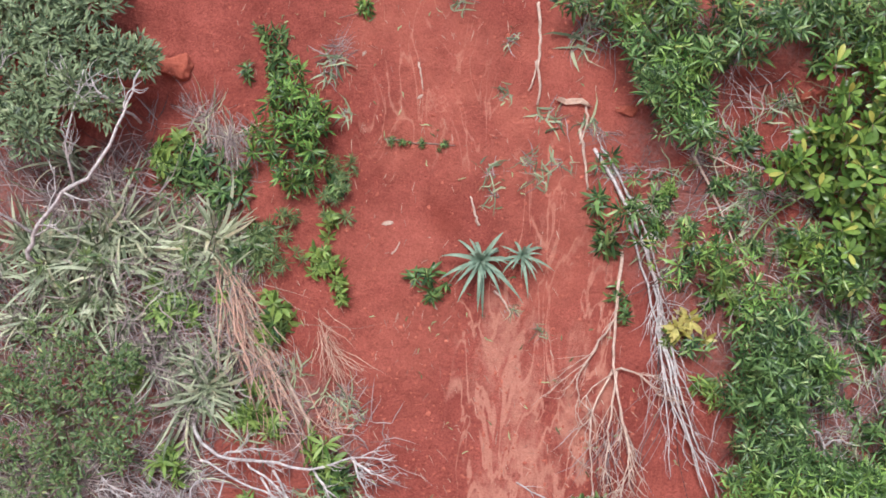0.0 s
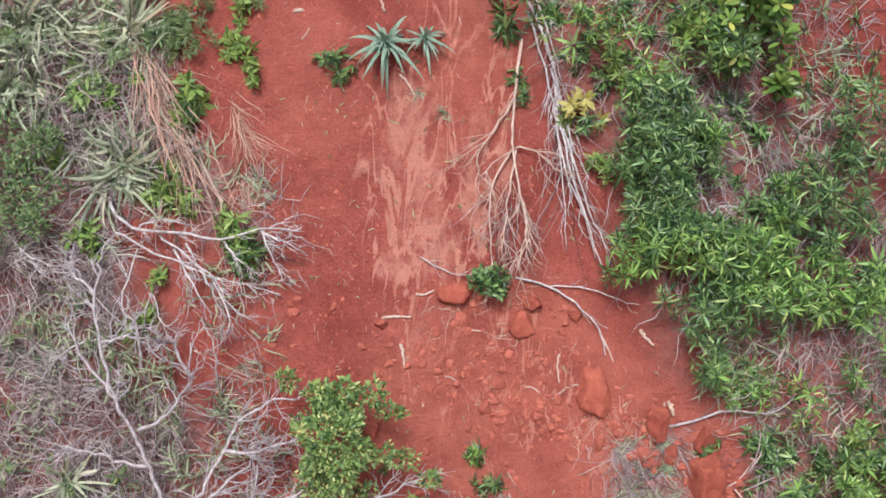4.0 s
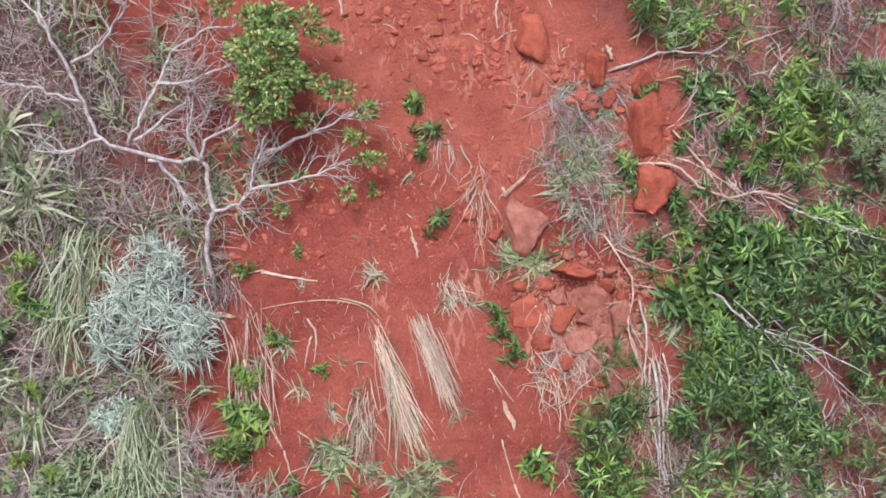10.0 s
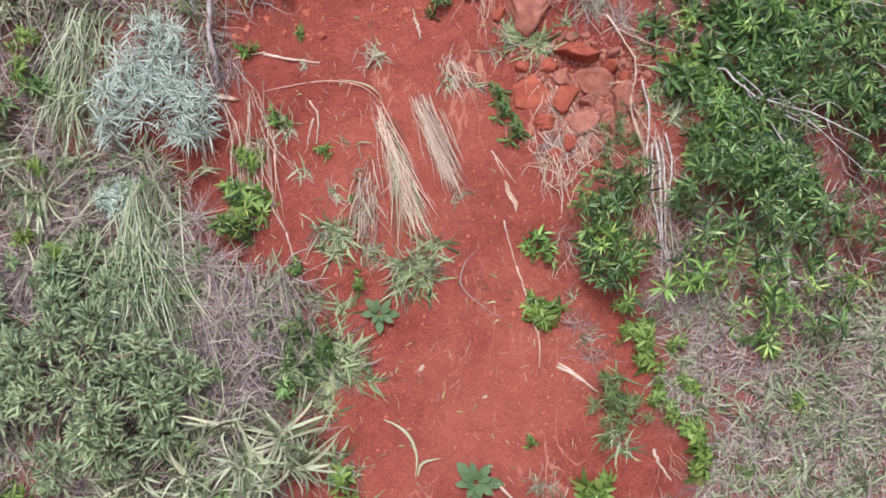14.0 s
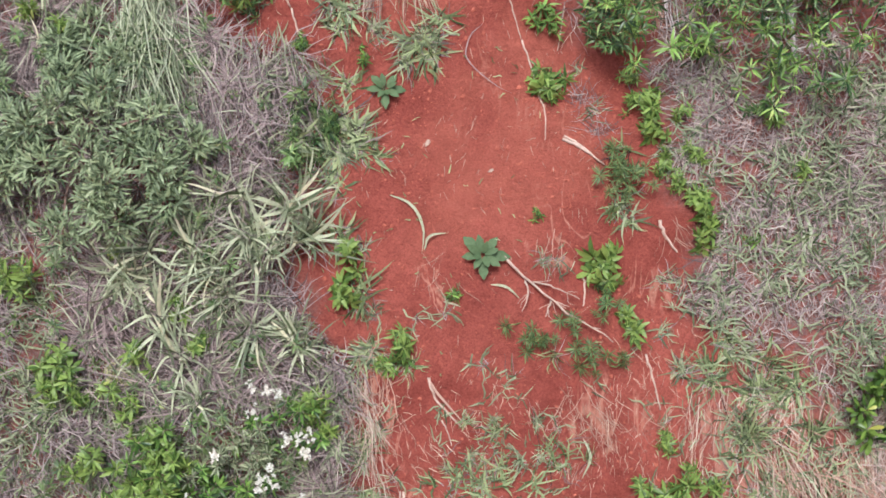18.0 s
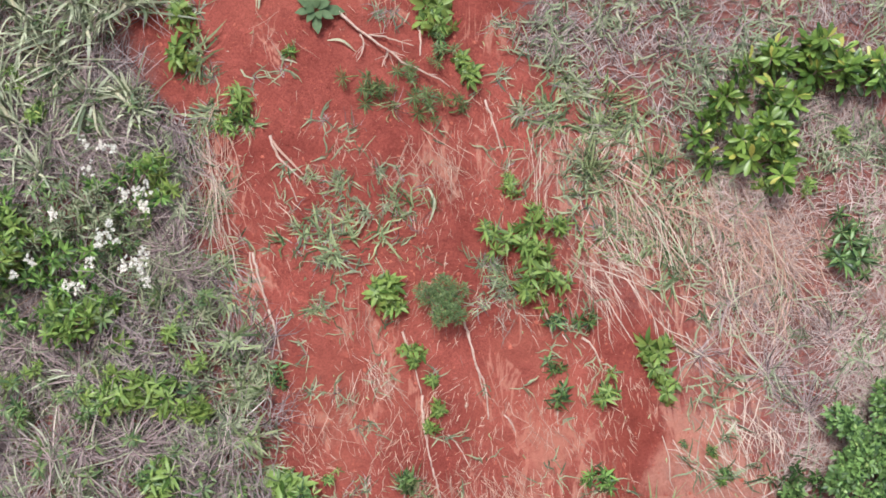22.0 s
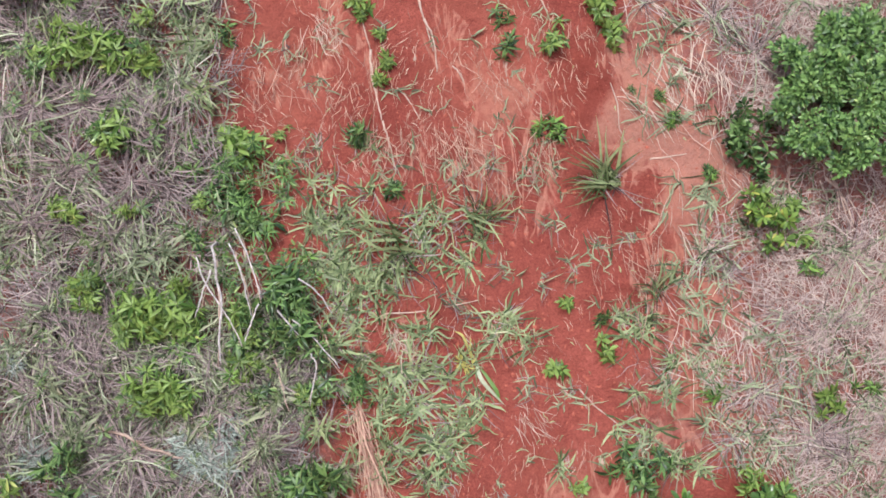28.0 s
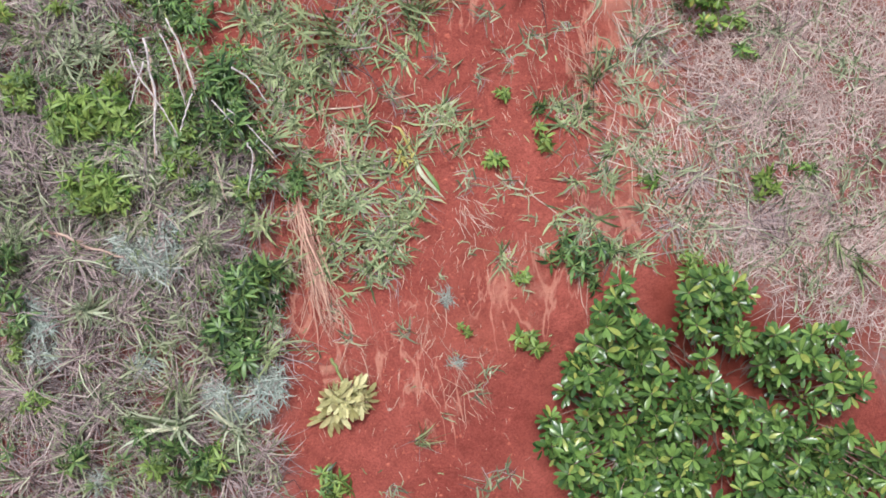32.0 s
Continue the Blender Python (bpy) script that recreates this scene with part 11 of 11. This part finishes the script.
weed("light", 1.27, -11.41, 0.9)
weed("light", 1.66, -11.78, 0.9)
tuft("sage", 0.56, -10.8, 1.3)
tuft("sage", 0.32, -10.7, 1.2)
tuft("sage", 1.12, -11.76, 1.2)
tuft("sage", 1.26, -11.63, 1.2)
tuft("sage", 1.43, -11.86, 1.2)
tuft("sage", 1.03, -11.44, 1.1)
tuft("sage", 1.39, -11.77, 1.1)
tuft("sage", 0.72, -10.78, 1.1)
tuft("sage", 1.13, -10.62, 1.0)
tuft("sage", 1.31, -10.65, 1.0)
fern(-0.97, -7.93, 0.32, 60, M_WILT, "small yellow-green fern frond in dry grass")
weed("light", -1.15, -8.39, 1.0)
weed("light", -0.91, -8.84, 1.1)
weed("light", -1.15, -8.73, 0.95)
weed("light", -0.78, -7.66, 0.95)
weed("light", 2.95, -6.52, 0.9)
weed("light", 3.62, -6.2, 0.8)
tuft("wide", 3.67, -6.66, 0.9)
tuft("wide", 3.46, -7.5, 0.8)
tuft("wide", 3.78, -6.27, 0.7)
tuft("wide", 4.09, -6.8, 0.7)
tuft("wide", 3.31, -7.96, 0.8)
tuft("wide", 4.3, -6.11, 0.7)
tuft("sage", 0.41, -6.02, 1.1)
tuft("sage", 0.26, -6.14, 1.1)
tuft("sage", 0.49, -6.21, 1.0)
tuft("sage", 0.75, -7.55, 1.0)
tuft("sage", 0.68, -7.86, 1.0)
tuft("sage", 0.84, -8.08, 0.9)
tuft("sage", 3.41, -6.96, 1.1)
tuft("sage", 3.19, -7.43, 1.0)
tuft("sage", 3.94, -7.11, 1.1)
tuft("sage", 4.16, -6.42, 1.1)
tuft("sage", 2.89, -7.58, 1.0)


# ---- the joined thin tufts and small weeds ----
for (kind, mat_name), items in sown.items():
    leafy = kind in ("weed", "thicket")
    name = "small_weeds" if leafy else "thin_grass"
    ob = tagged(new(name, build_mesh(name, *join_arrays(items), bpy.data.materials[mat_name])), JOINED[kind], "weeds" if leafy else "grass", kind="stuff")
    ob.matrix_world = BANK
